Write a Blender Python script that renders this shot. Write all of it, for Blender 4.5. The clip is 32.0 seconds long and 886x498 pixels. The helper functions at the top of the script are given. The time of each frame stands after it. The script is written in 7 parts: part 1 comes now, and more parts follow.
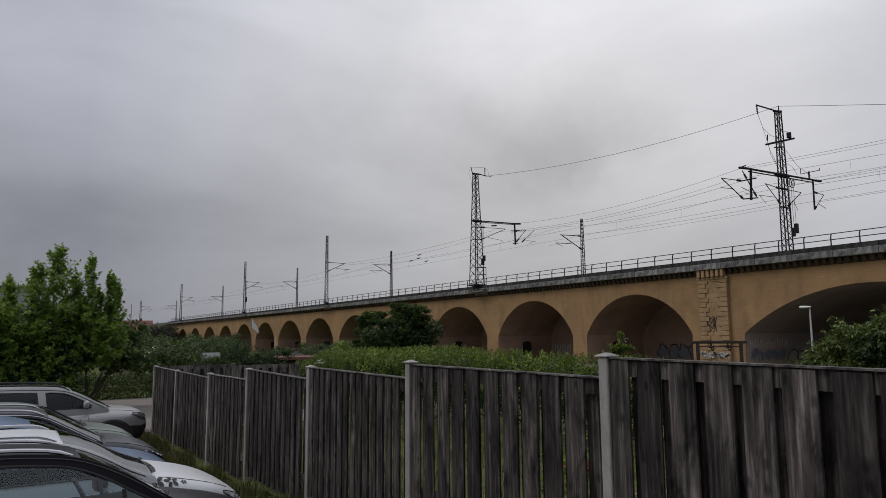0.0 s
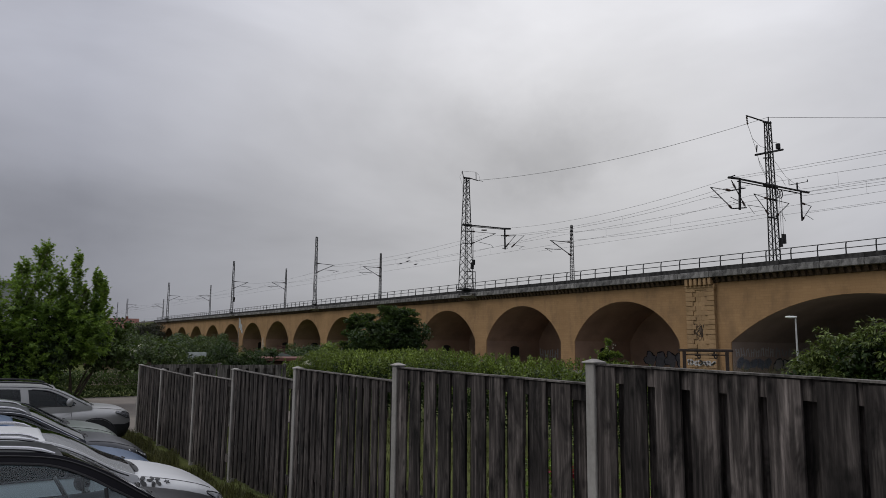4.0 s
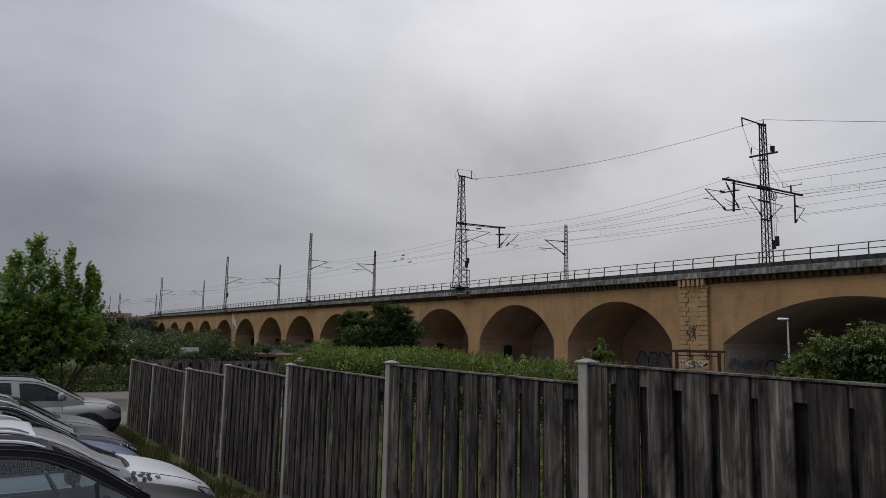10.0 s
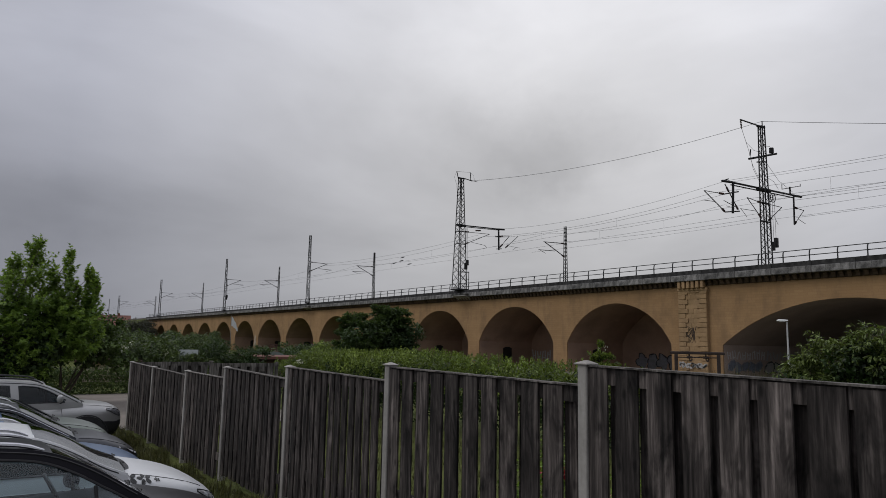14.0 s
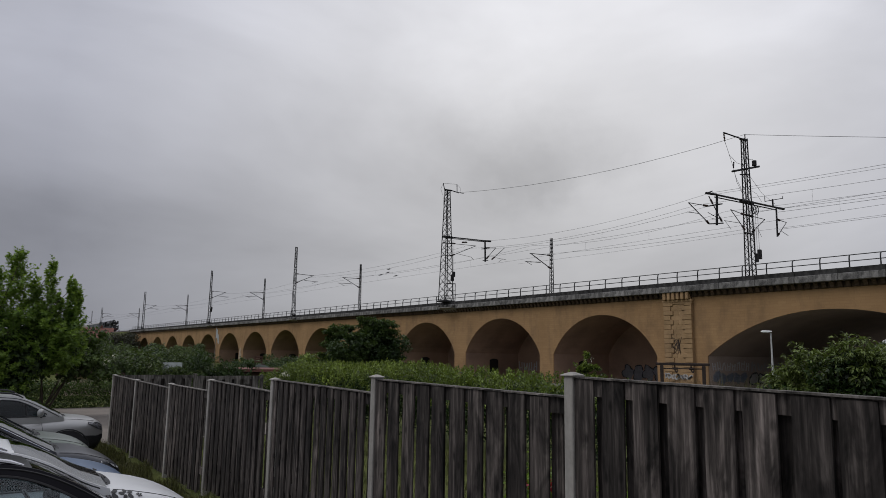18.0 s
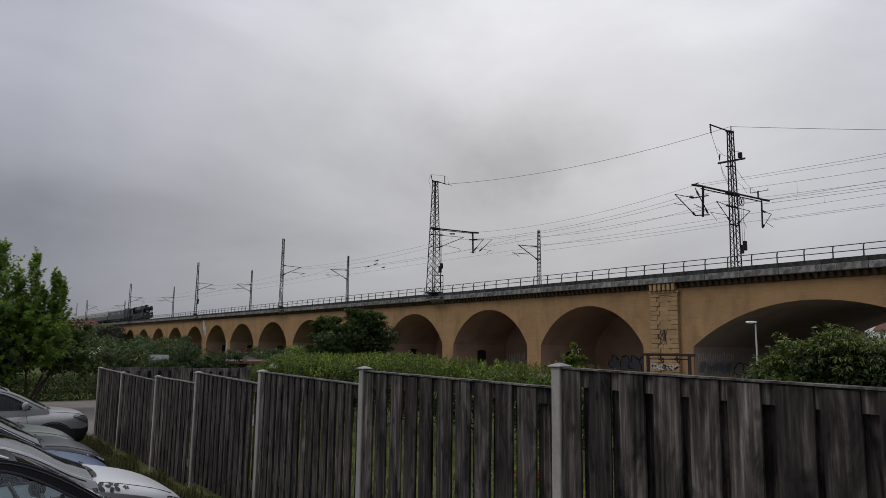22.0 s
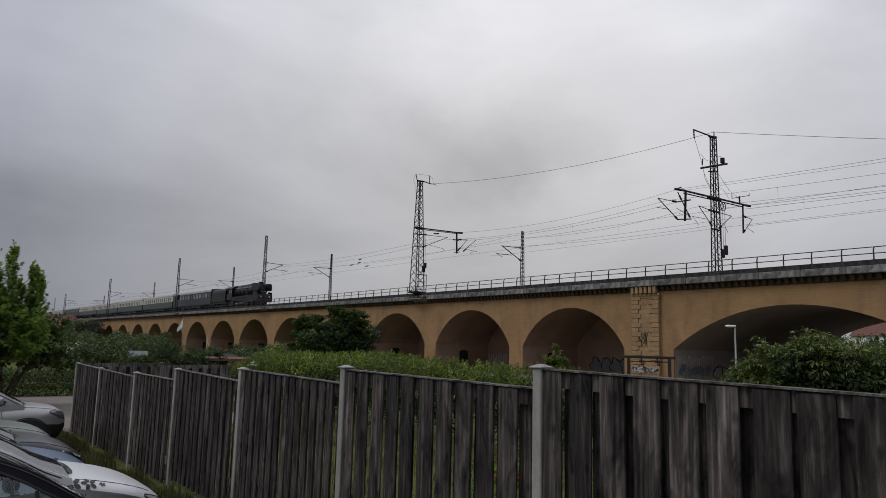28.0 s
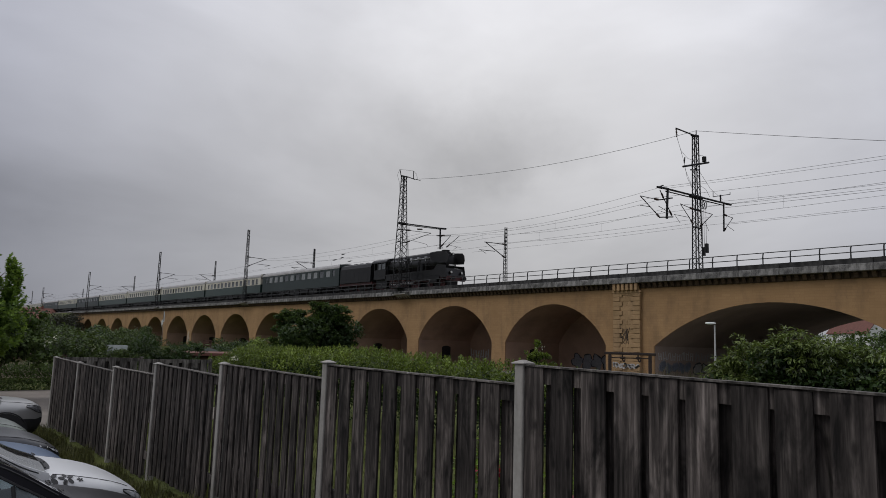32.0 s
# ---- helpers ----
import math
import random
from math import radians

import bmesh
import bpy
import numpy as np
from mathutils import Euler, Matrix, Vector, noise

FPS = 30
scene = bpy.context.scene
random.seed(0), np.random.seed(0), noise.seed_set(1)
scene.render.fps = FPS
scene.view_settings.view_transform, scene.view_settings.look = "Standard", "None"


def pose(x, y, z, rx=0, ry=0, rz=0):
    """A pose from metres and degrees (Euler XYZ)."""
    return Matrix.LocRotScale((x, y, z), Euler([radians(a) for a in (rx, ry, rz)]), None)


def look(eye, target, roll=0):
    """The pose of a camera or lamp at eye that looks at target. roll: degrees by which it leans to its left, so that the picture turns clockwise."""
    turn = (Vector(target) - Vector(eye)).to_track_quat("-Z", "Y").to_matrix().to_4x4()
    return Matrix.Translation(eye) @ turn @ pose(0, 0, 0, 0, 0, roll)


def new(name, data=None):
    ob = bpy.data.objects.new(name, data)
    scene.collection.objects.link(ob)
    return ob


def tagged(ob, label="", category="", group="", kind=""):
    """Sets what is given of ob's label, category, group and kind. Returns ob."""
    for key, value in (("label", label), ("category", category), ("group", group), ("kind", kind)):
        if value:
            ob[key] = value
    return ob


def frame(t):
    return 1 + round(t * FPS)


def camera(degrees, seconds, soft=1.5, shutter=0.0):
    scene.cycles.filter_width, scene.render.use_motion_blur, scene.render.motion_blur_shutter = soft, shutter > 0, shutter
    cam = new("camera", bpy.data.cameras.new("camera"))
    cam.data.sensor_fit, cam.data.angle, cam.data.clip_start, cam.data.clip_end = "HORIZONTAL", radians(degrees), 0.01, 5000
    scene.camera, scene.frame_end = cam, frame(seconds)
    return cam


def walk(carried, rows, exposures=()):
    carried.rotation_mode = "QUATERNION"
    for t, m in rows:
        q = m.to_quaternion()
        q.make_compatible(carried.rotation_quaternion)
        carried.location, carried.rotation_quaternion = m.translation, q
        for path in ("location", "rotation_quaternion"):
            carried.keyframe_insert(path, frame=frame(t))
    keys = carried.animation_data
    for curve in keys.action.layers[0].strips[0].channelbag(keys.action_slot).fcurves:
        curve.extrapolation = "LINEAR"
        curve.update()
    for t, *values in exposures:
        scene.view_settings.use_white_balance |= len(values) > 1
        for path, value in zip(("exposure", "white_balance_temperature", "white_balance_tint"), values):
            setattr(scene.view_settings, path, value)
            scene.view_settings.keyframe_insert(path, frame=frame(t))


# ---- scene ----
# World: x runs along the viaduct and the fence, y away from the viewer, z up. The eye stands at EYE.
EYE = Vector((0.0, 0.0, 2.5))


def aim(turn, tilt, lean):
    """turn: degrees from -x towards +y; tilt: degrees upwards; lean: degrees clockwise."""
    a, b = radians(turn), radians(tilt)
    way = Vector((-math.cos(a) * math.cos(b), math.sin(a) * math.cos(b), math.sin(b)))
    return look(EYE, EYE + way * 10, lean)


cam = camera(65.66, 32.0, soft=0.7)
walk(cam, [
    (0, aim(33.109, 7.409, -0.463)),
    (0.5, aim(33.306, 7.601, -0.158)),
    (1, aim(33.491, 7.789, 0.096)),
    (1.5, aim(33.543, 7.908, 0.301)),
    (2, aim(33.619, 7.883, 0.346)),
    (2.5, aim(33.704, 7.774, 0.395)),
    (3, aim(33.804, 7.677, 0.418)),
    (3.5, aim(33.890, 7.582, 0.483)),
    (5.5, aim(34.314, 8.660, 0.911)),
    (6, aim(34.428, 8.710, 1.085)),
    (6.5, aim(34.509, 8.546, 1.163)),
    (7, aim(34.558, 8.258, 1.200)),
    (7.5, aim(34.527, 7.928, 1.237)),
    (8, aim(34.506, 7.625, 1.196)),
    (8.5, aim(34.491, 7.521, 1.184)),
    (9, aim(34.470, 7.539, 1.191)),
    (9.5, aim(34.461, 7.550, 1.166)),
    (10, aim(34.444, 7.549, 1.170)),
    (10.5, aim(34.426, 7.561, 1.137)),
    (11, aim(34.378, 7.543, 1.171)),
    (11.5, aim(34.381, 7.437, 1.129)),
    (12, aim(34.384, 7.361, 1.097)),
    (12.5, aim(34.378, 7.415, 1.125)),
    (13, aim(34.387, 7.501, 1.106)),
    (13.5, aim(34.436, 7.561, 1.126)),
    (14, aim(34.495, 7.714, 1.115)),
    (14.5, aim(34.589, 7.945, 1.061)),
    (16.5, aim(35.174, 8.698, 0.946)),
    (17, aim(35.315, 8.701, 0.961)),
    (17.5, aim(35.471, 8.696, 0.957)),
    (18, aim(35.616, 8.707, 0.951)),
    (18.5, aim(35.784, 8.682, 0.948)),
    (19, aim(35.898, 8.589, 0.946)),
    (19.5, aim(36.006, 8.449, 0.908)),
    (20, aim(36.103, 8.306, 0.806)),
    (20.5, aim(36.235, 8.166, 0.763)),
    (21, aim(36.362, 8.049, 0.794)),
    (21.5, aim(36.517, 8.029, 0.745)),
    (22, aim(36.659, 8.019, 0.763)),
    (22.5, aim(36.809, 8.002, 0.768)),
    (23, aim(36.945, 8.005, 0.773)),
    (23.5, aim(37.092, 8.024, 0.800)),
    (24, aim(37.266, 8.074, 0.891)),
    (24.5, aim(37.431, 8.138, 1.036)),
    (25, aim(37.538, 8.204, 1.133)),
    (25.5, aim(37.656, 8.231, 1.238)),
    (27.5, aim(37.948, 8.074, 1.455)),
    (28, aim(38.025, 8.028, 1.499)),
    (28.5, aim(38.101, 7.981, 1.537)),
    (29, aim(38.174, 7.925, 1.595)),
    (29.5, aim(38.252, 7.889, 1.585)),
    (30, aim(38.323, 7.840, 1.614)),
    (30.5, aim(38.403, 7.815, 1.688)),
    (31, aim(38.619, 7.764, 1.707)),
    (31.5, aim(38.949, 7.755, 1.738)),
    (32, aim(39.435, 7.711, 1.775)),
])

# ---- light ----
SUN_EL, SUN_AZ = 52, 205     # degrees: height, and compass turn from +y towards +x
world = bpy.data.worlds.new("overcast")
scene.world = world
world.use_nodes = True
wt = world.node_tree
wt.nodes.clear()


def wnode(kind, **kw):
    n = wt.nodes.new(kind)
    for k, v in kw.items():
        if k == "ins":
            for i, val in v.items():
                n.inputs[i].default_value = val
        elif k == "sky":
            n.sky_type, n.sun_disc = v, False
            n.sun_elevation, n.sun_rotation = radians(SUN_EL), radians(SUN_AZ)
        elif k == "blend":
            n.data_type, n.blend_type = "RGBA", v
        elif k == "op":
            n.operation = v
    return n


tc = wnode("ShaderNodeTexCoord")
mapping = wnode("ShaderNodeMapping", ins={"Location": (0.3, 0.1, 0.0), "Rotation": (0, 0, radians(18)), "Scale": (1.0, 1.0, 2.6)})
wt.links.new(tc.outputs["Generated"], mapping.inputs["Vector"])
big = wnode("ShaderNodeTexNoise", ins={"Scale": 1.7, "Detail": 5.0, "Roughness": 0.52, "Distortion": 0.35})
wt.links.new(mapping.outputs["Vector"], big.inputs["Vector"])
# brighter towards the zenith, as every overcast sky is, and towards the hidden sun
sep = wnode("ShaderNodeSeparateXYZ")
wt.links.new(tc.outputs["Generated"], sep.inputs[0])
height = wnode("ShaderNodeMapRange", ins={"From Min": 0.0, "From Max": 1.0, "To Min": 0.34, "To Max": 1.1})
wt.links.new(sep.outputs["Z"], height.inputs["Value"])
side = wnode("ShaderNodeVectorMath", op="DOT_PRODUCT", ins={1: (-0.69, 0.69, 0.22)})
wt.links.new(tc.outputs["Generated"], side.inputs[0])
sideways = wnode("ShaderNodeMapRange", ins={"From Min": 0.78, "From Max": 1.0, "To Min": 0.76, "To Max": 1.23})
wt.links.new(side.outputs["Value"], sideways.inputs["Value"])
clouds = wnode("ShaderNodeMapRange", ins={"From Min": 0.30, "From Max": 0.70, "To Min": 0.80, "To Max": 1.16})
wt.links.new(big.outputs["Fac"], clouds.inputs["Value"])
# single heavier and thinner clouds in the cover: direction, reach, how much lighter or darker; their edges are torn by a noise
torn = wnode("ShaderNodeTexNoise", ins={"Scale": 5.0, "Detail": 6.0, "Roughness": 0.6})
wt.links.new(tc.outputs["Generated"], torn.inputs["Vector"])
shift = wnode("ShaderNodeVectorMath", op="MULTIPLY_ADD", ins={1: (0.20, 0.20, 0.12), 2: (-0.10, -0.10, -0.06)})
wt.links.new(torn.outputs["Color"], shift.inputs[0])
moved = wnode("ShaderNodeVectorMath", op="ADD")
wt.links.new(tc.outputs["Generated"], moved.inputs[0])
wt.links.new(shift.outputs[0], moved.inputs[1])
flat = wnode("ShaderNodeVectorMath", op="MULTIPLY", ins={1: (1, 1, 2.5)})
wt.links.new(moved.outputs[0], flat.inputs[0])
cover_level = clouds.outputs[0]
CLOUDS = (((-0.722, 0.635, 0.275), 0.20, -0.26),
          ((-0.682, 0.685, 0.256), 0.11, -0.10),
          ((-0.972, 0.141, 0.190), 0.36, -0.06),
          ((-0.985, 0.055, 0.166), 0.13, -0.13),
          ((-0.882, 0.348, 0.317), 0.26, -0.06),
          ((-0.569, 0.720, 0.398), 0.36, 0.05),
          ((-0.718, 0.558, 0.415), 0.18, 0.04),
          ((-0.463, 0.862, 0.206), 0.30, 0.06))
for (cx, cy, cz), reach, amount in CLOUDS:
    far_off = wnode("ShaderNodeVectorMath", op="DISTANCE", ins={1: (cx, cy, cz * 2.5)})
    wt.links.new(flat.outputs[0], far_off.inputs[0])
    patch = wnode("ShaderNodeMapRange", ins={"From Min": 0.0, "From Max": reach * 1.3, "To Min": amount, "To Max": 0.0})
    patch.interpolation_type = "SMOOTHSTEP"
    wt.links.new(far_off.outputs["Value"], patch.inputs["Value"])
    plus = wnode("ShaderNodeMath", op="ADD")
    wt.links.new(cover_level, plus.inputs[0])
    wt.links.new(patch.outputs[0], plus.inputs[1])
    cover_level = plus.outputs[0]
m1 = wnode("ShaderNodeMath", op="MULTIPLY")
wt.links.new(height.outputs[0], m1.inputs[0])
wt.links.new(cover_level, m1.inputs[1])
m2 = wnode("ShaderNodeMath", op="MULTIPLY")
wt.links.new(m1.outputs[0], m2.inputs[0])
wt.links.new(sideways.outputs[0], m2.inputs[1])
grey = wnode("ShaderNodeMix", blend="MIX", ins={6: (0.93, 0.952, 1.085, 1), 7: (0.985, 0.98, 1.005, 1)})
tint = wnode("ShaderNodeMapRange", ins={"From Min": 0.78, "From Max": 1.0})
wt.links.new(side.outputs["Value"], tint.inputs["Value"])
wt.links.new(tint.outputs[0], grey.inputs[0])
cloudy = wnode("ShaderNodeMix", blend="MULTIPLY", ins={0: 1.0})
wt.links.new(grey.outputs[2], cloudy.inputs[6])
wt.links.new(m2.outputs[0], cloudy.inputs[7])
sky = wnode("ShaderNodeTexSky", sky="NISHITA")
blue = wnode("ShaderNodeBackground", ins={"Strength": 0.05})
wt.links.new(sky.outputs[0], blue.inputs["Color"])
cover = wnode("ShaderNodeBackground", ins={"Strength": 1.0})
wt.links.new(cloudy.outputs[2], cover.inputs["Color"])
veil = wnode("ShaderNodeMixShader", ins={0: 0.96})
wt.links.new(blue.outputs[0], veil.inputs[1])
wt.links.new(cover.outputs[0], veil.inputs[2])
wout = wnode("ShaderNodeOutputWorld")
wt.links.new(veil.outputs[0], wout.inputs["Surface"])

sun = new("sun", bpy.data.lights.new("sun", "SUN"))
sun.data.energy, sun.data.angle, sun.data.color = 0.8, radians(25), (1.0, 0.97, 0.92)
_a, _e = radians(SUN_AZ), radians(SUN_EL)
sun.matrix_world = look((math.sin(_a) * math.cos(_e) * 50, math.cos(_a) * math.cos(_e) * 50, math.sin(_e) * 50), (0, 0, 0))
scene.view_settings.exposure = 0.0

# ---- materials ----
def material(name, c1, c2, scale=3.0, rough=0.8, bump=0.15, fine=40.0, metal=0.0, stain=None, stain_amount=0.5,
             stain_scale=(1, 1, 1), vary=0.0, island=0.0, spec=0.5, space="Object", coat=0.0, bump_dist=0.02):
    """Two colours mixed by coarse and fine noise, an optional stain, relief from the fine noise."""
    m = bpy.data.materials.new(name)
    m.use_nodes = True
    t = m.node_tree
    b = t.nodes["Principled BSDF"]
    b.inputs["Roughness"].default_value, b.inputs["Metallic"].default_value = rough, metal
    b.inputs["Specular IOR Level"].default_value = spec
    b.inputs["Coat Weight"].default_value = coat
    b.inputs["Coat Roughness"].default_value = 0.06
    co = t.nodes.new("ShaderNodeTexCoord").outputs[space]
    n1 = t.nodes.new("ShaderNodeTexNoise")
    n1.inputs["Scale"].default_value, n1.inputs["Detail"].default_value = scale, 4
    n2 = t.nodes.new("ShaderNodeTexNoise")
    n2.inputs["Scale"].default_value, n2.inputs["Detail"].default_value = fine, 3
    for n in (n1, n2):
        t.links.new(co, n.inputs["Vector"])
    add = t.nodes.new("ShaderNodeMath")
    add.operation = "MULTIPLY_ADD"
    add.inputs[1].default_value = 0.35
    t.links.new(n2.outputs["Fac"], add.inputs[0])
    t.links.new(n1.outputs["Fac"], add.inputs[2])
    r = t.nodes.new("ShaderNodeMapRange")
    r.inputs["From Min"].default_value, r.inputs["From Max"].default_value = 0.45, 0.9
    t.links.new(add.outputs[0], r.inputs["Value"])
    mix = t.nodes.new("ShaderNodeMix")
    mix.data_type = "RGBA"
    mix.inputs[6].default_value, mix.inputs[7].default_value = (*c1, 1), (*c2, 1)
    t.links.new(r.outputs[0], mix.inputs[0])
    col = mix.outputs[2]
    if stain:
        mp = t.nodes.new("ShaderNodeMapping")
        mp.inputs["Scale"].default_value = stain_scale
        t.links.new(co, mp.inputs["Vector"])
        n3 = t.nodes.new("ShaderNodeTexNoise")
        n3.inputs["Scale"].default_value, n3.inputs["Detail"].default_value, n3.inputs["Roughness"].default_value = 1.0, 6, 0.62
        t.links.new(mp.outputs[0], n3.inputs["Vector"])
        r3 = t.nodes.new("ShaderNodeMapRange")
        r3.inputs["From Min"].default_value, r3.inputs["From Max"].default_value = 0.48, 0.68
        r3.inputs["To Max"].default_value = stain_amount
        t.links.new(n3.outputs["Fac"], r3.inputs["Value"])
        mx = t.nodes.new("ShaderNodeMix")
        mx.data_type = "RGBA"
        mx.inputs[7].default_value = (*stain, 1)
        t.links.new(r3.outputs[0], mx.inputs[0])
        t.links.new(col, mx.inputs[6])
        col = mx.outputs[2]
    if vary or island:
        if island:
            src = t.nodes.new("ShaderNodeNewGeometry").outputs["Random Per Island"]
        else:
            src = t.nodes.new("ShaderNodeObjectInfo").outputs["Random"]
        amount = vary or island
        rv = t.nodes.new("ShaderNodeMapRange")
        rv.inputs["To Min"].default_value, rv.inputs["To Max"].default_value = 1 - amount, 1 + amount
        t.links.new(src, rv.inputs["Value"])
        hv = t.nodes.new("ShaderNodeHueSaturation")
        t.links.new(rv.outputs[0], hv.inputs["Value"])
        t.links.new(col, hv.inputs["Color"])
        col = hv.outputs[0]
    t.links.new(col, b.inputs["Base Color"])
    if bump:
        bp = t.nodes.new("ShaderNodeBump")
        bp.inputs["Strength"].default_value, bp.inputs["Distance"].default_value = bump, bump_dist
        t.links.new(add.outputs[0], bp.inputs["Height"])
        t.links.new(bp.outputs[0], b.inputs["Normal"])
    return m


def wood_material(name, c1, c2, c3, vary=0.25):
    """Weathered upright boards: grain drawn out along z, knots, blackened streaks."""
    m = material(name, c1, c2, scale=1.0, rough=0.85, bump=0.0, vary=vary, spec=0.25)
    t = m.node_tree
    b = t.nodes["Principled BSDF"]
    co = t.nodes.new("ShaderNodeTexCoord")
    info = t.nodes.new("ShaderNodeObjectInfo")
    shift = t.nodes.new("ShaderNodeVectorMath")
    shift.operation = "MULTIPLY_ADD"
    comb = t.nodes.new("ShaderNodeCombineXYZ")
    t.links.new(info.outputs["Random"], comb.inputs[0])
    t.links.new(info.outputs["Random"], comb.inputs[2])
    t.links.new(comb.outputs[0], shift.inputs[0])
    shift.inputs[1].default_value = (37, 0, 91)
    t.links.new(co.outputs["Object"], shift.inputs[2])
    mp = t.nodes.new("ShaderNodeMapping")
    mp.inputs["Scale"].default_value = (34, 34, 1.6)
    t.links.new(shift.outputs[0], mp.inputs["Vector"])
    g = t.nodes.new("ShaderNodeTexNoise")
    g.inputs["Scale"].default_value, g.inputs["Detail"].default_value, g.inputs["Roughness"].default_value = 1.0, 5, 0.6
    t.links.new(mp.outputs[0], g.inputs["Vector"])
    mp2 = t.nodes.new("ShaderNodeMapping")
    mp2.inputs["Scale"].default_value = (7.5, 7.5, 1.9)
    t.links.new(shift.outputs[0], mp2.inputs["Vector"])
    g2 = t.nodes.new("ShaderNodeTexNoise")
    g2.inputs["Scale"].default_value, g2.inputs["Detail"].default_value = 1.0, 4
    t.links.new(mp2.outputs[0], g2.inputs["Vector"])
    ramp = t.nodes.new("ShaderNodeValToRGB")
    e = ramp.color_ramp.elements
    e[0].position, e[0].color = 0.25, (*c3, 1)
    e[1].position, e[1].color = 0.82, (*c2, 1)
    k = e.new(0.5)
    k.color = (*c1, 1)
    t.links.new(g.outputs["Fac"], ramp.inputs[0])
    mul = t.nodes.new("ShaderNodeMix")
    mul.data_type, mul.blend_type = "RGBA", "MULTIPLY"
    mul.inputs[0].default_value = 1.0
    r2 = t.nodes.new("ShaderNodeMapRange")
    g2.inputs["Roughness"].default_value, g2.inputs["Distortion"].default_value = 0.66, 0.6
    r2.inputs["From Min"].default_value, r2.inputs["From Max"].default_value = 0.34, 0.68
    r2.inputs["To Min"].default_value, r2.inputs["To Max"].default_value = 0.22, 2.1
    t.links.new(g2.outputs["Fac"], r2.inputs["Value"])
    t.links.new(ramp.outputs[0], mul.inputs[6])
    t.links.new(r2.outputs[0], mul.inputs[7])
    # knots
    mp3 = t.nodes.new("ShaderNodeMapping")
    mp3.inputs["Scale"].default_value = (5.0, 1, 2.6)
    mp3.inputs["Rotation"].default_value = (math.pi / 2, 0, 0)
    t.links.new(shift.outputs[0], mp3.inputs["Vector"])
    vor = t.nodes.new("ShaderNodeTexVoronoi")
    vor.voronoi_dimensions = "2D"
    vor.inputs["Scale"].default_value = 1.0
    t.links.new(mp3.outputs[0], vor.inputs["Vector"])
    kn = t.nodes.new("ShaderNodeMapRange")
    kn.inputs["From Min"].default_value, kn.inputs["From Max"].default_value = 0.05, 0.13
    kn.inputs["To Min"].default_value, kn.inputs["To Max"].default_value = 0.42, 1.0
    t.links.new(vor.outputs["Distance"], kn.inputs["Value"])
    mul2 = t.nodes.new("ShaderNodeMix")
    mul2.data_type, mul2.blend_type = "RGBA", "MULTIPLY"
    mul2.inputs[0].default_value = 1.0
    t.links.new(mul.outputs[2], mul2.inputs[6])
    t.links.new(kn.outputs[0], mul2.inputs[7])
    hv = next(n for n in t.nodes if n.bl_idname == "ShaderNodeHueSaturation")
    t.links.new(mul2.outputs[2], hv.inputs["Color"])
    bp = t.nodes.new("ShaderNodeBump")
    bp.inputs["Strength"].default_value, bp.inputs["Distance"].default_value = 0.5, 0.006
    t.links.new(g.outputs["Fac"], bp.inputs["Height"])
    t.links.new(bp.outputs[0], b.inputs["Normal"])
    return m


def leaf_material(name, c1, c2, spread=0.35, thin=0.18):
    m = material(name, c1, c2, scale=0.8, rough=0.45, bump=0, island=spread, spec=0.25)
    t = m.node_tree
    b = t.nodes["Principled BSDF"]
    tr = t.nodes.new("ShaderNodeBsdfTranslucent")
    tr.inputs["Color"].default_value = (c2[0] * 1.5, c2[1] * 1.6, c2[2], 1)
    mx = t.nodes.new("ShaderNodeMixShader")
    mx.inputs[0].default_value = thin
    t.links.new(b.outputs[0], mx.inputs[1])
    t.links.new(tr.outputs[0], mx.inputs[2])
    t.links.new(mx.outputs[0], t.nodes["Material Output"].inputs["Surface"])
    return m


STUCCO = material("ochre_stucco", (0.318, 0.196, 0.098), (0.405, 0.254, 0.128), scale=0.35, rough=0.9, bump=0.12, fine=14,
                  stain=(0.185, 0.122, 0.074), stain_amount=0.5, stain_scale=(0.9, 0.9, 0.35), spec=0.2)


def coursed(m, wide, high, amount):
    """Faint brick courses showing through the plaster."""
    t = m.node_tree
    b = t.nodes["Principled BSDF"]
    col = b.inputs["Base Color"].links[0].from_socket
    co, sp, cb, br = (t.nodes.new(k) for k in ("ShaderNodeTexCoord", "ShaderNodeSeparateXYZ", "ShaderNodeCombineXYZ", "ShaderNodeTexBrick"))
    t.links.new(co.outputs["Object"], sp.inputs[0])
    t.links.new(sp.outputs["X"], cb.inputs["X"])
    t.links.new(sp.outputs["Z"], cb.inputs["Y"])
    t.links.new(cb.outputs[0], br.inputs["Vector"])
    br.inputs["Scale"].default_value = 1.0
    br.inputs["Brick Width"].default_value, br.inputs["Row Height"].default_value = wide, high
    br.inputs["Mortar Size"].default_value, br.inputs["Mortar Smooth"].default_value = 0.018, 0.5
    lo = 1 - amount
    br.inputs["Color1"].default_value, br.inputs["Color2"].default_value = (1, 1, 1, 1), (1 - amount * 0.7, 1 - amount * 0.75, 1 - amount * 0.8, 1)
    br.inputs["Mortar"].default_value = (lo, lo, lo, 1)
    mx = t.nodes.new("ShaderNodeMix")
    mx.data_type, mx.blend_type = "RGBA", "MULTIPLY"
    mx.inputs[0].default_value = 1.0
    t.links.new(col, mx.inputs[6])
    t.links.new(br.outputs["Color"], mx.inputs[7])
    t.links.new(mx.outputs[2], b.inputs["Base Color"])


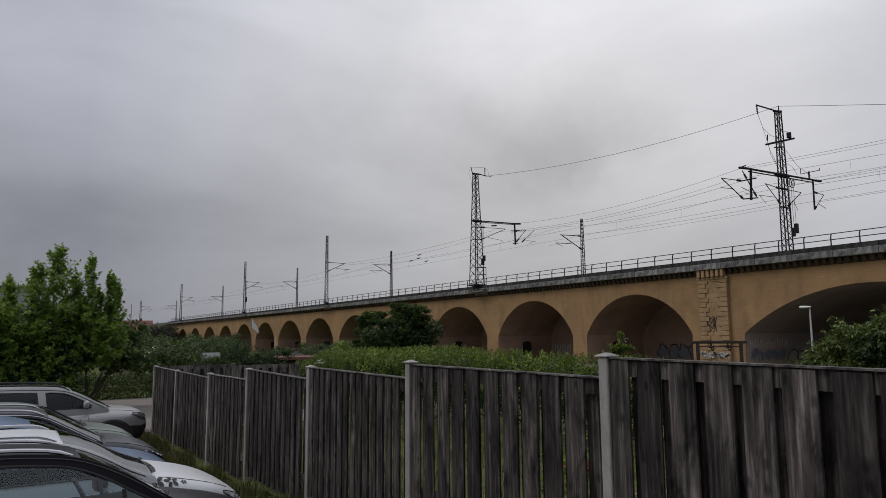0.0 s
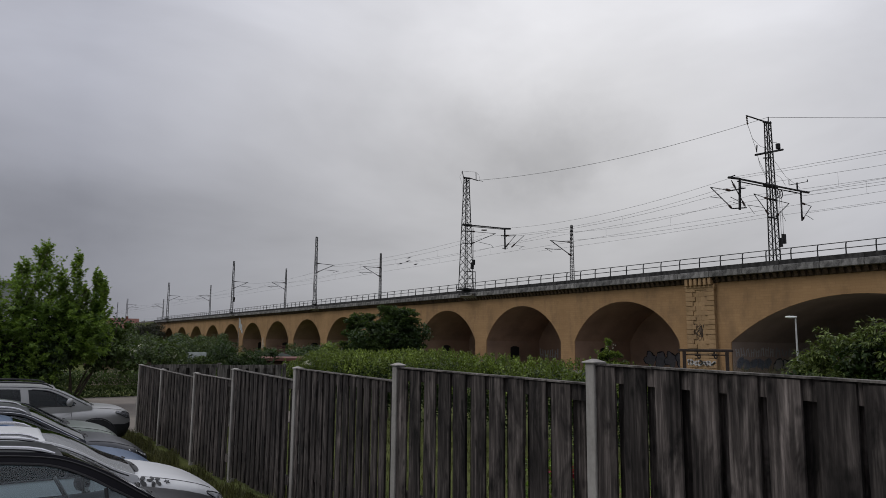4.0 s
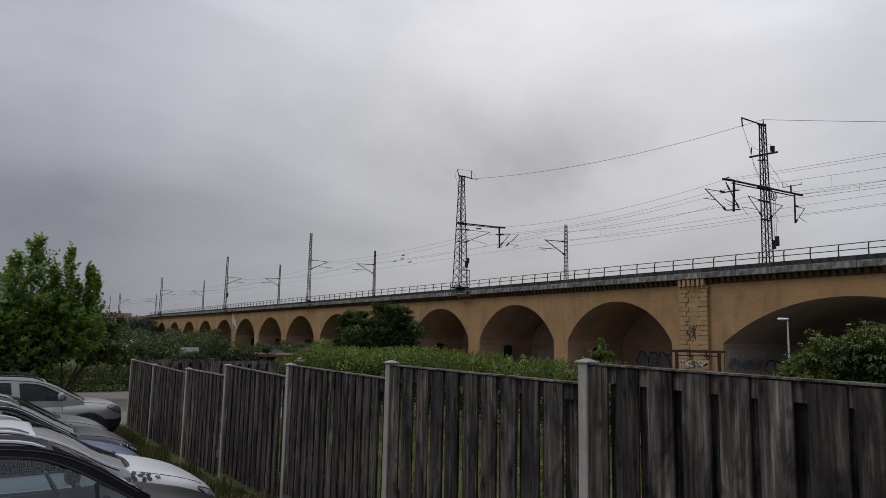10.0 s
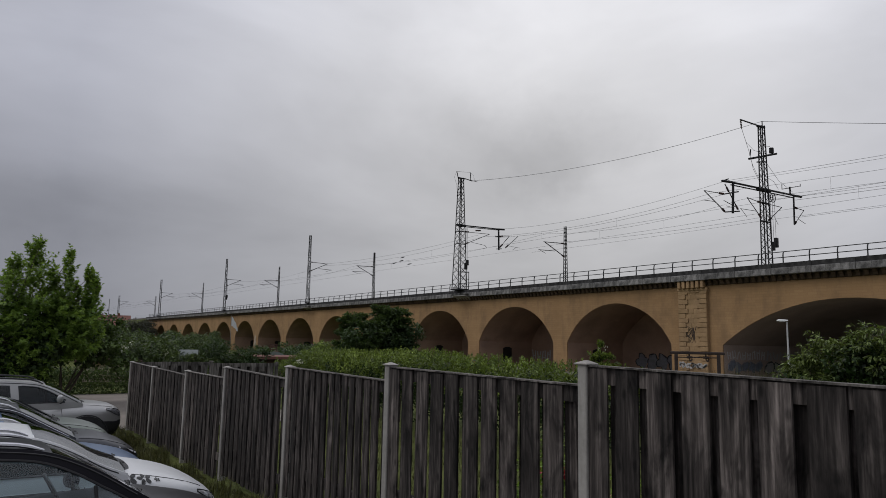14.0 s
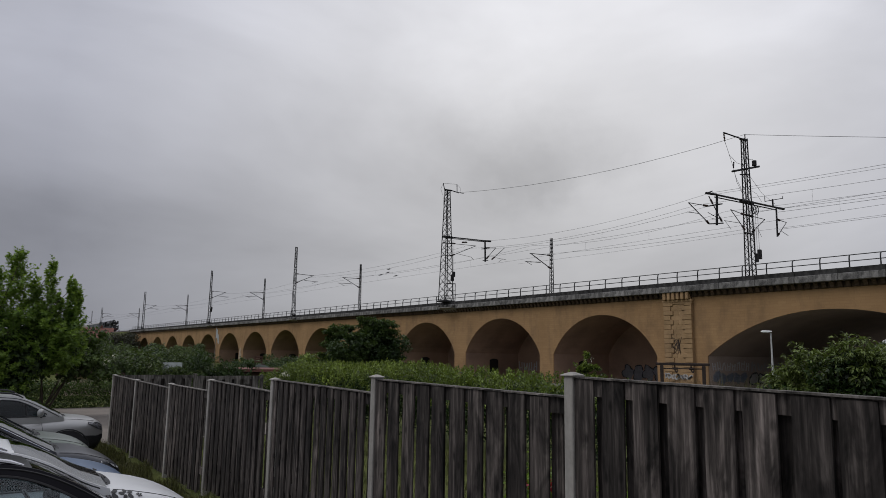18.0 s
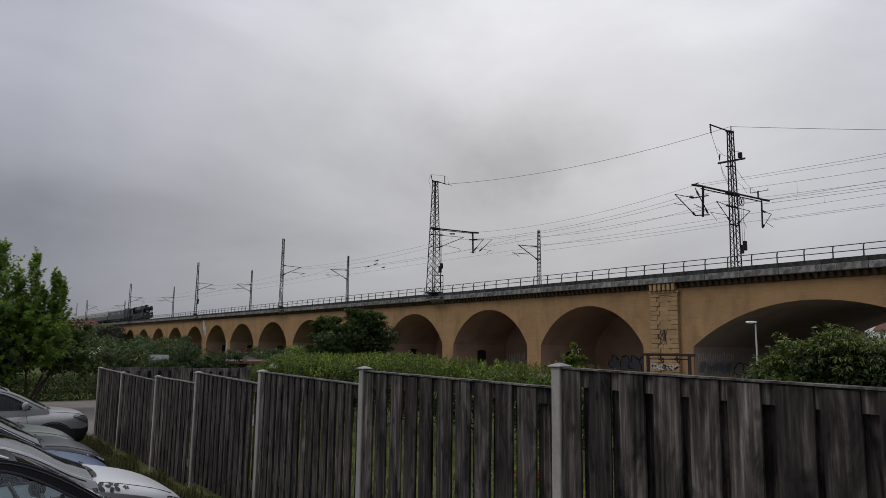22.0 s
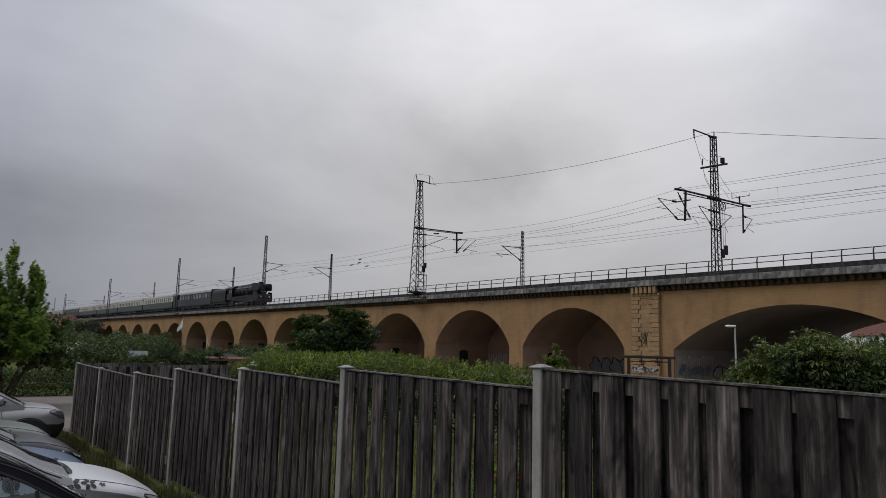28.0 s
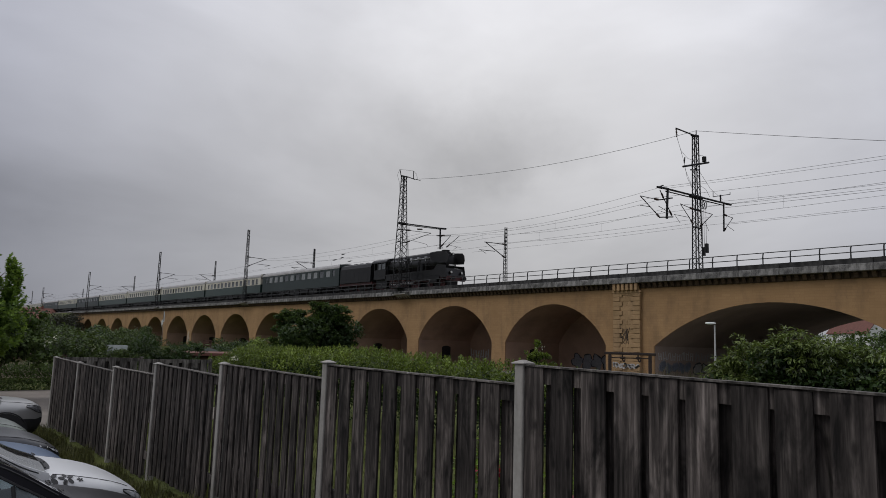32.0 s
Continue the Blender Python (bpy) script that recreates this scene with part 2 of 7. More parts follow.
PALE_STUCCO = material("pale_stucco", (0.33, 0.26, 0.19), (0.43, 0.36, 0.29), scale=0.8, rough=0.9, bump=0.1, spec=0.2)
coursed(STUCCO, 0.62, 0.19, 0.13)
VAULT = material("sooty_plaster", (0.33, 0.22, 0.160), (0.43, 0.285, 0.205), scale=0.5, rough=0.92, bump=0.2, fine=9,
                 stain=(0.20, 0.14, 0.11), stain_amount=0.5, stain_scale=(0.35, 0.35, 0.5), spec=0.15)
VAULT_GREY = material("grey_vault_plaster", (0.31, 0.245, 0.205), (0.40, 0.32, 0.27), scale=0.4, rough=0.92, bump=0.2, fine=9,
                      stain=(0.25, 0.21, 0.19), stain_amount=0.5, stain_scale=(0.35, 0.35, 0.5), spec=0.15)
SANDSTONE = material("sandstone", (0.30, 0.20, 0.105), (0.40, 0.265, 0.145), scale=1.2, rough=0.9, bump=0.3, fine=18, vary=0.08,
                     stain=(0.15, 0.105, 0.07), stain_amount=0.5, stain_scale=(0.8, 0.8, 0.5), spec=0.2)
PALE_STONE = material("pale_bracket_stone", (0.22, 0.215, 0.205), (0.33, 0.32, 0.31), scale=2.0, rough=0.9, bump=0.2, fine=14, stain=(0.07, 0.068, 0.065), stain_amount=0.6, stain_scale=(1.5, 1.5, 1.0))
CORNICE = material("stained_concrete", (0.038, 0.037, 0.037), (0.34, 0.33, 0.32), scale=1.6, rough=0.9, bump=0.3, fine=12,
                   stain=(0.014, 0.014, 0.015), stain_amount=1.0, stain_scale=(2.6, 2.6, 0.8), vary=0.22, spec=0.2)
PARAPET = material("blackened_concrete", (0.020, 0.0195, 0.020), (0.050, 0.049, 0.049), scale=1.4, rough=0.9, bump=0.3, fine=12,
                   stain=(0.17, 0.166, 0.162), stain_amount=0.32, stain_scale=(1.6, 1.6, 1.2), vary=0.2, spec=0.2)
SOOT_STONE = material("soot_darkened_stone", (0.055, 0.04, 0.03), (0.11, 0.075, 0.048), scale=1.5, rough=0.9, bump=0.25, fine=16, vary=0.25, spec=0.2)
# near-black colour for the unlit depth of the pier passages
PASSAGE_SHADE = material("passage_shade_paint", (0.010, 0.008, 0.007), (0.022, 0.017, 0.014), scale=1.5, rough=0.95, bump=0.1)
STEEL = material("dark_steel", (0.010, 0.010, 0.011), (0.022, 0.022, 0.023), scale=2, rough=0.7, bump=0.1, metal=0.0, spec=0.3)
GALV = material("grey_steel", (0.07, 0.072, 0.075), (0.12, 0.122, 0.125), scale=2, rough=0.55, bump=0.1, metal=0.4)
WIRE = material("copper_wire", (0.03, 0.032, 0.033), (0.05, 0.052, 0.053), scale=1, rough=0.7, bump=0)
PORCELAIN = material("brown_insulator", (0.05, 0.03, 0.022), (0.07, 0.04, 0.03), scale=4, rough=0.25, bump=0)
GRASS = material("grass_ground", (0.042, 0.055, 0.015), (0.110, 0.122, 0.036), scale=0.6, rough=0.95, bump=0.6, fine=25, spec=0.1, bump_dist=0.05)
DIRT = material("bounce_ground_dirt", (0.13, 0.115, 0.10), (0.20, 0.18, 0.16), scale=0.7, rough=0.95, bump=0.4, fine=20)
LANE = material("lane_gravel", (0.150, 0.130, 0.110), (0.22, 0.192, 0.165), scale=0.7, rough=0.95, bump=0.4, fine=40)
ASPHALT = material("asphalt", (0.060, 0.057, 0.054), (0.105, 0.100, 0.094), scale=0.5, rough=0.9, bump=0.25, fine=60,
                   stain=(0.05, 0.048, 0.045), stain_amount=0.5, stain_scale=(0.5, 0.5, 0.5), spec=0.3)
BOARD = wood_material("weathered_board", (0.040, 0.0340, 0.0310), (0.150, 0.130, 0.118), (0.010, 0.0084, 0.0078), vary=0.42)
BOARD_PALE = wood_material("paler_weathered_board", (0.100, 0.091, 0.082), (0.22, 0.205, 0.19), (0.04, 0.036, 0.032))
POST = material("weathered_post", (0.25, 0.238, 0.215), (0.38, 0.362, 0.335), scale=2.5, rough=0.85, bump=0.15, fine=30, vary=0.12, stain=(0.14, 0.13, 0.115), stain_amount=0.5, stain_scale=(6, 6, 1.2))
BALLAST = material("ballast", (0.09, 0.08, 0.07), (0.16, 0.145, 0.13), scale=6, rough=0.95, bump=0.6, fine=30)
RUST = material("rusty_rail", (0.10, 0.05, 0.03), (0.18, 0.10, 0.06), scale=4, rough=0.7, bump=0.2, metal=0.4)
BARK = material("bark", (0.05, 0.038, 0.028), (0.11, 0.088, 0.066), scale=5, rough=0.95, bump=0.5, fine=30)
LEAF_MAPLE = leaf_material("maple_leaf", (0.048, 0.096, 0.024), (0.20, 0.285, 0.060), 0.8, thin=0.34)
# own colour of dark shrubs; inside tree crowns it stands in for shade
LEAF_DARK_SHADE = leaf_material("dark_shade_leaf", (0.018, 0.036, 0.012), (0.058, 0.092, 0.030), 0.55)
LEAF_HEDGE = leaf_material("hedge_leaf", (0.022, 0.040, 0.011), (0.210, 0.272, 0.056), 1.0)
# darker leaf colour that holds the shade inside the hedge and the elder
LEAF_INNER_SHADE = leaf_material("shaded_inner_leaf", (0.010, 0.022, 0.006), (0.034, 0.062, 0.015), 0.6)
LEAF_ELDER = leaf_material("elder_leaf", (0.020, 0.042, 0.013), (0.165, 0.205, 0.062), 1.0)
LEAF_TREE = leaf_material("tree_leaf", (0.020, 0.042, 0.012), (0.082, 0.122, 0.032), 0.85)
LEAF_BARE = leaf_material("grey_twig_leaf", (0.022, 0.024, 0.016), (0.060, 0.062, 0.042), 0.5)
LEAF_FAR = leaf_material("far_leaf", (0.018, 0.034, 0.012), (0.102, 0.138, 0.046), 0.9)
BLOSSOM = leaf_material("white_blossom", (0.5, 0.5, 0.42), (0.65, 0.64, 0.55), 0.15)
GRASS_BLADE = leaf_material("grass_blade", (0.028, 0.034, 0.013), (0.135, 0.132, 0.056), 0.9)


# ---- mesh helpers ----
def link_mesh(name, bm, mat, parent=None, label="", smooth=False):
    me = bpy.data.meshes.new(name)
    bmesh.ops.recalc_face_normals(bm, faces=bm.faces)
    if smooth:
        for f in bm.faces:
            f.smooth = True
        for e in bm.edges:
            if len(e.link_faces) == 2 and e.calc_face_angle(0) > 0.6:
                e.smooth = False
    bm.to_mesh(me)
    bm.free()
    if mat:
        me.materials.append(mat)
    ob = new(name, me)
    if parent:
        ob.parent = parent
    return tagged(ob, label=label)


def part(name, bm, mat, parent, label="", smooth=False):
    return link_mesh(name, bm, mat, parent, label, smooth)


def shared(name, data, parent, m, label=""):
    ob = new(name, data)
    ob.parent = parent
    ob.matrix_basis = m
    return tagged(ob, label=label)


def thing(name, label, category, at=(0, 0, 0), group="", kind="", rz=0):
    ob = new(name)
    ob.empty_display_size = 0.2
    ob.matrix_basis = pose(*at, 0, 0, rz)
    return tagged(ob, label, category, group, kind)


def B():
    return bmesh.new()


def box(bm, x0, x1, y0, y1, z0, z1, bevel=0.0):
    r = bmesh.ops.create_cube(bm, size=1.0)
    for v in r["verts"]:
        v.co = Vector(((x0 + x1) / 2 + v.co.x * (x1 - x0), (y0 + y1) / 2 + v.co.y * (y1 - y0), (z0 + z1) / 2 + v.co.z * (z1 - z0)))
    if bevel:
        es = list({e for v in r["verts"] for e in v.link_edges})
        bmesh.ops.bevel(bm, geom=es, offset=bevel, segments=1, affect="EDGES", profile=0.5)
    return bm


def tube(bm, p, q, r0, r1=None, n=8, caps=True):
    """A rod or cone from p to q."""
    p, q = Vector(p), Vector(q)
    r1 = r0 if r1 is None else r1
    d = q - p
    if d.length < 1e-6:
        return bm
    m = d.to_track_quat("Z", "Y").to_matrix()
    ring = []
    for c, r in ((p, r0), (q, r1)):
        ring.append([bm.verts.new(c + m @ Vector((r * math.cos(2 * math.pi * i / n), r * math.sin(2 * math.pi * i / n), 0))) for i in range(n)])
    for i in range(n):
        bm.faces.new((ring[0][i], ring[0][(i + 1) % n], ring[1][(i + 1) % n], ring[1][i]))
    if caps:
        bm.faces.new(ring[0][::-1])
        bm.faces.new(ring[1])
    return bm


def sweep(bm, pts, r, n=8):
    """A smooth rod through the points, with one ring a point."""
    pts = [Vector(p) for p in pts]
    rings = []
    for i, p in enumerate(pts):
        d = (pts[min(i + 1, len(pts) - 1)] - pts[max(i - 1, 0)]).normalized()
        a = d.cross(Vector((0.31, 0.17, 0.93))).normalized()
        b = d.cross(a)
        rr = r[i] if isinstance(r, (list, tuple)) else r
        rings.append([p + a * rr * math.cos(2 * math.pi * k / n) + b * rr * math.sin(2 * math.pi * k / n) for k in range(n)])
    return loft(bm, rings)


def path_tube(bm, pts, r, n=6):
    for a, b in zip(pts, pts[1:]):
        tube(bm, a, b, r, n=n)
    return bm


def prism(bm, poly, y0, y1, axis="y"):
    """A 2D outline (u, v) drawn out from y0 to y1. axis y: (x, z); axis x: (y, z); axis z: (x, y)."""
    def at(u, v, w):
        return {"y": (u, w, v), "x": (w, u, v), "z": (u, v, w)}[axis]
    a = [bm.verts.new(at(u, v, y0)) for u, v in poly]
    b = [bm.verts.new(at(u, v, y1)) for u, v in poly]
    bm.faces.new(a)
    bm.faces.new(b[::-1])
    n = len(poly)
    for i in range(n):
        bm.faces.new((a[i], b[i], b[(i + 1) % n], a[(i + 1) % n]))
    return bm


def loft(bm, rings, close=True, caps=True):
    """Skin through rings of equally many points."""
    vs = [[bm.verts.new(p) for p in r] for r in rings]
    n = len(vs[0])
    for a, b in zip(vs, vs[1:]):
        for i in range(n if close else n - 1):
            bm.faces.new((a[i], a[(i + 1) % n], b[(i + 1) % n], b[i]))
    if caps:
        bm.faces.new(vs[0][::-1])
        bm.faces.new(vs[-1])
    return bm


def array_mesh(name, verts, faces, mat):
    """A mesh from numpy arrays of corners and of faces with equally many corners."""
    me = bpy.data.meshes.new(name)
    k = faces.shape[1]
    me.vertices.add(len(verts))
    me.vertices.foreach_set("co", np.asarray(verts, dtype=np.float32).ravel())
    me.loops.add(faces.size)
    me.loops.foreach_set("vertex_index", faces.astype(np.int32).ravel())
    me.polygons.add(len(faces))
    me.polygons.foreach_set("loop_start", np.arange(0, faces.size, k, dtype=np.int32))
    me.update(calc_edges=True)
    me.materials.append(mat)
    return me


def leaf_cloud(name, blobs, n, size, mat, seed=1, shell=0.55, droop=0.0, ratio=0.55, up=0.4, tuft=7):
    """n folded leaves in the given ellipsoids (centre, radii), thicker near their surfaces."""
    rng = np.random.default_rng(seed)
    c = np.array([b[0] for b in blobs], float)
    r = np.array([b[1] for b in blobs], float)
    w = (r[:, 0] * r[:, 1] + r[:, 1] * r[:, 2] + r[:, 0] * r[:, 2])
    pick = rng.choice(len(blobs), n, p=w / w.sum())
    d = rng.normal(size=(n, 3))
    d /= np.linalg.norm(d, axis=1)[:, None]
    rad = shell + (1.12 - shell) * rng.random(n) ** 0.7
    pos = c[pick] + d * r[pick] * rad[:, None]
    if tuft > 1:
        # leaves gather in tufts on the twigs' ends
        host = (np.arange(n) // tuft) * tuft
        pos = pos[host] + rng.normal(size=(n, 3)) * size * 0.5
        d = d[host]
    nor = d * 0.7 + rng.normal(size=(n, 3)) * 0.6 + np.array([0, 0, up])
    nor /= np.linalg.norm(nor, axis=1)[:, None]
    tang = np.cross(nor, rng.normal(size=(n, 3)))
    tang[:, 2] -= droop
    tang /= np.linalg.norm(tang, axis=1)[:, None] + 1e-9
    side = np.cross(nor, tang)
    L = size * (0.6 + 0.8 * rng.random(n))[:, None]
    W = L * ratio
    v = np.stack([pos, pos + tang * L * 0.5 + side * W * 0.5 + nor * L * 0.08, pos + tang * L, pos + tang * L * 0.5 - side * W * 0.5 + nor * L * 0.08], 1)
    i = np.arange(n)[:, None] * 4
    f = np.concatenate([i + np.array([[0, 1, 2]]), i + np.array([[0, 2, 3]])], 1).reshape(-1, 3)
    return array_mesh(name, v.reshape(-1, 3), f, mat)


def shoot_leaves(name, base, tip, per, size, mat, seed, ratio=0.5, droop=0.3, lobes=1, spread=0.9, taper=0.5):
    """Leaves set in pairs along straight shoots from base to tip (arrays of points); lobes=3 gives hand-shaped leaves."""
    rng = np.random.default_rng(seed)
    base, tip = np.repeat(np.asarray(base, float), per, 0), np.repeat(np.asarray(tip, float), per, 0)
    n = len(base)
    f = (np.tile(np.arange(per), n // per) + rng.random(n)) / per
    axis = tip - base
    axis /= np.linalg.norm(axis, axis=1)[:, None] + 1e-9
    pos = base + (tip - base) * f[:, None]
    out = rng.normal(size=(n, 3))
    out -= axis * (out * axis).sum(1)[:, None]
    out /= np.linalg.norm(out, axis=1)[:, None]
    tang = out * spread + axis * (0.35 + 0.9 * f[:, None]) + rng.normal(size=(n, 3)) * 0.15
    tang[:, 2] -= droop
    tang /= np.linalg.norm(tang, axis=1)[:, None]
    nor = np.cross(tang, np.cross(np.array([[0.0, 0.0, 1.0]]) + rng.normal(size=(n, 3)) * 0.45, tang))
    nor /= np.linalg.norm(nor, axis=1)[:, None] + 1e-9
    side = np.cross(nor, tang)
    L = (size * (0.7 + 0.6 * rng.random(n)) * (1 - taper * f))[:, None]
    pos = pos + tang * L * 0.12
    quads = []
    for j in range(lobes):
        a = (0.0, 0.95, -0.95)[j]
        k = (1.0, 0.78, 0.78)[j]
        t2 = tang * math.cos(a) + side * math.sin(a)
        s2 = side * math.cos(a) - tang * math.sin(a)
        W = L * ratio * k
        quads.append(np.stack([pos, pos + t2 * L * k * 0.45 + s2 * W * 0.5 + nor * L * 0.07, pos + t2 * L * k - nor * L * 0.06, pos + t2 * L * k * 0.45 - s2 * W * 0.5 + nor * L * 0.07], 1))
    v = np.stack(quads, 1).reshape(-1, 3)
    i = np.arange(n * lobes)[:, None] * 4
    faces = np.concatenate([i + np.array([[0, 1, 2]]), i + np.array([[0, 2, 3]])], 1).reshape(-1, 3)
    return array_mesh(name, v, faces, mat)

# ---- ground ----
FENCE_Y = 3.85
FENCE_POSTS = [-20.49, -17.80, -14.75, -12.19, -9.37, -6.55, -3.67, -0.88, 1.91, 4.70, 7.49]     # from the far end towards the viewer


def lift(x, y):
    """The bank along the fence rises towards the viewer."""
    r = 0.55 * min(1.0, max(0.0, (x + 13.0) / 9.4))
    s = min(1.0, max(0.0, (y - 2.9) / 0.8))
    e = min(1.0, max(0.0, (26 - y) / 14))
    return r * s * s * (3 - 2 * s) * e


def build_ground():
    xs = [-2500, -900, -500, -330, -250] + list(range(-220, -40, 20)) + [x * 1.0 for x in range(-40, 12)] + [20, 40, 90, 200, 600, 2000]
    ys = [-600, -120, -40, -15, -6, 0, 1.5, 2.4, 2.7, 2.9, 3.1, 3.3, 3.5, 3.74, 4, 5, 6.5, 8, 10, 13, 17, 22, 28, 36, 44, 60, 90, 150, 300, 800, 2500]
    v = np.array([(x, y, lift(x, y) + (0.05 * noise.noise((x * 0.4, y * 0.4, 0)) if 3.2 < y < 40 and -60 < x < 10 and (x > -20 or x < -34 or y > 10.5) else -0.02)) for y in ys for x in xs])
    nx = len(xs)
    f = np.array([(j * nx + i, j * nx + i + 1, (j + 1) * nx + i + 1, (j + 1) * nx + i) for j in range(len(ys) - 1) for i in range(nx - 1)])
    ob = new("ground", array_mesh("ground", v, f, GRASS))
    tagged(ob, "rough green grass and garden ground", "ground", kind="structure")
    bm = B()
    box(bm, -31.8, 14, -26, 2.75, -0.25, 0.012)
    ob = link_mesh("pavement", bm, ASPHALT)
    tagged(ob, "worn dark grey asphalt of the car park", "pavement", kind="structure")
    bm = B()
    box(bm, -33.0, -20.6, 2.75, 9.5, -0.25, 0.012)
    ob = link_mesh("lane", bm, LANE)
    tagged(ob, "pale brownish gravel lane beside the car park", "lane", kind="structure")


build_ground()
# ground sheet added so that neutral, not green, light bounces into the vaults
bm = B()
box(bm, -70, 4, 42.5, 78, -0.3, 0.03)
tagged(link_mesh("dirt_yard", bm, DIRT), "grey-brown ground added to bounce neutral light into the arches", "yard", kind="structure")

# ---- viaduct ----
VY, VB = 46.0, 55.0          # the two faces
HALF = 5.76
SPRING = 2.68
TOP = 7.52                   # foot of the cornice
COPE = 8.31                  # top of the parapet
RAIL_Z, TRACK_Y = 8.38, 48.4
BIG_X, BIG_HALF, BIG_RISE = -21.5, 8.8, 3.12
N_ARCH = 13


def arch_x(k):
    """Middle of the k-th arch; the bays grow a little wider towards the far end."""
    return -40.57 - 13.35 * k if k < 2 else -67.46 - 13.85 * (k - 2) - 0.12 * max(0, k - 7) * (k - 7)


def arch_rise(k):
    return 3.42 if k == 0 else 3.54 - 0.043 * (k - 1)


VIADUCT_END = arch_x(N_ARCH - 1) - 7.2


def arc(cx, half, spring, rise, n=22):
    r = (half * half + rise * rise) / (2 * rise)
    a = math.asin(half / r)
    return [(cx + r * math.sin(-a + 2 * a * i / n), spring + rise - r + r * math.cos(-a + 2 * a * i / n)) for i in range(n + 1)]


def bay(parent, xl, xr, cx, half, rise, name="bay_wall", closed=True, back=VB, lining=VAULT):
    """One bay: wall with its arch opening, drawn through the viaduct's depth, and the lining of the vault."""
    curve = arc(cx, half, SPRING, rise)
    poly = [(xl, -0.3), (xl, TOP), (xr, TOP), (xr, -0.3), (cx + half, -0.3)] + curve[::-1] + [(cx - half, -0.3)]
    for y0, y1 in ((VY, VY + 0.10), (back - 0.10, back)):
        bm = B()
        prism(bm, poly, y0, y1)
        part(name, bm, STUCCO, parent)
    bm = B()
    line = [(cx - half - 0.02, -0.3)] + curve + [(cx + half + 0.02, -0.3)]
    outer = [(xl, -0.3), (xl, TOP - 0.1), (xr, TOP - 0.1), (xr, -0.3)]
    prism(bm, outer + [(cx + half, -0.3)] + curve[::-1] + [(cx - half, -0.3)], VY + 0.10, back - 0.10)
    part("vault", bm, lining, parent, "soot-dark vault lining")
    if closed:
        bm = B()
        box(bm, cx - half - 0.2, cx + half + 0.2, VB - 1.4, VB - 0.2, -0.3, SPRING + rise + 0.2)
        part("back_wall", bm, VAULT, parent, "dark brown plastered wall closing the arch")


def build_viaduct():
    v = thing("railway_viaduct", "long ochre stuccoed railway viaduct with segmental arches", "viaduct", (0, 0, 0))
    for k in range(N_ARCH):
        cx = arch_x(k)
        xl = (cx + arch_x(k + 1)) / 2 if k < N_ARCH - 1 else VIADUCT_END
        bay(v, xl, (cx + arch_x(k - 1)) / 2 if k else -33.4, cx, HALF, arch_rise(k))
    bay(v, -33.4, BIG_X + BIG_HALF + 3.2, BIG_X, BIG_HALF, BIG_RISE, closed=False, back=69.0, lining=VAULT_GREY)
    bay(v, BIG_X + BIG_HALF + 3.2, BIG_X + BIG_HALF + 3.2 + 13.85, BIG_X + BIG_HALF + 3.2 + 6.92, HALF, 3.5)
    # solid end beyond the last arch
    xe = VIADUCT_END
    bm = B()
    box(bm, xe - 12, xe, VY, VB, -0.3, TOP)
    part("abutment", bm, STUCCO, v)
    # cornice slabs, upper course and frieze
    x_lo, x_hi = xe - 12, BIG_X + BIG_HALF + 3.2 + 13.85
    bm = B()
    box(bm, x_lo, x_hi, VY - 0.05, VY + 0.3, TOP - 0.40, TOP, 0.02)
    part("frieze_band", bm, SOOT_STONE, v, "soot-blackened band under the cornice")
    slab = B()
    box(slab, -1.372, 1.372, -0.60, 0.4, 0.0, 0.46, 0.03)
    first = part("cornice_slab", slab, CORNICE, v, "stained pale grey cornice slab")
    up = B()
    box(up, -1.374, 1.374, -0.52, 0.4, 0.46, COPE - TOP, 0.02)
    upper = part("parapet_slab", up, PARAPET, v, "blackened concrete parapet slab")
    first.matrix_basis = pose(x_hi - 1.4, VY, TOP)
    upper.matrix_basis = pose(x_hi - 1.4, VY, TOP)
    n = int((x_hi - x_lo) / 2.76)
    for i in range(1, n):
        x = x_hi - 1.4 - 2.76 * i
        shared("cornice_slab", first.data, v, pose(x, VY, TOP + 0.012 * noise.noise((x, 0, 0))))
        shared("parapet_slab", upper.data, v, pose(x, VY + 0.02 * noise.noise((x, 5, 0)), TOP))
    bm = B()
    box(bm, x_lo - 900, x_hi, VY + 0.42, VB - 0.42, TOP - 0.05, RAIL_Z - 0.18)
    part("ballast_bed", bm, BALLAST, v, "grey ballast bed")
    bm = B()
    box(bm, x_lo, x_hi, VB - 0.4, VB + 0.6, TOP, COPE - 0.1)
    part("rear_parapet", bm, CORNICE, v)
    for y in (TRACK_Y, TRACK_Y + 4.0):
        for s in (-0.752, 0.752):
            bm = B()
            box(bm, x_lo - 900, x_hi, y + s - 0.035, y + s + 0.035, RAIL_Z - 0.19, RAIL_Z)
            part("rail", bm, RUST, v)
    # corbel blocks below the cornice
    c = B()
    prism(c, [(-0.22, 0.0), (-0.22, -0.12), (-0.12, -0.22), (-0.08, -0.34), (0.0, -0.40), (0.1, -0.40), (0.1, 0)], -0.12, 0.12, "x")
    me = link_mesh("corbel", c, SOOT_STONE, v).data
    v.children[-1].matrix_basis = pose(x_hi - 0.3, VY - 0.12, TOP)
    x = x_hi - 0.9
    count = 0
    far = B()
    while x > x_lo:
        if count < 300:
            shared("corbel", me, v, pose(x, VY - 0.12, TOP))
        else:
            box(far, x - 0.13, x + 0.13, VY - 0.4, VY - 0.12, TOP - 0.42, TOP)
        count += 1
        x -= 0.50
    tagged(part("corbel_row", far, SOOT_STONE, v), kind="stuff")
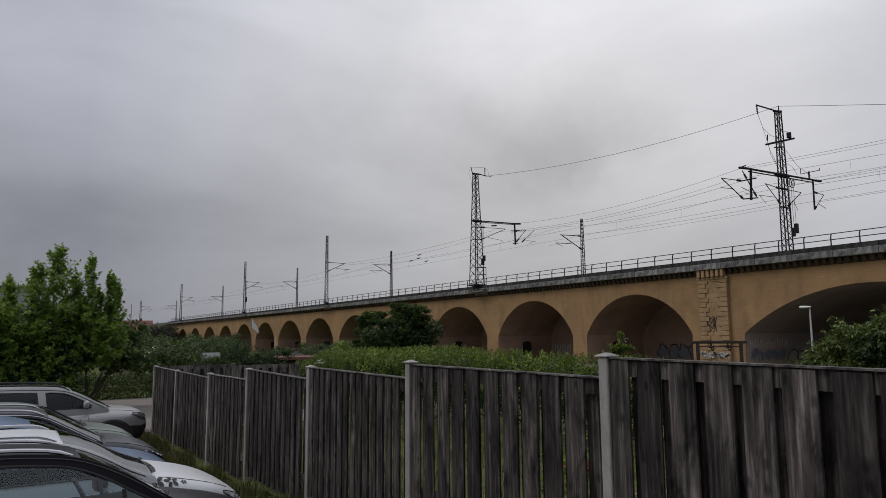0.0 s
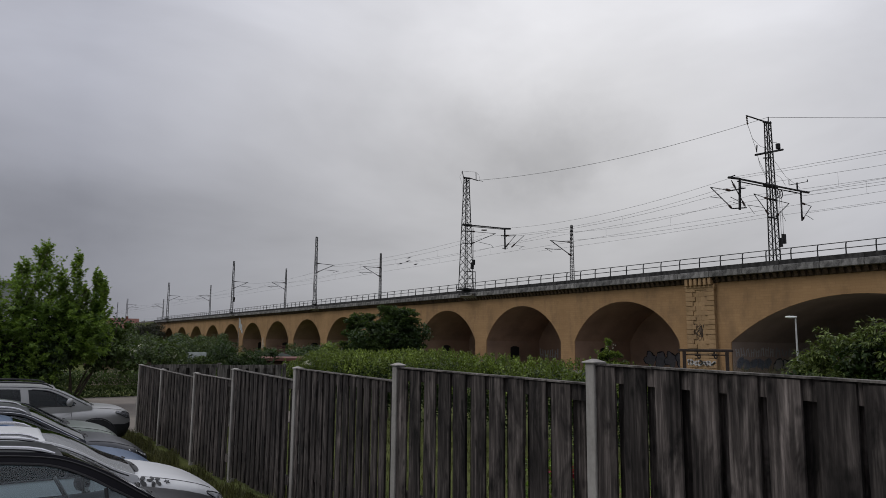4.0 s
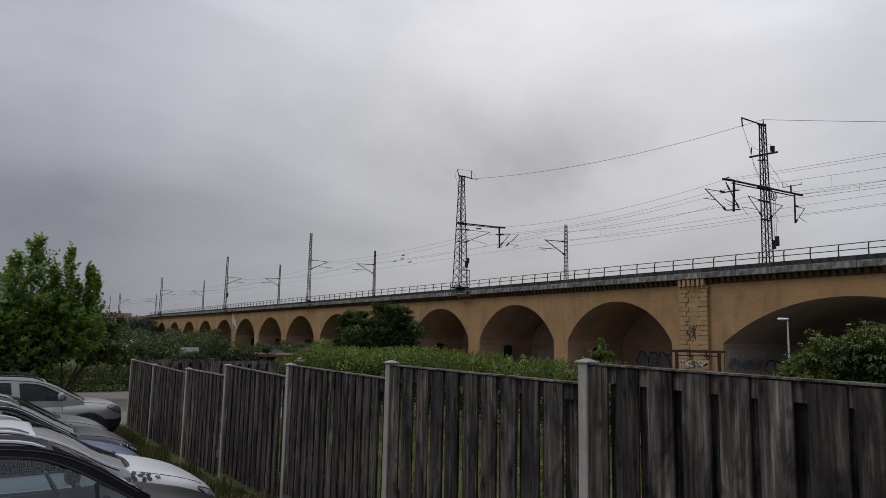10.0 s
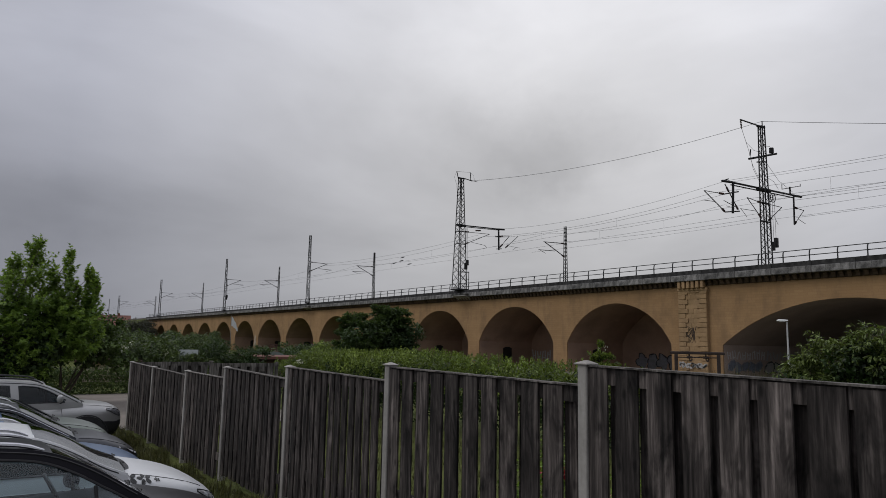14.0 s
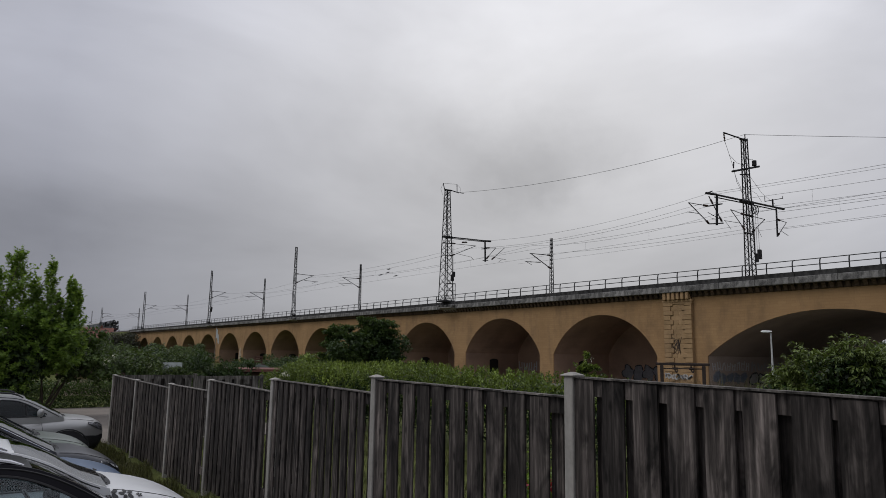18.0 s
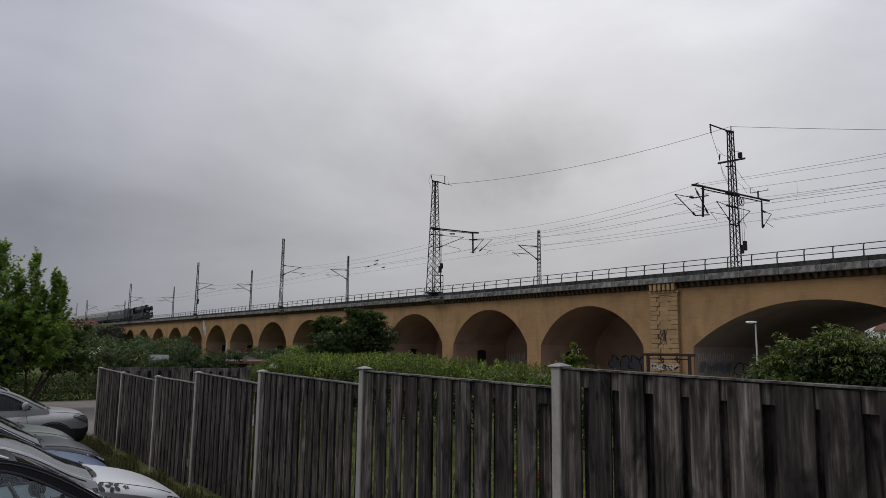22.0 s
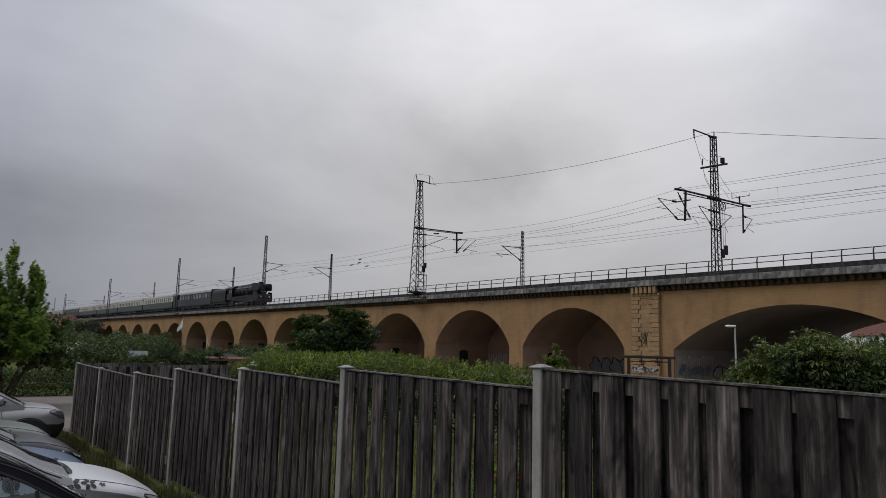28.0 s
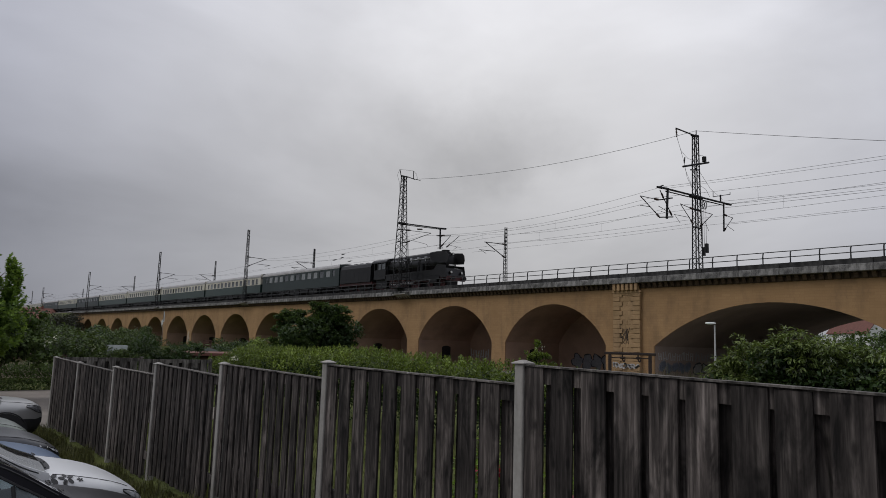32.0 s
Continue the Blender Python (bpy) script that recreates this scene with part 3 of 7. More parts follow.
    # brackets that carry the masts
    for x in (-62.3, -104.9, -148.3, -208.8):
        bm = B()
        prism(bm, [(-1.0, 0.0), (-1.0, -0.10), (-0.75, -0.14), (-0.4, -0.26), (-0.1, -0.46), (0.05, -0.6), (0.05, -0.40), (-0.3, -0.16), (-0.6, -0.05), (-0.6, 0.0)], -1.25, 1.25, "x")
        b = part("bracket", bm, PALE_STONE, v, "pale stone bracket under a mast")
        b.matrix_basis = pose(x, VY, TOP + 0.2)
        bm = B()
        box(bm, -1.4, 1.4, -1.0, 0, 0.0, 0.24, 0.04)
        b = part("bracket_slab", bm, CORNICE, v)
        b.matrix_basis = pose(x, VY, TOP + 0.205)
    # near-black plates on the jambs, painted as the shade in low, flat-arched pier passages
    for k in range(8):
        x = arch_x(k) - HALF
        bm = B()
        prism(bm, [(-0.62, 0.0), (0.62, 0.0), (0.62, 1.86), (0.3, 1.98), (0, 2.01), (-0.3, 1.98), (-0.62, 1.86)], 0, 0.02, "x")
        b = part("passage", bm, PASSAGE_SHADE, v, "near-black plate painted as the shade in a pier passage")
        b.matrix_basis = pose(x, 50.0, 0.1)
    # handrail
    rail_steel = material("dark_handrail_paint", (0.016, 0.017, 0.018), (0.035, 0.036, 0.038), scale=3, rough=0.6, bump=0.05)
    rp = B()
    sweep(rp, [(0, 0, 0), (0, 0.0, 0.52), (0, 0.03, 0.68), (0, 0.11, 0.80)], 0.046, 6)
    box(rp, -0.09, 0.09, -0.07, 0.07, -0.01, 0.03)
    post = part("rail_post", rp, rail_steel, v)
    post.matrix_basis = pose(-0.04, VY - 0.30, COPE)
    x = -0.04 - 1.803
    while x > x_lo + 4:
        shared("rail_post", post.data, v, pose(x, VY - 0.30, COPE))
        x -= 1.803
    for z, yy in ((0.40, VY - 0.29), (0.80, VY - 0.19)):
        bm = B()
        tube(bm, (x_lo + 3, yy, COPE + z), (x_hi, yy, COPE + z), 0.032, n=6)
        part("handrail", bm, rail_steel, v)
    return v


viaduct = build_viaduct()


def build_pilaster(x0, x1):
    """Buttress of rusticated stone blocks, quoins proud of the field, a corbelled head."""
    p = thing("pilaster", "yellow sandstone pilaster with rough quoins on the viaduct", "pilaster", (0, 0, 0))
    bm = B()
    box(bm, x0, x1, VY - 0.20, VY + 0.02, -0.3, TOP - 0.5)
    part("core", bm, SANDSTONE, p)
    z, k = 0.0, 0
    h = 0.36
    cols = 5
    w = x1 - x0
    while z < TOP - 0.95:
        off = 0.0 if k % 2 else 0.22
        edges = [x0 - 0.04, x0 + 0.62 + off, x0 + w * 0.5 - 0.15 + off, x1 - 0.62 - (0.22 - off), x1 + 0.04]
        for j in range(4):
            a, b = edges[j], edges[j + 1]
            bm = B()
            proud = (0.09 if j in (0, 3) else 0.012) + 0.012 * random.random()
            g = 0.012 if j in (0, 3) else 0.004
            box(bm, a + g, b - g, VY - 0.20 - proud, VY - 0.19, z + g, z + h - g, 0.02 if j in (0, 3) else 0.004)
            part("stone", bm, SANDSTONE, p)
        z += h
        k += 1
    for j, (pr, zz) in enumerate(((0.07, TOP - 0.90), (0.12, TOP - 0.74))):
        bm = B()
        box(bm, x0 - pr, x1 + pr, VY - 0.20 - pr, VY, zz, zz + 0.17, 0.02)
        part("moulding", bm, SANDSTONE, p)
    for j in range(6):
        bm = B()
        xx = x0 + (x1 - x0) * (j + 0.5) / 6
        box(bm, xx - 0.13, xx + 0.13, VY - 0.52, VY - 0.05, TOP - 0.56, TOP - 0.005, 0.03)
        part("console", bm, SANDSTONE, p)
    return p


build_pilaster(-33.85, -31.4)


# ---- fence ----
# height of each panel at its far and its near post, from the far end towards the viewer
PANELS = [(1.785, 1.752), (1.751, 1.714), (1.798, 1.790), (1.978, 1.928), (2.098, 2.063), (2.214, 2.192), (2.341, 2.300), (2.38, 2.35), (2.40, 2.37), (2.41, 2.38)]
POST_TOPS = [1.80, 1.775, 1.815, 1.99, 2.115, 2.25, 2.365, 2.41, 2.43, 2.44, 2.44]


def build_fence():
    rng = random.Random(4)
    fence = thing("garden_fence", "tall weathered grey-black board fence with pale posts", "fence", (0, FENCE_Y, 0))
    for k, (za, zb) in enumerate(PANELS):
        xl, xr = FENCE_POSTS[k], FENCE_POSTS[k + 1]
        base = lift((xl + xr) / 2, FENCE_Y) + 0.04
        fall = (za - zb) / (xr - xl)
        pitch = {2: 0.235, 3: 0.22, 4: 0.195}.get(k, 0.2778)
        bw = pitch * (0.727 if pitch > 0.25 else 0.66)
        n = int((xr - xl - 0.05) / pitch + 0.25)
        for j in range(n):
            a = xl + 0.036 + (xr - xl - 0.10) / (xr - xl) * pitch * j + (rng.uniform(-0.010, 0.010) if j else 0.006)
            w = bw * rng.uniform(0.95, 1.03)
            if j == 0:
                w -= 0.012
            x = a + w / 2
            w /= 2
            bm = B()
            lean = rng.uniform(-0.008, 0.008)
            t = za - fall * (x - xl) - rng.uniform(0.0, 0.012)
            z0 = base + rng.uniform(0, 0.03)
            cup = rng.uniform(0.002, 0.007)      # each board is a little cupped across its width
            y0 = -0.043 - rng.uniform(0, 0.006)
            loft(bm, [[(x - w + d, y0 + cup, z), (x - w * 0.4 + d, y0, z), (x + w * 0.4 + d, y0, z), (x + w + d, y0 + cup, z), (x + w + d, -0.022, z), (x - w + d, -0.022, z)]
                      for d, z in ((0, z0), (lean * 0.5 + rng.uniform(-0.002, 0.002), (z0 + t) / 2), (lean, t))])
            part("board", bm, BOARD, fence)
            if j < n - 1 or xr - x > 0.2:
                x += pitch / 2 + rng.uniform(-0.016, 0.022)
                bm = B()
                z0 = base + rng.uniform(0, 0.03)
                w = (0.066 if k == 5 else 0.080 if pitch > 0.25 else pitch * 0.22) * rng.uniform(0.86, 1.06)
                prism(bm, [(x - w, z0), (x + w, z0), (x + w, t), (x - w, t)], 0.024, 0.044)
                part("back_board", bm, BOARD, fence)
        bm = B()
        xa, xb = xl + 0.046, xr - 0.046
        za_, zb_ = za - fall * 0.046, zb + fall * 0.046
        prism(bm, [(xa, za_ + 0.001), (xb, zb_ + 0.001), (xb, zb_ + 0.013), (xa, za_ + 0.013)], -0.054, 0.040)
        part("top_strip", bm, BOARD_PALE, fence)
        for d in (0.062, za - base - 0.40):
            bm = B()
            prism(bm, [(xa, za_ - d - 0.06), (xb, zb_ - d - 0.06), (xb, zb_ - d + 0.06), (xa, za_ - d + 0.06)], -0.021, 0.023)
            part("rail", bm, BOARD, fence)
    # posts with low pyramid caps
    for x, top in zip(FENCE_POSTS, POST_TOPS):
        b = lift(x, FENCE_Y) - 0.1
        bm = B()
        box(bm, x - 0.044, x + 0.046, -0.060, 0.05, b, top - 0.012, 0.006)
        shaft = part("post", bm, POST, fence, "pale weathered square post")
        bm = B()
        loft(bm, [[(x + sx * r, sy * r - 0.010, z) for sx, sy in ((-1, -1), (1, -1), (1, 1), (-1, 1))] for r, z in ((0.054, top - 0.014), (0.064, top - 0.010), (0.064, top - 0.002), (0.012, top + 0.020))])
        part("cap", bm, POST, shaft)


build_fence()

# ---- overhead line ----
NEAR_MAST, FAR_MAST = 45.35, 55.5
CONTACT, CATENARY = 13.35, 14.75


def lattice(bm, h, w0, w1, leg, brace, step, cross=False):
    """Four tapering corner legs with zigzag bracing on each side."""
    def at(i, z):
        w = (w0 + (w1 - w0) * z / h) / 2
        sx, sy = ((-1, -1), (1, -1), (1, 1), (-1, 1))[i]
        return Vector((sx * w, sy * w, z))
    for i in range(4):
        tube(bm, at(i, 0), at(i, h), leg, n=4)
    z, k = 0.0, 0
    while z < h - 0.05:
        w = w0 + (w1 - w0) * z / h
        z2 = min(h, z + max(step, w * 0.8))
        for i in range(4):
            j = (i + 1) % 4
            a, b = (i, j) if k % 2 else (j, i)
            tube(bm, at(a, z), at(b, z2), brace, n=3, caps=False)
            if cross:
                tube(bm, at(b, z), at(a, z2), brace, n=3, caps=False)
        z, k = z2, k + 1
    return bm


def cantilever(parent, z, reach, sign, drop=1.6, dx=0.0, y0=0.0):
    """Hinged bracket: top tube, diagonal, steady arm and insulators, in the mast's space."""
    tip = (dx, y0 + sign * reach, z - 0.1)
    bm = B()
    tube(bm, (0, y0, z), tip, 0.045, n=6)
    tube(bm, (0, y0, z - drop), (dx, y0 + sign * reach * 0.93, z - 0.14), 0.05, n=6)
    tube(bm, (dx * 0.5, y0 + sign * reach * 0.5, z - drop * 0.62), (dx, y0 + sign * (reach + 0.75), z - drop * 0.66), 0.035, n=5)
    tube(bm, (dx, y0 + sign * (reach + 0.6), z - drop * 0.66), (dx, y0 + sign * (reach - 0.3), z - drop * 0.86), 0.025, n=5)
    part("bracket_arm", bm, STEEL, parent)
    for zz, k in ((z, 0.12), (z - drop, 0.1)):
        bm = B()
        d = Vector((dx, sign * reach, -0.1 if zz == z else drop - 0.14)).normalized()
        for i in range(4):
            p = Vector((0, y0, zz)) + d * (0.25 + 0.1 * i)
            tube(bm, p, p + d * 0.05, 0.095, n=8)
        part("insulator", bm, PORCELAIN, parent)


def mast(x, y, top, w0, w1, arm=0, hi=15.1, label="dark lattice steel mast of the overhead line", base=None, leg=0.045, weights=False, step=0.45, cross=False):
    b = (COPE if y < 50 else COPE - 0.1) if base is None else base
    m = thing("catenary_mast", label, "railway mast", (x, y, b), "overhead line masts")
    bm = B()
    lattice(bm, top - b, w0, w1, leg, leg * 0.5, step, cross)
    part("lattice", bm, STEEL, m)
    bm = B()
    box(bm, -w0 / 2 - 0.12, w0 / 2 + 0.12, -w0 / 2 - 0.12, w0 / 2 + 0.12, -0.02, 0.16, 0.02)
    part("base_plate", bm, STEEL, m)
    if arm:
        cantilever(m, hi - b, 3.35, arm)
    if weights:
        bm = B()
        box(bm, -0.10, 0.14, -0.16, 0.16, 0.0, 0.75, 0.02)
        box(bm, 0.18, 0.40, -0.14, 0.14, 0.45, 1.05, 0.02)
        wt_ = part("tension_weight", bm, STEEL, m)
        wt_.matrix_basis = pose(w0 / 2 + 0.28, 0.2, 2.3)
        bm = B()
        tube(bm, (w0 / 2 + 0.30, 0.2, 3.0), (w0 / 2 + 0.3, 0.2, hi - b), 0.016, n=4)
        tube(bm, (w0 / 2 + 0.56, 0.2, 3.3), (w0 / 2 + 0.5, 0.2, hi - b), 0.016, n=4)
        part("cable", bm, STEEL, m)
    return m, b


# near side
for x, top, w in ((-104.6, 19.5, 0.42), (-148.7, 19.5, 0.42), (-209.4, 18.8, 0.5), (-275.0, 17.2, 0.5)):
    mast(x, NEAR_MAST, top, w + 0.02, w - 0.16, 1, weights=x == -148.7, leg=0.045)
# far side
for x, top in ((-56.1, 15.9), (-101.1, 17.2), (-144.0, 18.2), (-202.8, 18.2), (-263.2, 16.9), (-362.0, 20.0)):
    mast(x, FAR_MAST, top, 0.36, 0.18, -1, leg=0.042, hi=min(15.1, 13.9 + max(0, -x - 56) * 0.02))


def rods(name, parent, base, pieces, mat=None, label="", n=6):
    """Straight rods (y0, z0, y1, z1, radius) in the plane across the track; y from the mast, z from the ground."""
    bm = B()
    for ya, za, yb, zb, r in pieces:
        tube(bm, (0, ya, za - base), (0, yb, zb - base), r, n=n)
    return part(name, bm, mat or STEEL, parent, label)


def insulator(parent, base, ya, za, yb, zb, r=0.10, n=5):
    """A stack of porcelain sheds on a rod from one point to the other."""
    a, b = Vector((0, ya, za - base)), Vector((0, yb, zb - base))
    bm = B()
    tube(bm, a, b, r * 0.45, n=6)
    for i in range(n):
        p = a.lerp(b, (i + 0.25) / n)
        q = a.lerp(b, (i + 0.75) / n)
        tube(bm, p, q, r, r * 0.7, n=8)
    part("insulator", bm, PORCELAIN, parent)


mB, bB = mast(-62.6, NEAR_MAST, 21.2, 1.20, 0.42, label="tall tapering lattice strain mast with one cross-arm", leg=0.05, weights=True, hi=15.3, step=0.7, cross=True)
rods("cross_arm", mB, bB, [(-0.35, 15.75, 6.45, 15.93, 0.075), (-0.35, 15.6, 5.6, 15.78, 0.045), (5.3, 15.86, 6.5, 15.95, 0.12), (-0.5, 15.75, 0.75, 15.76, 0.13), (-0.55, 15.0, 0.75, 15.05, 0.06), (-0.5, 13.6, 0.7, 13.6, 0.05)])
rods("drop_post", mB, bB, [(5.62, 15.9, 5.68, 13.4, 0.10), (5.3, 13.5, 6.1, 13.6, 0.05), (5.1, 15.0, 5.9, 15.0, 0.06)])
rods("bracket_arm", mB, bB, [(0.6, 15.05, 4.2, 15.15, 0.03), (0.6, 13.6, 4.25, 15.15, 0.035), (1.6, 13.95, 3.6, 13.75, 0.022), (3.6, 13.75, 3.9, 13.45, 0.02)])
rods("bracket_arm", mB, bB, [(5.5, 15.03, 7.3, 15.25, 0.03), (5.78, 13.7, 7.3, 15.25, 0.035), (6.65, 13.72, 8.65, 15.35, 0.035), (7.0, 14.05, 8.9, 13.95, 0.02), (8.4, 14.0, 7.8, 13.6, 0.02)])
for ya, za, yb, zb in ((0.62, 15.06, 1.25, 15.1), (0.62, 13.62, 1.2, 13.86), (2.2, 15.36, 2.95, 15.44), (5.7, 15.06, 6.35, 15.14), (5.85, 13.76, 6.25, 14.17), (6.7, 13.78, 7.15, 14.14)):
    insulator(mB, bB, ya, za, yb, zb)
rods("top_frame", mB, bB, [(-0.4, 21.25, 0.6, 21.25, 0.09), (0.3, 21.3, 1.6, 21.15, 0.06), (-0.62, 21.95, -0.38, 21.1, 0.05), (1.35, 22.1, 1.38, 21.2, 0.05), (1.5, 21.2, 2.4, 21.15, 0.03),
                           (-0.6, 21.95, 1.35, 22.12, 0.014), (-0.62, 21.95, -0.95, 21.2, 0.012), (-0.95, 21.2, -0.6, 20.4, 0.012), (-0.6, 20.4, -0.4, 18.0, 0.012), (1.36, 22.1, 1.8, 21.8, 0.012), (1.8, 21.8, 1.95, 21.2, 0.012)], n=5)
rods("working_platform", mB, bB, [(0.0, 10.4, 1.3, 10.45, 0.06), (0.0, 9.6, 1.3, 9.65, 0.04), (1.3, 10.5, 1.3, 8.6, 0.035), (0.9, 10.4, 0.9, 8.6, 0.025)])

mA, bA = mast(-32.1, FAR_MAST, 21.75, 0.66, 0.36, label="tall lattice strain mast with cross-arms on both sides", leg=0.055, hi=15.3, step=0.52)
rods("cross_arm", mA, bA, [(-5.9, 15.95, 5.75, 16.23, 0.085), (-4.9, 15.75, 4.8, 15.98, 0.05), (-6.1, 15.9, -4.6, 16.0, 0.10), (5.2, 16.2, 6.1, 16.25, 0.11), (-1.0, 16.0, 0.9, 16.05, 0.17), (-5.9, 15.95, -5.2, 16.2, 0.05)])
rods("drop_post", mA, bA, [(-4.55, 15.95, -4.75, 13.4, 0.11), (-5.85, 13.36, -3.8, 13.68, 0.055), (-5.95, 14.82, -3.85, 15.32, 0.06)])
rods("drop_post", mA, bA, [(4.76, 16.2, 4.68, 13.5, 0.085)])
rods("bracket_arm", mA, bA, [(-8.54, 14.75, -5.9, 14.84, 0.03), (-8.54, 14.75, -5.85, 13.4, 0.04), (-5.72, 15.7, -3.95, 13.75, 0.045), (-8.7, 13.97, -7.1, 14.05, 0.025), (-5.95, 14.3, -4.4, 14.0, 0.025), (-5.6, 13.9, -4.5, 13.85, 0.02)])
rods("bracket_arm", mA, bA, [(-2.63, 15.0, -0.45, 14.82, 0.03), (-2.63, 15.0, -0.6, 13.5, 0.035), (-3.65, 13.92, -1.2, 14.0, 0.022), (-3.6, 13.95, -2.7, 13.3, 0.018)])
rods("bracket_arm", mA, bA, [(0.3, 14.85, 2.7, 14.83, 0.03), (0.5, 13.4, 2.7, 14.83, 0.035), (1.4, 13.9, 2.0, 13.2, 0.018)])
rods("bracket_arm", mA, bA, [(4.75, 15.1, 6.4, 15.02, 0.03), (4.75, 13.6, 6.4, 15.02, 0.03), (5.4, 14.1, 6.6, 13.8, 0.022)])
for ya, za, yb, zb in ((-6.2, 13.58, -5.9, 13.4), (-6.5, 14.82, -5.95, 14.84), (-1.05, 14.87, -0.55, 14.83), (-1.0, 13.8, -0.65, 13.54), (0.55, 13.43, 0.95, 13.7), (4.8, 15.1, 5.3, 15.07), (4.75, 13.62, 5.0, 13.84), (-5.5, 15.45, -5.2, 15.12), (-4.3, 14.12, -4.0, 13.8)):
    insulator(mA, bA, ya, za, yb, zb)
rods("lattice_collar", mA, bA, [(-0.55, 14.85, 0.6, 14.85, 0.09), (-0.75, 13.25, 0.8, 13.25, 0.07), (-0.9, 18.34, 0.62, 18.62, 0.06), (-0.55, 16.0, 0.6, 16.03, 0.12)])
rods("switch_beam", mA, bA, [(-2.08, 18.42, 2.21, 19.61, 0.10), (-1.9, 18.75, -1.79, 19.3, 0.06), (-0.6, 18.9, -0.55, 19.35, 0.07), (1.2, 19.3, 1.6, 19.55, 0.05)], label="isolator switch beam")
rods("switch_box", mA, bA, [(1.46, 19.55, 1.46, 20.0, 0.20)], n=8)
rods("top_arm", mA, bA, [(-3.16, 21.66, 0.1, 21.66, 0.06), (-0.6, 21.6, 0.5, 21.7, 0.11), (0.17, 21.6, 0.17, 22.2, 0.05)])
insulator(mA, bA, -3.1, 21.6, -3.02, 20.9, 0.09)
bm = B()
for y in (0.75, 1.17):
    for i in range(14):
        a, c = i * math.pi / 7, (i + 1) * math.pi / 7
        tube(bm, (0.1, y + 0.40 * math.cos(a), 15.48 - bA + 0.40 * math.sin(a)), (0.1, y + 0.40 * math.cos(c), 15.48 - bA + 0.40 * math.sin(c)), 0.04, n=4)
    for i in range(3):
        a = i * math.pi / 3
        tube(bm, (0.1, y - 0.4 * math.cos(a), 15.48 - bA - 0.4 * math.sin(a)), (0.1, y + 0.4 * math.cos(a), 15.48 - bA + 0.4 * math.sin(a)), 0.022, n=4)
part("tension_wheel", bm, STEEL, mA)
for run in ([(-3.02, 20.9), (-2.4, 19.8), (-1.3, 19.3), (-0.6, 19.3)], [(-3.0, 20.9), (-2.1, 19.2), (-1.6, 18.0), (-0.7, 16.9)], [(-1.8, 18.5), (-1.5, 17.6), (-0.6, 16.6)], [(0.7, 18.4), (2.4, 17.2), (4.6, 16.5)],
            [(0.4, 19.9), (1.2, 20.1), (1.5, 19.9)], [(0.9, 15.1), (0.9, 9.4)], [(1.2, 15.1), (1.2, 11.3)], [(1.55, 15.2), (1.55, 11.9)], [(0.6, 17.2), (1.6, 17.0), (2.3, 16.4)]):
    rods("jumper_wire", mA, bA, [(*a, *b, 0.016) for a, b in zip(run, run[1:])], n=4)
rods("horn_gap", mA, bA, [(2.9, 16.96, 2.88, 16.48, 0.035), (2.88, 16.5, 6.0, 17.25, 0.035), (6.0, 17.2, 6.01, 17.45, 0.035), (4.2, 16.15, 4.21, 16.9, 0.08)])
tw = B()
box(tw, -0.12, 0.12, 0.9, 1.2, 10.84 - bA, 11.6 - bA, 0.02)
box(tw, -0.12, 0.12, 1.42, 1.74, 11.16 - bA, 12.0 - bA, 0.02)
part("tension_weight", tw, STEEL, mA)


def sag(bm, a, b, dip, r=0.011, n=10):
    a, b = Vector(a), Vector(b)
    pts = [a.lerp(b, i / n) - Vector((0, 0, dip * 4 * (i / n) * (1 - i / n))) for i in range(n + 1)]
    sweep(bm, pts, r, 4)


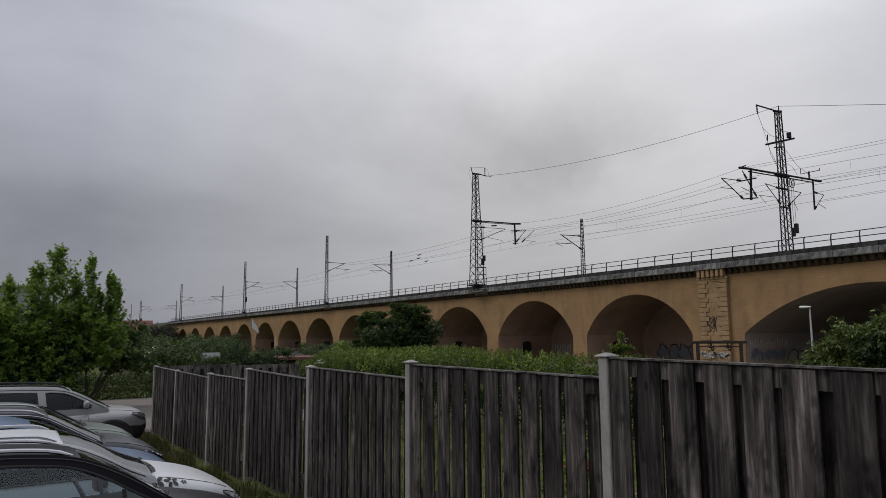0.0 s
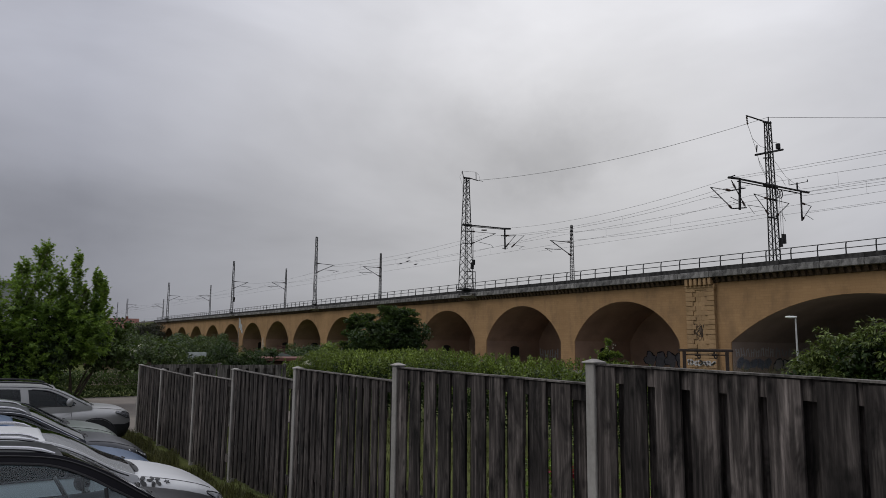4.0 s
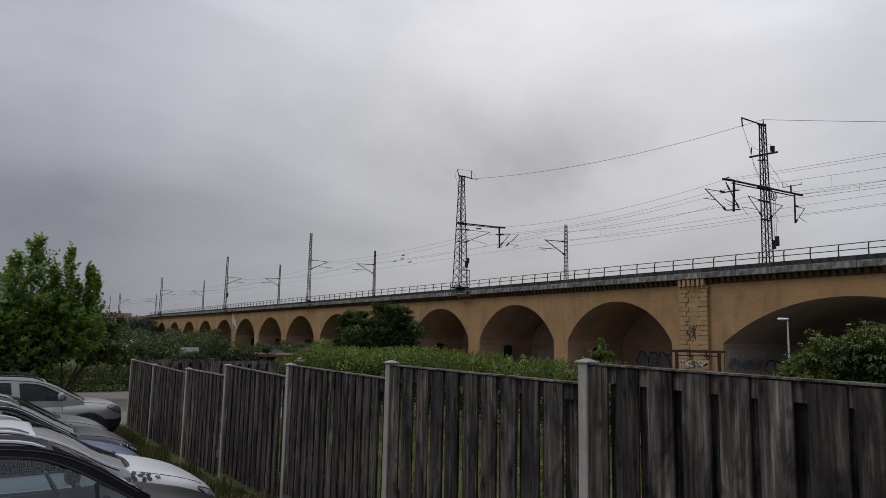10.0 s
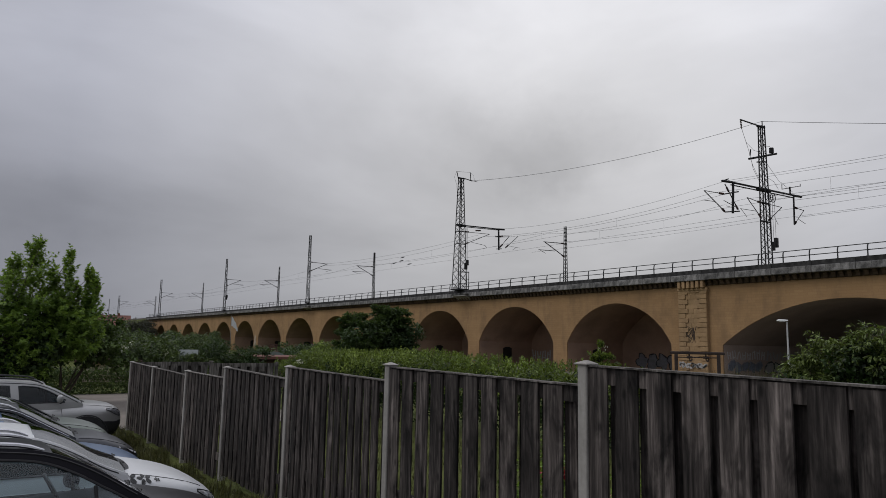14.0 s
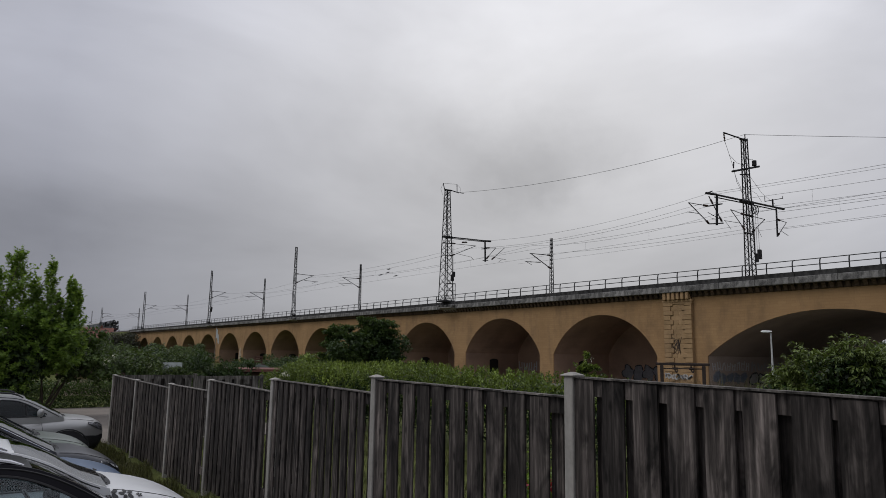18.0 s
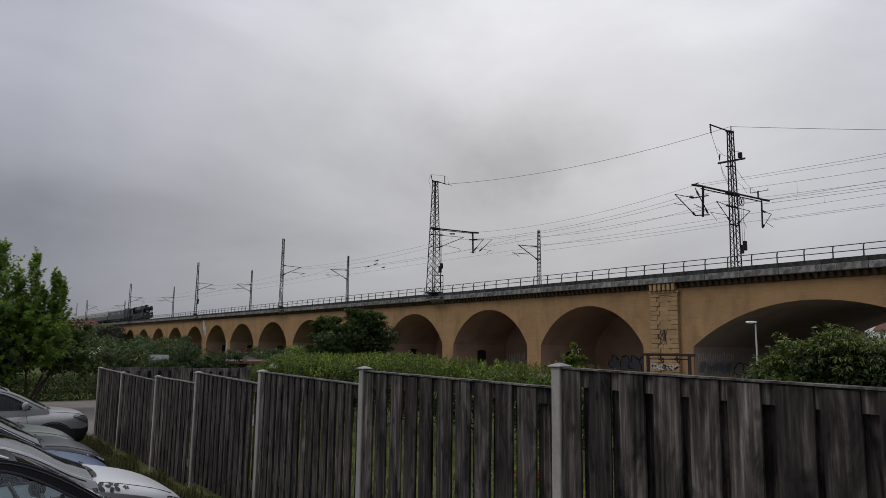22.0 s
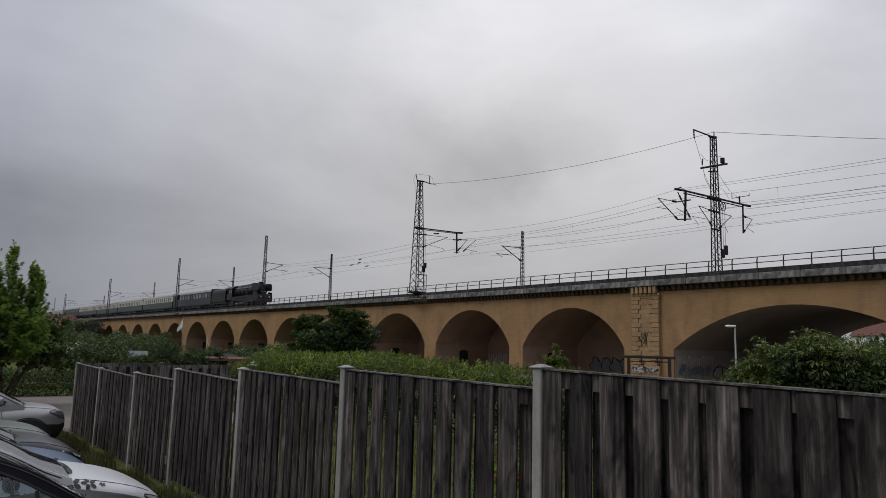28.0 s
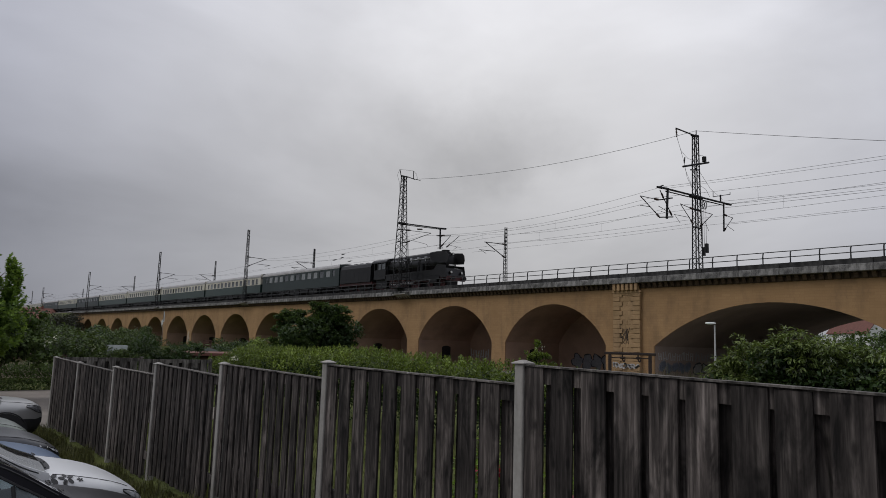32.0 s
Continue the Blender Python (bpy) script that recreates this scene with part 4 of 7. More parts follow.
def build_wires():
    w = thing("overhead_wires", "thin dark overhead contact and catenary wires", "wires", (0, TRACK_Y, RAIL_Z + 5))
    w.matrix_basis = Matrix()
    spans = {TRACK_Y: [22, -32.1, -62.6, -105, -148.7, -209.4, -275.0, -345], TRACK_Y + 4.0: [22, -32.1, -56.1, -101.1, -144, -202.8, -263.2, -310, -362]}
    for y, xs in spans.items():
        stag = 0.2
        for a, b in zip(xs, xs[1:]):
            bm = B()
            sag(bm, (a, y + stag, CATENARY), (b, y - stag, CATENARY), 0.75)
            part("catenary_wire", bm, WIRE, w)
            bm = B()
            tube(bm, (a, y + stag, CONTACT), (b, y - stag, CONTACT), 0.010, n=4)
            part("contact_wire", bm, WIRE, w)
            n = max(3, int((a - b) / 9))
            for i in range(1, n):
                f = i / n
                x = a + (b - a) * f
                z = CATENARY - 0.75 * 4 * f * (1 - f)
                bm = B()
                yy = y + stag - 2 * stag * f
                tube(bm, (x, yy, CONTACT), (x, yy, z), 0.006, n=3)
                part("dropper", bm, WIRE, w)
            stag = -stag
    # feeders between the tall masts, and further wires running to the station
    for a, b, dip, r in (((-62.6, 47.0, 21.18), (-32.1, 55.6, 22.15), 0.9, 0.018), ((-32.1, 55.6, 22.15), (4.6, 57.0, 13.0), 0.25, 0.018),
                         ((-62.6, 50.3, 15.8), (-32.1, 50.0, 16.0), 0.8, 0.012), ((-32.1, 50.0, 16.0), (24, 50.0, 15.7), 0.5, 0.012), ((-32.1, 50.3, 15.9), (24, 50.6, 15.5), 0.5, 0.010),
                         ((-62.6, 50.4, 14.8), (-32.1, 51.5, 15.4), 0.7, 0.012), ((-32.1, 56.0, 15.2), (24, 56.4, 15.0), 0.6, 0.012),
                         ((-32.1, 60.5, 15.8), (24, 60.5, 15.6), 0.4, 0.016), ((-32.1, 56.2, 13.5), (24, 56.4, 13.2), 0.1, 0.010), ((-62.6, 56.2, 13.6), (-32.1, 56.2, 13.5), 0.1, 0.010), ((-32.1, 60.5, 14.2), (24, 60.5, 14.0), 0.2, 0.012),
                         ((-56.1, 54.0, 13.9), (-32.1, 57.0, 14.0), 0.3, 0.012), ((-62.6, 48.0, 14.9), (-105, 48.2, 15.0), 0.5, 0.012)):
        bm = B()
        sag(bm, a, b, dip, r)
        part("feeder_wire", bm, WIRE, w)
    # section insulators hanging in the wires
    for x, y, z in ((-83.73, 49.2, 13.44), (-81.77, 49.2, 13.61), (-81.51, 49.2, 14.06), (-79.66, 49.2, 12.98)):
        bm = B()
        tube(bm, (x - 0.28, y, z), (x + 0.28, y, z + 0.03), 0.07, n=6)
        tube(bm, (x - 0.6, y, z - 0.02), (x + 0.6, y, z + 0.05), 0.022, n=5)
        part("wire_insulator", bm, STEEL, w)


build_wires()

# ---- train ----
LOCO_BLACK = material("loco_black", (0.0035, 0.0035, 0.004), (0.009, 0.0088, 0.0092), scale=1.4, rough=0.40, bump=0.08, fine=12, stain=(0.020, 0.018, 0.017), stain_amount=0.5, stain_scale=(0.8, 0.8, 0.6), spec=0.35)
LOCO_RED = material("loco_red", (0.045, 0.010, 0.010), (0.080, 0.014, 0.014), scale=2, rough=0.55, bump=0.1, stain=(0.03, 0.02, 0.02), stain_amount=0.7, stain_scale=(1.5, 1.5, 1.5))
BRIGHT_STEEL = material("bright_steel", (0.35, 0.35, 0.36), (0.5, 0.5, 0.5), scale=3, rough=0.35, bump=0.05, metal=0.9)
COACH_GREEN = material("coach_green", (0.014, 0.033, 0.027), (0.022, 0.045, 0.037), scale=0.6, rough=0.35, bump=0.03, stain=(0.03, 0.04, 0.035), stain_amount=0.5, stain_scale=(0.5, 0.5, 1.2))
COACH_CREAM = material("coach_cream", (0.52, 0.49, 0.40), (0.60, 0.57, 0.48), scale=0.6, rough=0.4, bump=0.03, stain=(0.36, 0.33, 0.26), stain_amount=0.4, stain_scale=(0.5, 0.5, 1.2))
COACH_DARK = material("coach_dark", (0.012, 0.022, 0.021), (0.020, 0.032, 0.031), scale=0.6, rough=0.4, bump=0.03)
COACH_RED = material("coach_red", (0.40, 0.085, 0.03), (0.50, 0.12, 0.045), scale=0.6, rough=0.4, bump=0.03)
COACH_ROOF = material("coach_roof", (0.26, 0.255, 0.25), (0.36, 0.35, 0.345), scale=0.8, rough=0.6, bump=0.05, stain=(0.14, 0.135, 0.13), stain_amount=0.5, stain_scale=(0.4, 0.8, 0.8))
# pale base colour paints the sky's reflection on coach panes
COACH_PALE_REFLECTION = material("painted_reflection_window", (0.16, 0.17, 0.17), (0.30, 0.31, 0.31), scale=0.5, rough=0.1, bump=0, spec=0.8)
COACH_GLASS = material("coach_window", (0.012, 0.014, 0.016), (0.11, 0.12, 0.125), scale=0.45, rough=0.1, bump=0, spec=0.8)
LAMP_GLASS = material("lamp_glass", (0.55, 0.55, 0.52), (0.7, 0.7, 0.66), scale=3, rough=0.12, bump=0)


def wheelset(name, parent, x, r, mat, half=0.72):
    bm = B()
    for s in (-1, 1):
        tube(bm, (0, s * half - 0.06, 0), (0, s * half + 0.06, 0), r, n=28)
        tube(bm, (0, s * half + 0.05 * s, 0), (0, s * half + 0.13 * s, 0), r * 0.24, n=10)
        for i in range(10):
            a = i * math.pi / 5
            tube(bm, (0, s * (half + 0.07), 0), (r * 0.9 * math.cos(a), s * (half + 0.07), r * 0.9 * math.sin(a)), r * 0.05, n=4)
    tube(bm, (0, -half, 0), (0, half, 0), 0.09, n=8)
    ob = part(name, bm, mat, parent)
    ob.matrix_basis = pose(x, 0, r)
    return ob


def bogie(parent, x, mat, axles=(-1.25, 1.25), r=0.5):
    bm = B()
    for s in (-0.95, 0.95):
        box(bm, x + axles[0] - 0.5, x + axles[-1] + 0.5, s - 0.06, s + 0.06, 0.42, 0.72, 0.02)
    box(bm, x - 0.3, x + 0.3, -0.95, 0.95, 0.5, 0.8)
    part("bogie_frame", bm, mat, parent)
    for a in axles:
        wheelset("wheelset", parent, x + a, r, mat)


def build_loco():
    """Front buffers at the origin; the engine stretches towards -x."""
    L = thing("steam_locomotive", "black streamlined-casing steam locomotive with red running gear", "locomotive", (0, TRACK_Y, RAIL_Z))
    ring = 28
    zc = 3.12
    # boiler in three courses
    for name, x0, x1, r0, r1 in (("smokebox", -1.75, -4.5, 0.98, 0.98), ("boiler", -4.5, -10.4, 0.95, 1.0), ("firebox", -10.4, -13.0, 1.03, 1.06)):
        bm = B()
        tube(bm, (x0, 0, zc), (x1, 0, zc), r0, r1, n=ring)
        part(name, bm, LOCO_BLACK, L, smooth=True)
    bm = B()
    loft(bm, [[(x, r * math.cos(2 * math.pi * i / 24), zc + r * math.sin(2 * math.pi * i / 24)) for i in range(24)] for x, r in ((-1.75, 0.9), (-1.62, 0.86), (-1.5, 0.6), (-1.44, 0.12))])
    part("smokebox_door", bm, LOCO_BLACK, L, smooth=True)
    bm = B()
    for i in range(4):
        tube(bm, (-4.6 - 1.7 * i, 0, zc), (-4.68 - 1.7 * i, 0, zc), 1.01, n=ring)
    part("boiler_bands", bm, STEEL, L)
    # casing on top of the boiler with the domes, pumps and pipes
    bm = B()
    sec = [(-0.62, 0.0), (-0.55, 0.28), (-0.3, 0.42), (0.3, 0.42), (0.55, 0.28), (0.62, 0.0)]
    loft(bm, [[(x, y * w, zc + 0.75 + z * h) for y, z in sec] for x, w, h in ((-2.0, 0.75, 1.05), (-2.6, 1.0, 1.32), (-5.0, 1.0, 1.3), (-9.8, 1.0, 1.18), (-12.6, 0.95, 0.95))])
    part("dome_casing", bm, LOCO_BLACK, L, smooth=True)
    bm = B()
    tube(bm, (-2.6, 0, zc + 0.9), (-2.6, 0, 4.5), 0.42, 0.46, n=20)
    tube(bm, (-2.6, 0, 4.44), (-2.6, 0, 4.55), 0.5, n=20)
    part("chimney", bm, LOCO_BLACK, L)
    for y in (-0.78, 0.78):
        bm = B()
        path_tube(bm, [(-4.4, y * 1.18, zc + 0.55), (-10.8, y * 1.2, zc + 0.5), (-12.6, y * 1.15, zc + 0.6)], 0.05, 6)
        part("boiler_pipe", bm, BRIGHT_STEEL, L, "worn bright feed pipe")
        bm = B()
        for i in range(4):
            tube(bm, (-5.2 - i * 1.45, y * 1.24, zc + 0.2), (-5.2 - i * 1.45, y * 1.1, zc + 0.85), 0.045, n=5)
            box(bm, -5.5 - i * 1.45, -5.0 - i * 1.45, y * 1.1 - 0.12, y * 1.1 + 0.12, zc + 0.55, zc + 0.78)
        part("valve_gear_box", bm, BRIGHT_STEEL, L)
        bm = B()
        for x, z0, z1 in ((-4.9, 2.1, 3.3), (-6.4, 2.1, 3.9), (-8.3, 2.1, 3.6), (-10.1, 2.1, 3.9), (-11.6, 2.1, 3.7)):
            sweep(bm, [(x, y * 1.45, z0), (x - 0.1, y * 1.42, (z0 + z1) / 2), (x - 0.35, y * 1.05, z1)], 0.04, 6)
        part("down_pipes", bm, STEEL, L)
        bm = B()
        sweep(bm, [(-3.2, y * 1.75, 2.72), (-7.0, y * 1.75, 2.68), (-12.8, y * 1.75, 2.66)], 0.022, 6)
        for i in range(8):
            tube(bm, (-3.4 - i * 1.3, y * 1.75, 2.1), (-3.4 - i * 1.3, y * 1.75, 2.7), 0.018, n=5)
        part("side_handrail", bm, STEEL, L)
        bm = B()
        tube(bm, (-5.6, y * 1.55, 2.1), (-5.6, y * 1.55, 2.95), 0.24, n=14)
        tube(bm, (-6.2, y * 1.55, 2.1), (-6.2, y * 1.55, 2.8), 0.18, n=14)
        part("air_pump", bm, LOCO_BLACK, L, smooth=True)
    # smoke deflectors, upper ones beside the smokebox and the lower apron
    for s in (-1, 1):
        bm = B()
        prism(bm, [(-0.75, 2.85), (-0.62, 3.3), (-0.72, 3.85), (-1.05, 4.18), (-2.6, 4.3), (-3.9, 4.25), (-4.1, 3.95), (-3.6, 3.3), (-2.2, 2.9)], s * 1.28 - 0.025, s * 1.28 + 0.025)
        part("smoke_deflector", bm, LOCO_BLACK, L)
        bm = B()
        prism(bm, [(-0.55, 1.15), (-0.85, 2.55), (-2.4, 2.75), (-3.0, 2.15), (-13.0, 2.05), (-13.0, 1.86), (-5.3, 1.9), (-4.4, 1.45), (-1.9, 1.4), (-1.6, 1.1)], s * 1.42 - 0.03, s * 1.42 + 0.03)
        part("running_board_apron", bm, LOCO_BLACK, L)
        bm = B()
        prism(bm, [(-1.9, 1.5), (-5.0, 1.98), (-12.95, 1.98), (-12.95, 1.28), (-8.2, 1.2), (-4.2, 0.95), (-2.0, 1.0)], s * 1.38 - 0.02, s * 1.38 + 0.02)
        part("side_skirt", bm, LOCO_BLACK, L, "black side skirt over the wheels")
        bm = B()
        for i in range(7):
            box(bm, -5.2 - i * 1.1, -5.0 - i * 1.1, s * 1.41 - 0.012, s * 1.41 + 0.012, 1.25 + 0.02 * i, 1.95)
        box(bm, -7.6, -6.3, s * 1.41 - 0.014, s * 1.41 + 0.014, 1.58, 1.68)
        part("skirt_strips", bm, STEEL, L)
        bm = B()
        box(bm, -3.9, -2.5, s * 1.08 - 0.3, s * 1.08 + 0.3, 0.62, 1.35, 0.08)
        part("cylinder", bm, LOCO_BLACK, L)
        bm = B()
        tube(bm, (-7.3, s * 1.12, 0.75), (-11.9, s * 1.12, 0.75), 0.07, n=6)
        tube(bm, (-3.9, s * 1.16, 1.0), (-9.6, s * 1.16, 0.8), 0.06, n=6)
        part("coupling_rod", bm, BRIGHT_STEEL, L, "bright steel rods")
        bm = B()
        tube(bm, (-0.02, s * 0.875, 1.05), (-0.08, s * 0.875, 1.05), 0.24, n=16)
        tube(bm, (-0.08, s * 0.875, 1.05), (-0.6, s * 0.875, 1.05), 0.1, n=10)
        part("buffer", bm, LOCO_BLACK, L)
        bm = B()
        tube(bm, (-0.5, s * 0.8, 1.75), (-0.75, s * 0.8, 1.75), 0.17, n=14)
        lamp = part("headlamp", bm, LOCO_BLACK, L)
        bm = B()
        tube(bm, (-0.485, s * 0.8, 1.75), (-0.5, s * 0.8, 1.75), 0.145, n=14)
        part("lens", bm, LAMP_GLASS, lamp, "pale headlamp lens")
    bm = B()
    tube(bm, (-1.2, 0, 4.0), (-1.45, 0, 4.0), 0.16, n=14)
    lamp = part("headlamp", bm, LOCO_BLACK, L)
    bm = B()
    tube(bm, (-1.185, 0, 4.0), (-1.2, 0, 4.0), 0.135, n=14)
    part("lens", bm, LAMP_GLASS, lamp, "pale headlamp lens")
    bm = B()
    box(bm, -0.72, -0.6, -1.4, 1.4, 0.78, 1.3, 0.02)
    part("buffer_beam", bm, LOCO_RED, L, "red buffer beam")
    bm = B()
    prism(bm, [(-0.6, 1.3), (-0.95, 2.2), (-1.45, 2.35), (-1.45, 1.3)], -1.4, 1.4)
    part("front_apron", bm, LOCO_BLACK, L)
    bm = B()
    for i in range(5):
        box(bm, -1.0, -0.98, -0.5, 0.5, 1.45 + i * 0.14, 1.5 + i * 0.14)
    box(bm, -1.50, -1.42, -0.42, 0.42, 2.62, 2.78)
    part("front_plate", bm, LAMP_GLASS, L, "small pale plate on the smokebox")
    bm = B()
    box(bm, -13.2, -0.8, -0.55, 0.55, 0.85, 1.55)
    part("main_frame", bm, LOCO_RED, L, "dull red frame")
    bm = B()
    box(bm, -13.4, -6.2, -0.5, 0.5, 0.3, 0.85)
    box(bm, -5.4, -1.0, -0.6, 0.6, 0.32, 0.85)
    box(bm, -15.8, -13.3, -0.9, 0.9, 0.4, 1.5)
    part("ash_pan", bm, LOCO_BLACK, L)
    drivers = [wheelset("driving_wheelset", L, x, 1.0, LOCO_RED) for x in (-7.3, -9.6, -11.9)]
    for x in (-2.2, -4.4):
        wheelset("bogie_wheelset", L, x, 0.5, LOCO_RED)
    wheelset("trailing_wheelset", L, -14.6, 0.62, LOCO_RED)
    # cab with windows and a rounded roof
    bm = B()
    box(bm, -15.55, -12.9, -1.45, 1.45, 1.5, 2.75)
    cab = part("cab", bm, LOCO_BLACK, L)
    bm = B()
    for x in (-12.95, -13.85, -14.7, -15.5):
        for s in (-1.42, 1.42):
            box(bm, x - 0.09, x + 0.05, s - 0.035, s + 0.035, 2.75, 3.75)
    part("cab_pillars", bm, LOCO_BLACK, cab)
    for s in (-1, 1):
        for x0, x1 in ((-13.78, -13.05), (-14.65, -13.95)):
            bm = B()
            box(bm, x0, x1, s * 1.41 - 0.008, s * 1.41 + 0.008, 2.8, 3.55)
            part("cab_window", bm, COACH_GLASS, cab)
    bm = B()
    sec = [(1.5 * math.cos(a), 3.68 + 0.62 * math.sin(a)) for a in [math.pi * i / 10 for i in range(11)]] + [(-1.4, 3.66), (1.4, 3.66)]
    prism(bm, sec, -16.1, -12.75, "x")
    part("cab_roof", bm, LOCO_BLACK, L)
    # tender
    bm = B()
    sec = [(-1.46, 1.35), (1.46, 1.35), (1.46, 3.3), (1.3, 3.75), (1.0, 3.92), (-1.0, 3.92), (-1.3, 3.75), (-1.46, 3.3)]
    prism(bm, sec, -24.0, -16.35, "x")
    t = part("tender_tank", bm, LOCO_BLACK, L, "black riveted tender tank")
    bm = B()
    for i in range(6):
        x = -17.0 - i * 1.1
        box(bm, x - 0.03, x + 0.03, -1.468, 1.468, 1.4, 3.3)
    box(bm, -23.95, -16.4, -1.5, 1.5, 1.36, 1.5)
    part("tender_ribs", bm, LOCO_BLACK, t)
    bm = B()
    for x in (-18.5, -20.0, -21.5, -22.8):
        box(bm, x - 0.35, x + 0.35, -0.7, 0.7, 3.92, 4.08, 0.05)
    part("tender_hatches", bm, LOCO_BLACK, t)
    bm = B()
    box(bm, -24.35, -16.2, -1.3, 1.3, 0.95, 1.34)
    box(bm, -23.6, -16.8, -0.6, 0.6, 0.3, 0.95)
    part("tender_frame", bm, LOCO_RED, L)
    for x in (-18.4, -22.2):
        bogie(L, x, LOCO_BLACK, (-0.95, 0.95), 0.5)
    L.scale = (0.935, 0.935, 0.935)
    return L, drivers


def build_coach(length, upper, lower, windows, label, roof=None, win_w=1.1, bright=0.15):
    c = thing("railway_coach", label, "railway coach", (0, TRACK_Y, RAIL_Z), "coaches of the train")
    a, b = -0.35, -length + 0.35
    hw = 1.42
    bm = B()
    box(bm, b, a, -hw, hw, 1.0, 2.28, 0.02)
    part("lower_body", bm, lower, c)
    # upper body: posts between the windows, rails above and below
    z0, z1 = 2.36, 3.2
    bm = B()
    box(bm, b, a, -hw - 0.004, hw + 0.004, 2.28, z0)
    part("waist_rail", bm, upper, c)
    bm = B()
    box(bm, b, a, -hw - 0.004, hw + 0.004, z1, 3.42)
    part("cant_rail", bm, upper, c)
    edge = 2.4
    pitch = (length - 2 * edge) / windows
    xs = [-edge - pitch * i for i in range(windows + 1)]
    gap = pitch - win_w
    post = B()
    box(post, -gap / 2, gap / 2, -0.032, 0.032, z0, z1)
    first = None
    for s in (-1, 1):
        for x in xs:
            m = pose(x, s * (hw - 0.028), 0)
            if first is None:
                ob = part("window_post", post, upper, c)
                ob.matrix_basis = m
                first = ob.data
            else:
                shared("window_post", first, c, m)
        for x0, x1 in ((-1.45, a), (b, -length + 1.45)):
            bm = B()
            box(bm, x0, x1, s * (hw - 0.028) - 0.032, s * (hw - 0.028) + 0.032, z0, z1)
            part("corner_post", bm, upper, c)
    for x in (a - 0.03, b + 0.03):
        bm = B()
        box(bm, x - 0.03, x + 0.03, -hw + 0.07, hw - 0.07, 2.28, 3.9)
        part("end_wall", bm, upper, c)
    pane = B()
    box(pane, -win_w / 2, win_w / 2, -0.006, 0.006, z0 - 0.01, z1 + 0.01)
    ob = part("window_pane", pane, COACH_GLASS, c)
    ob.matrix_basis = pose(xs[0] - pitch / 2, hw - 0.045, 0)
    clear = ob.data
    # copy of the pane with the reflected sky painted in
    pale = clear.copy()
    pale.materials[0] = COACH_PALE_REFLECTION
    rng = random.Random(int(length * 10) + windows)
    for i in range(windows):
        for s in (-1, 1):
            if i or s < 0:
                shared("window_pane", pale if rng.random() < bright else clear, c, pose(xs[i] - pitch / 2, s * (hw - 0.045), 0))
    half = []
    for x0, x1 in ((-edge + gap / 2, -1.45), (-length + 1.45, -length + edge - gap / 2)):
        for s in (-1, 1):
            bm = B()
            box(bm, min(x0, x1), max(x0, x1), s * (hw - 0.05) - 0.006, s * (hw - 0.05) + 0.006, z0, z1)
            part("door_window", bm, COACH_GLASS, c)
    bm = B()
    sec = [((hw + 0.03) * math.cos(t), 3.4 + 0.66 * math.sin(t) ** 0.8) for t in [math.pi * i / 14 for i in range(15)]]
    prism(bm, sec, b + 0.02, a - 0.02, "x")
    part("roof", bm, roof or COACH_ROOF, c, smooth=False)
    bm = B()
    for x in range(int(length / 4)):
        tube(bm, (-3.5 - 4 * x, 0.0, 4.04), (-3.5 - 4 * x, 0.0, 4.14), 0.2, n=8)
    part("roof_vents", bm, roof or COACH_ROOF, c)
    bm = B()
    box(bm, b, a, -1.25, 1.25, 0.82, 1.0)
    for f0, f1, zl in ((0.26, 0.36, 0.30), (0.37, 0.47, 0.42), (0.48, 0.60, 0.26), (0.61, 0.66, 0.45), (0.67, 0.75, 0.32)):
        box(bm, -length * f1, -length * f0, -1.3, 1.3, zl, 0.84, 0.03)
    for x0 in (-3.6, -length + 3.6):
        box(bm, x0 - 2.3, x0 + 2.3, -0.62, 0.62, 0.22, 0.84)
    box(bm, -1.5, -0.45, -1.2, 1.2, 0.35, 0.84, 0.03)
    box(bm, -length + 0.45, -length + 1.5, -1.2, 1.2, 0.35, 0.84, 0.03)
    part("underframe", bm, STEEL, c)
    bm = B()
    box(bm, -0.36, 0.0, -0.7, 0.7, 1.1, 3.55)
    box(bm, -length, -length + 0.36, -0.7, 0.7, 1.1, 3.55)
    part("gangway_bellows", bm, STEEL, c, "black rubber gangway bellows")
    for x in (-3.6, -length + 3.6):
        bogie(c, x, STEEL)
    return c


loco, drivers = build_loco()
COACHES = []
gap = 22.35
for length, up, low, wins, label, ww in (
        (23.9, COACH_DARK, COACH_DARK, 11, "dark green passenger coach with a grey roof", 1.15),
        (24.0, COACH_CREAM, COACH_GREEN, 12, "cream over green passenger coach with dark windows", 1.0),
        (25.4, COACH_CREAM, COACH_GREEN, 13, "cream over green passenger coach with dark windows", 1.0),
        (25.4, COACH_CREAM, COACH_GREEN, 13, "cream over green passenger coach with dark windows", 1.0),
        (26.4, COACH_CREAM, COACH_GREEN, 13, "cream over green passenger coach with dark windows", 1.0),
        (26.4, COACH_DARK, COACH_DARK, 12, "dark green dining coach with a grey roof", 1.1),
        (26.4, COACH_CREAM, COACH_GREEN, 13, "cream over green passenger coach with dark windows", 1.0),
        (26.4, COACH_DARK, COACH_DARK, 12, "dark green passenger coach with a grey roof", 1.1),
        (26.4, COACH_CREAM, COACH_RED, 12, "cream over orange-red passenger coach", 1.0),
        (26.4, COACH_CREAM, COACH_RED, 12, "cream over orange-red passenger coach", 1.0)):
    COACHES.append((build_coach(length, up, low, wins, label, win_w=ww, bright=0.65 if up is COACH_DARK else 0.2), gap))
    gap += length


def train_front(t):
    s = t - 28.0
    return 0.05 + 1.018 * (-108.33 + 13.90 * s - 0.1397 * s * s)

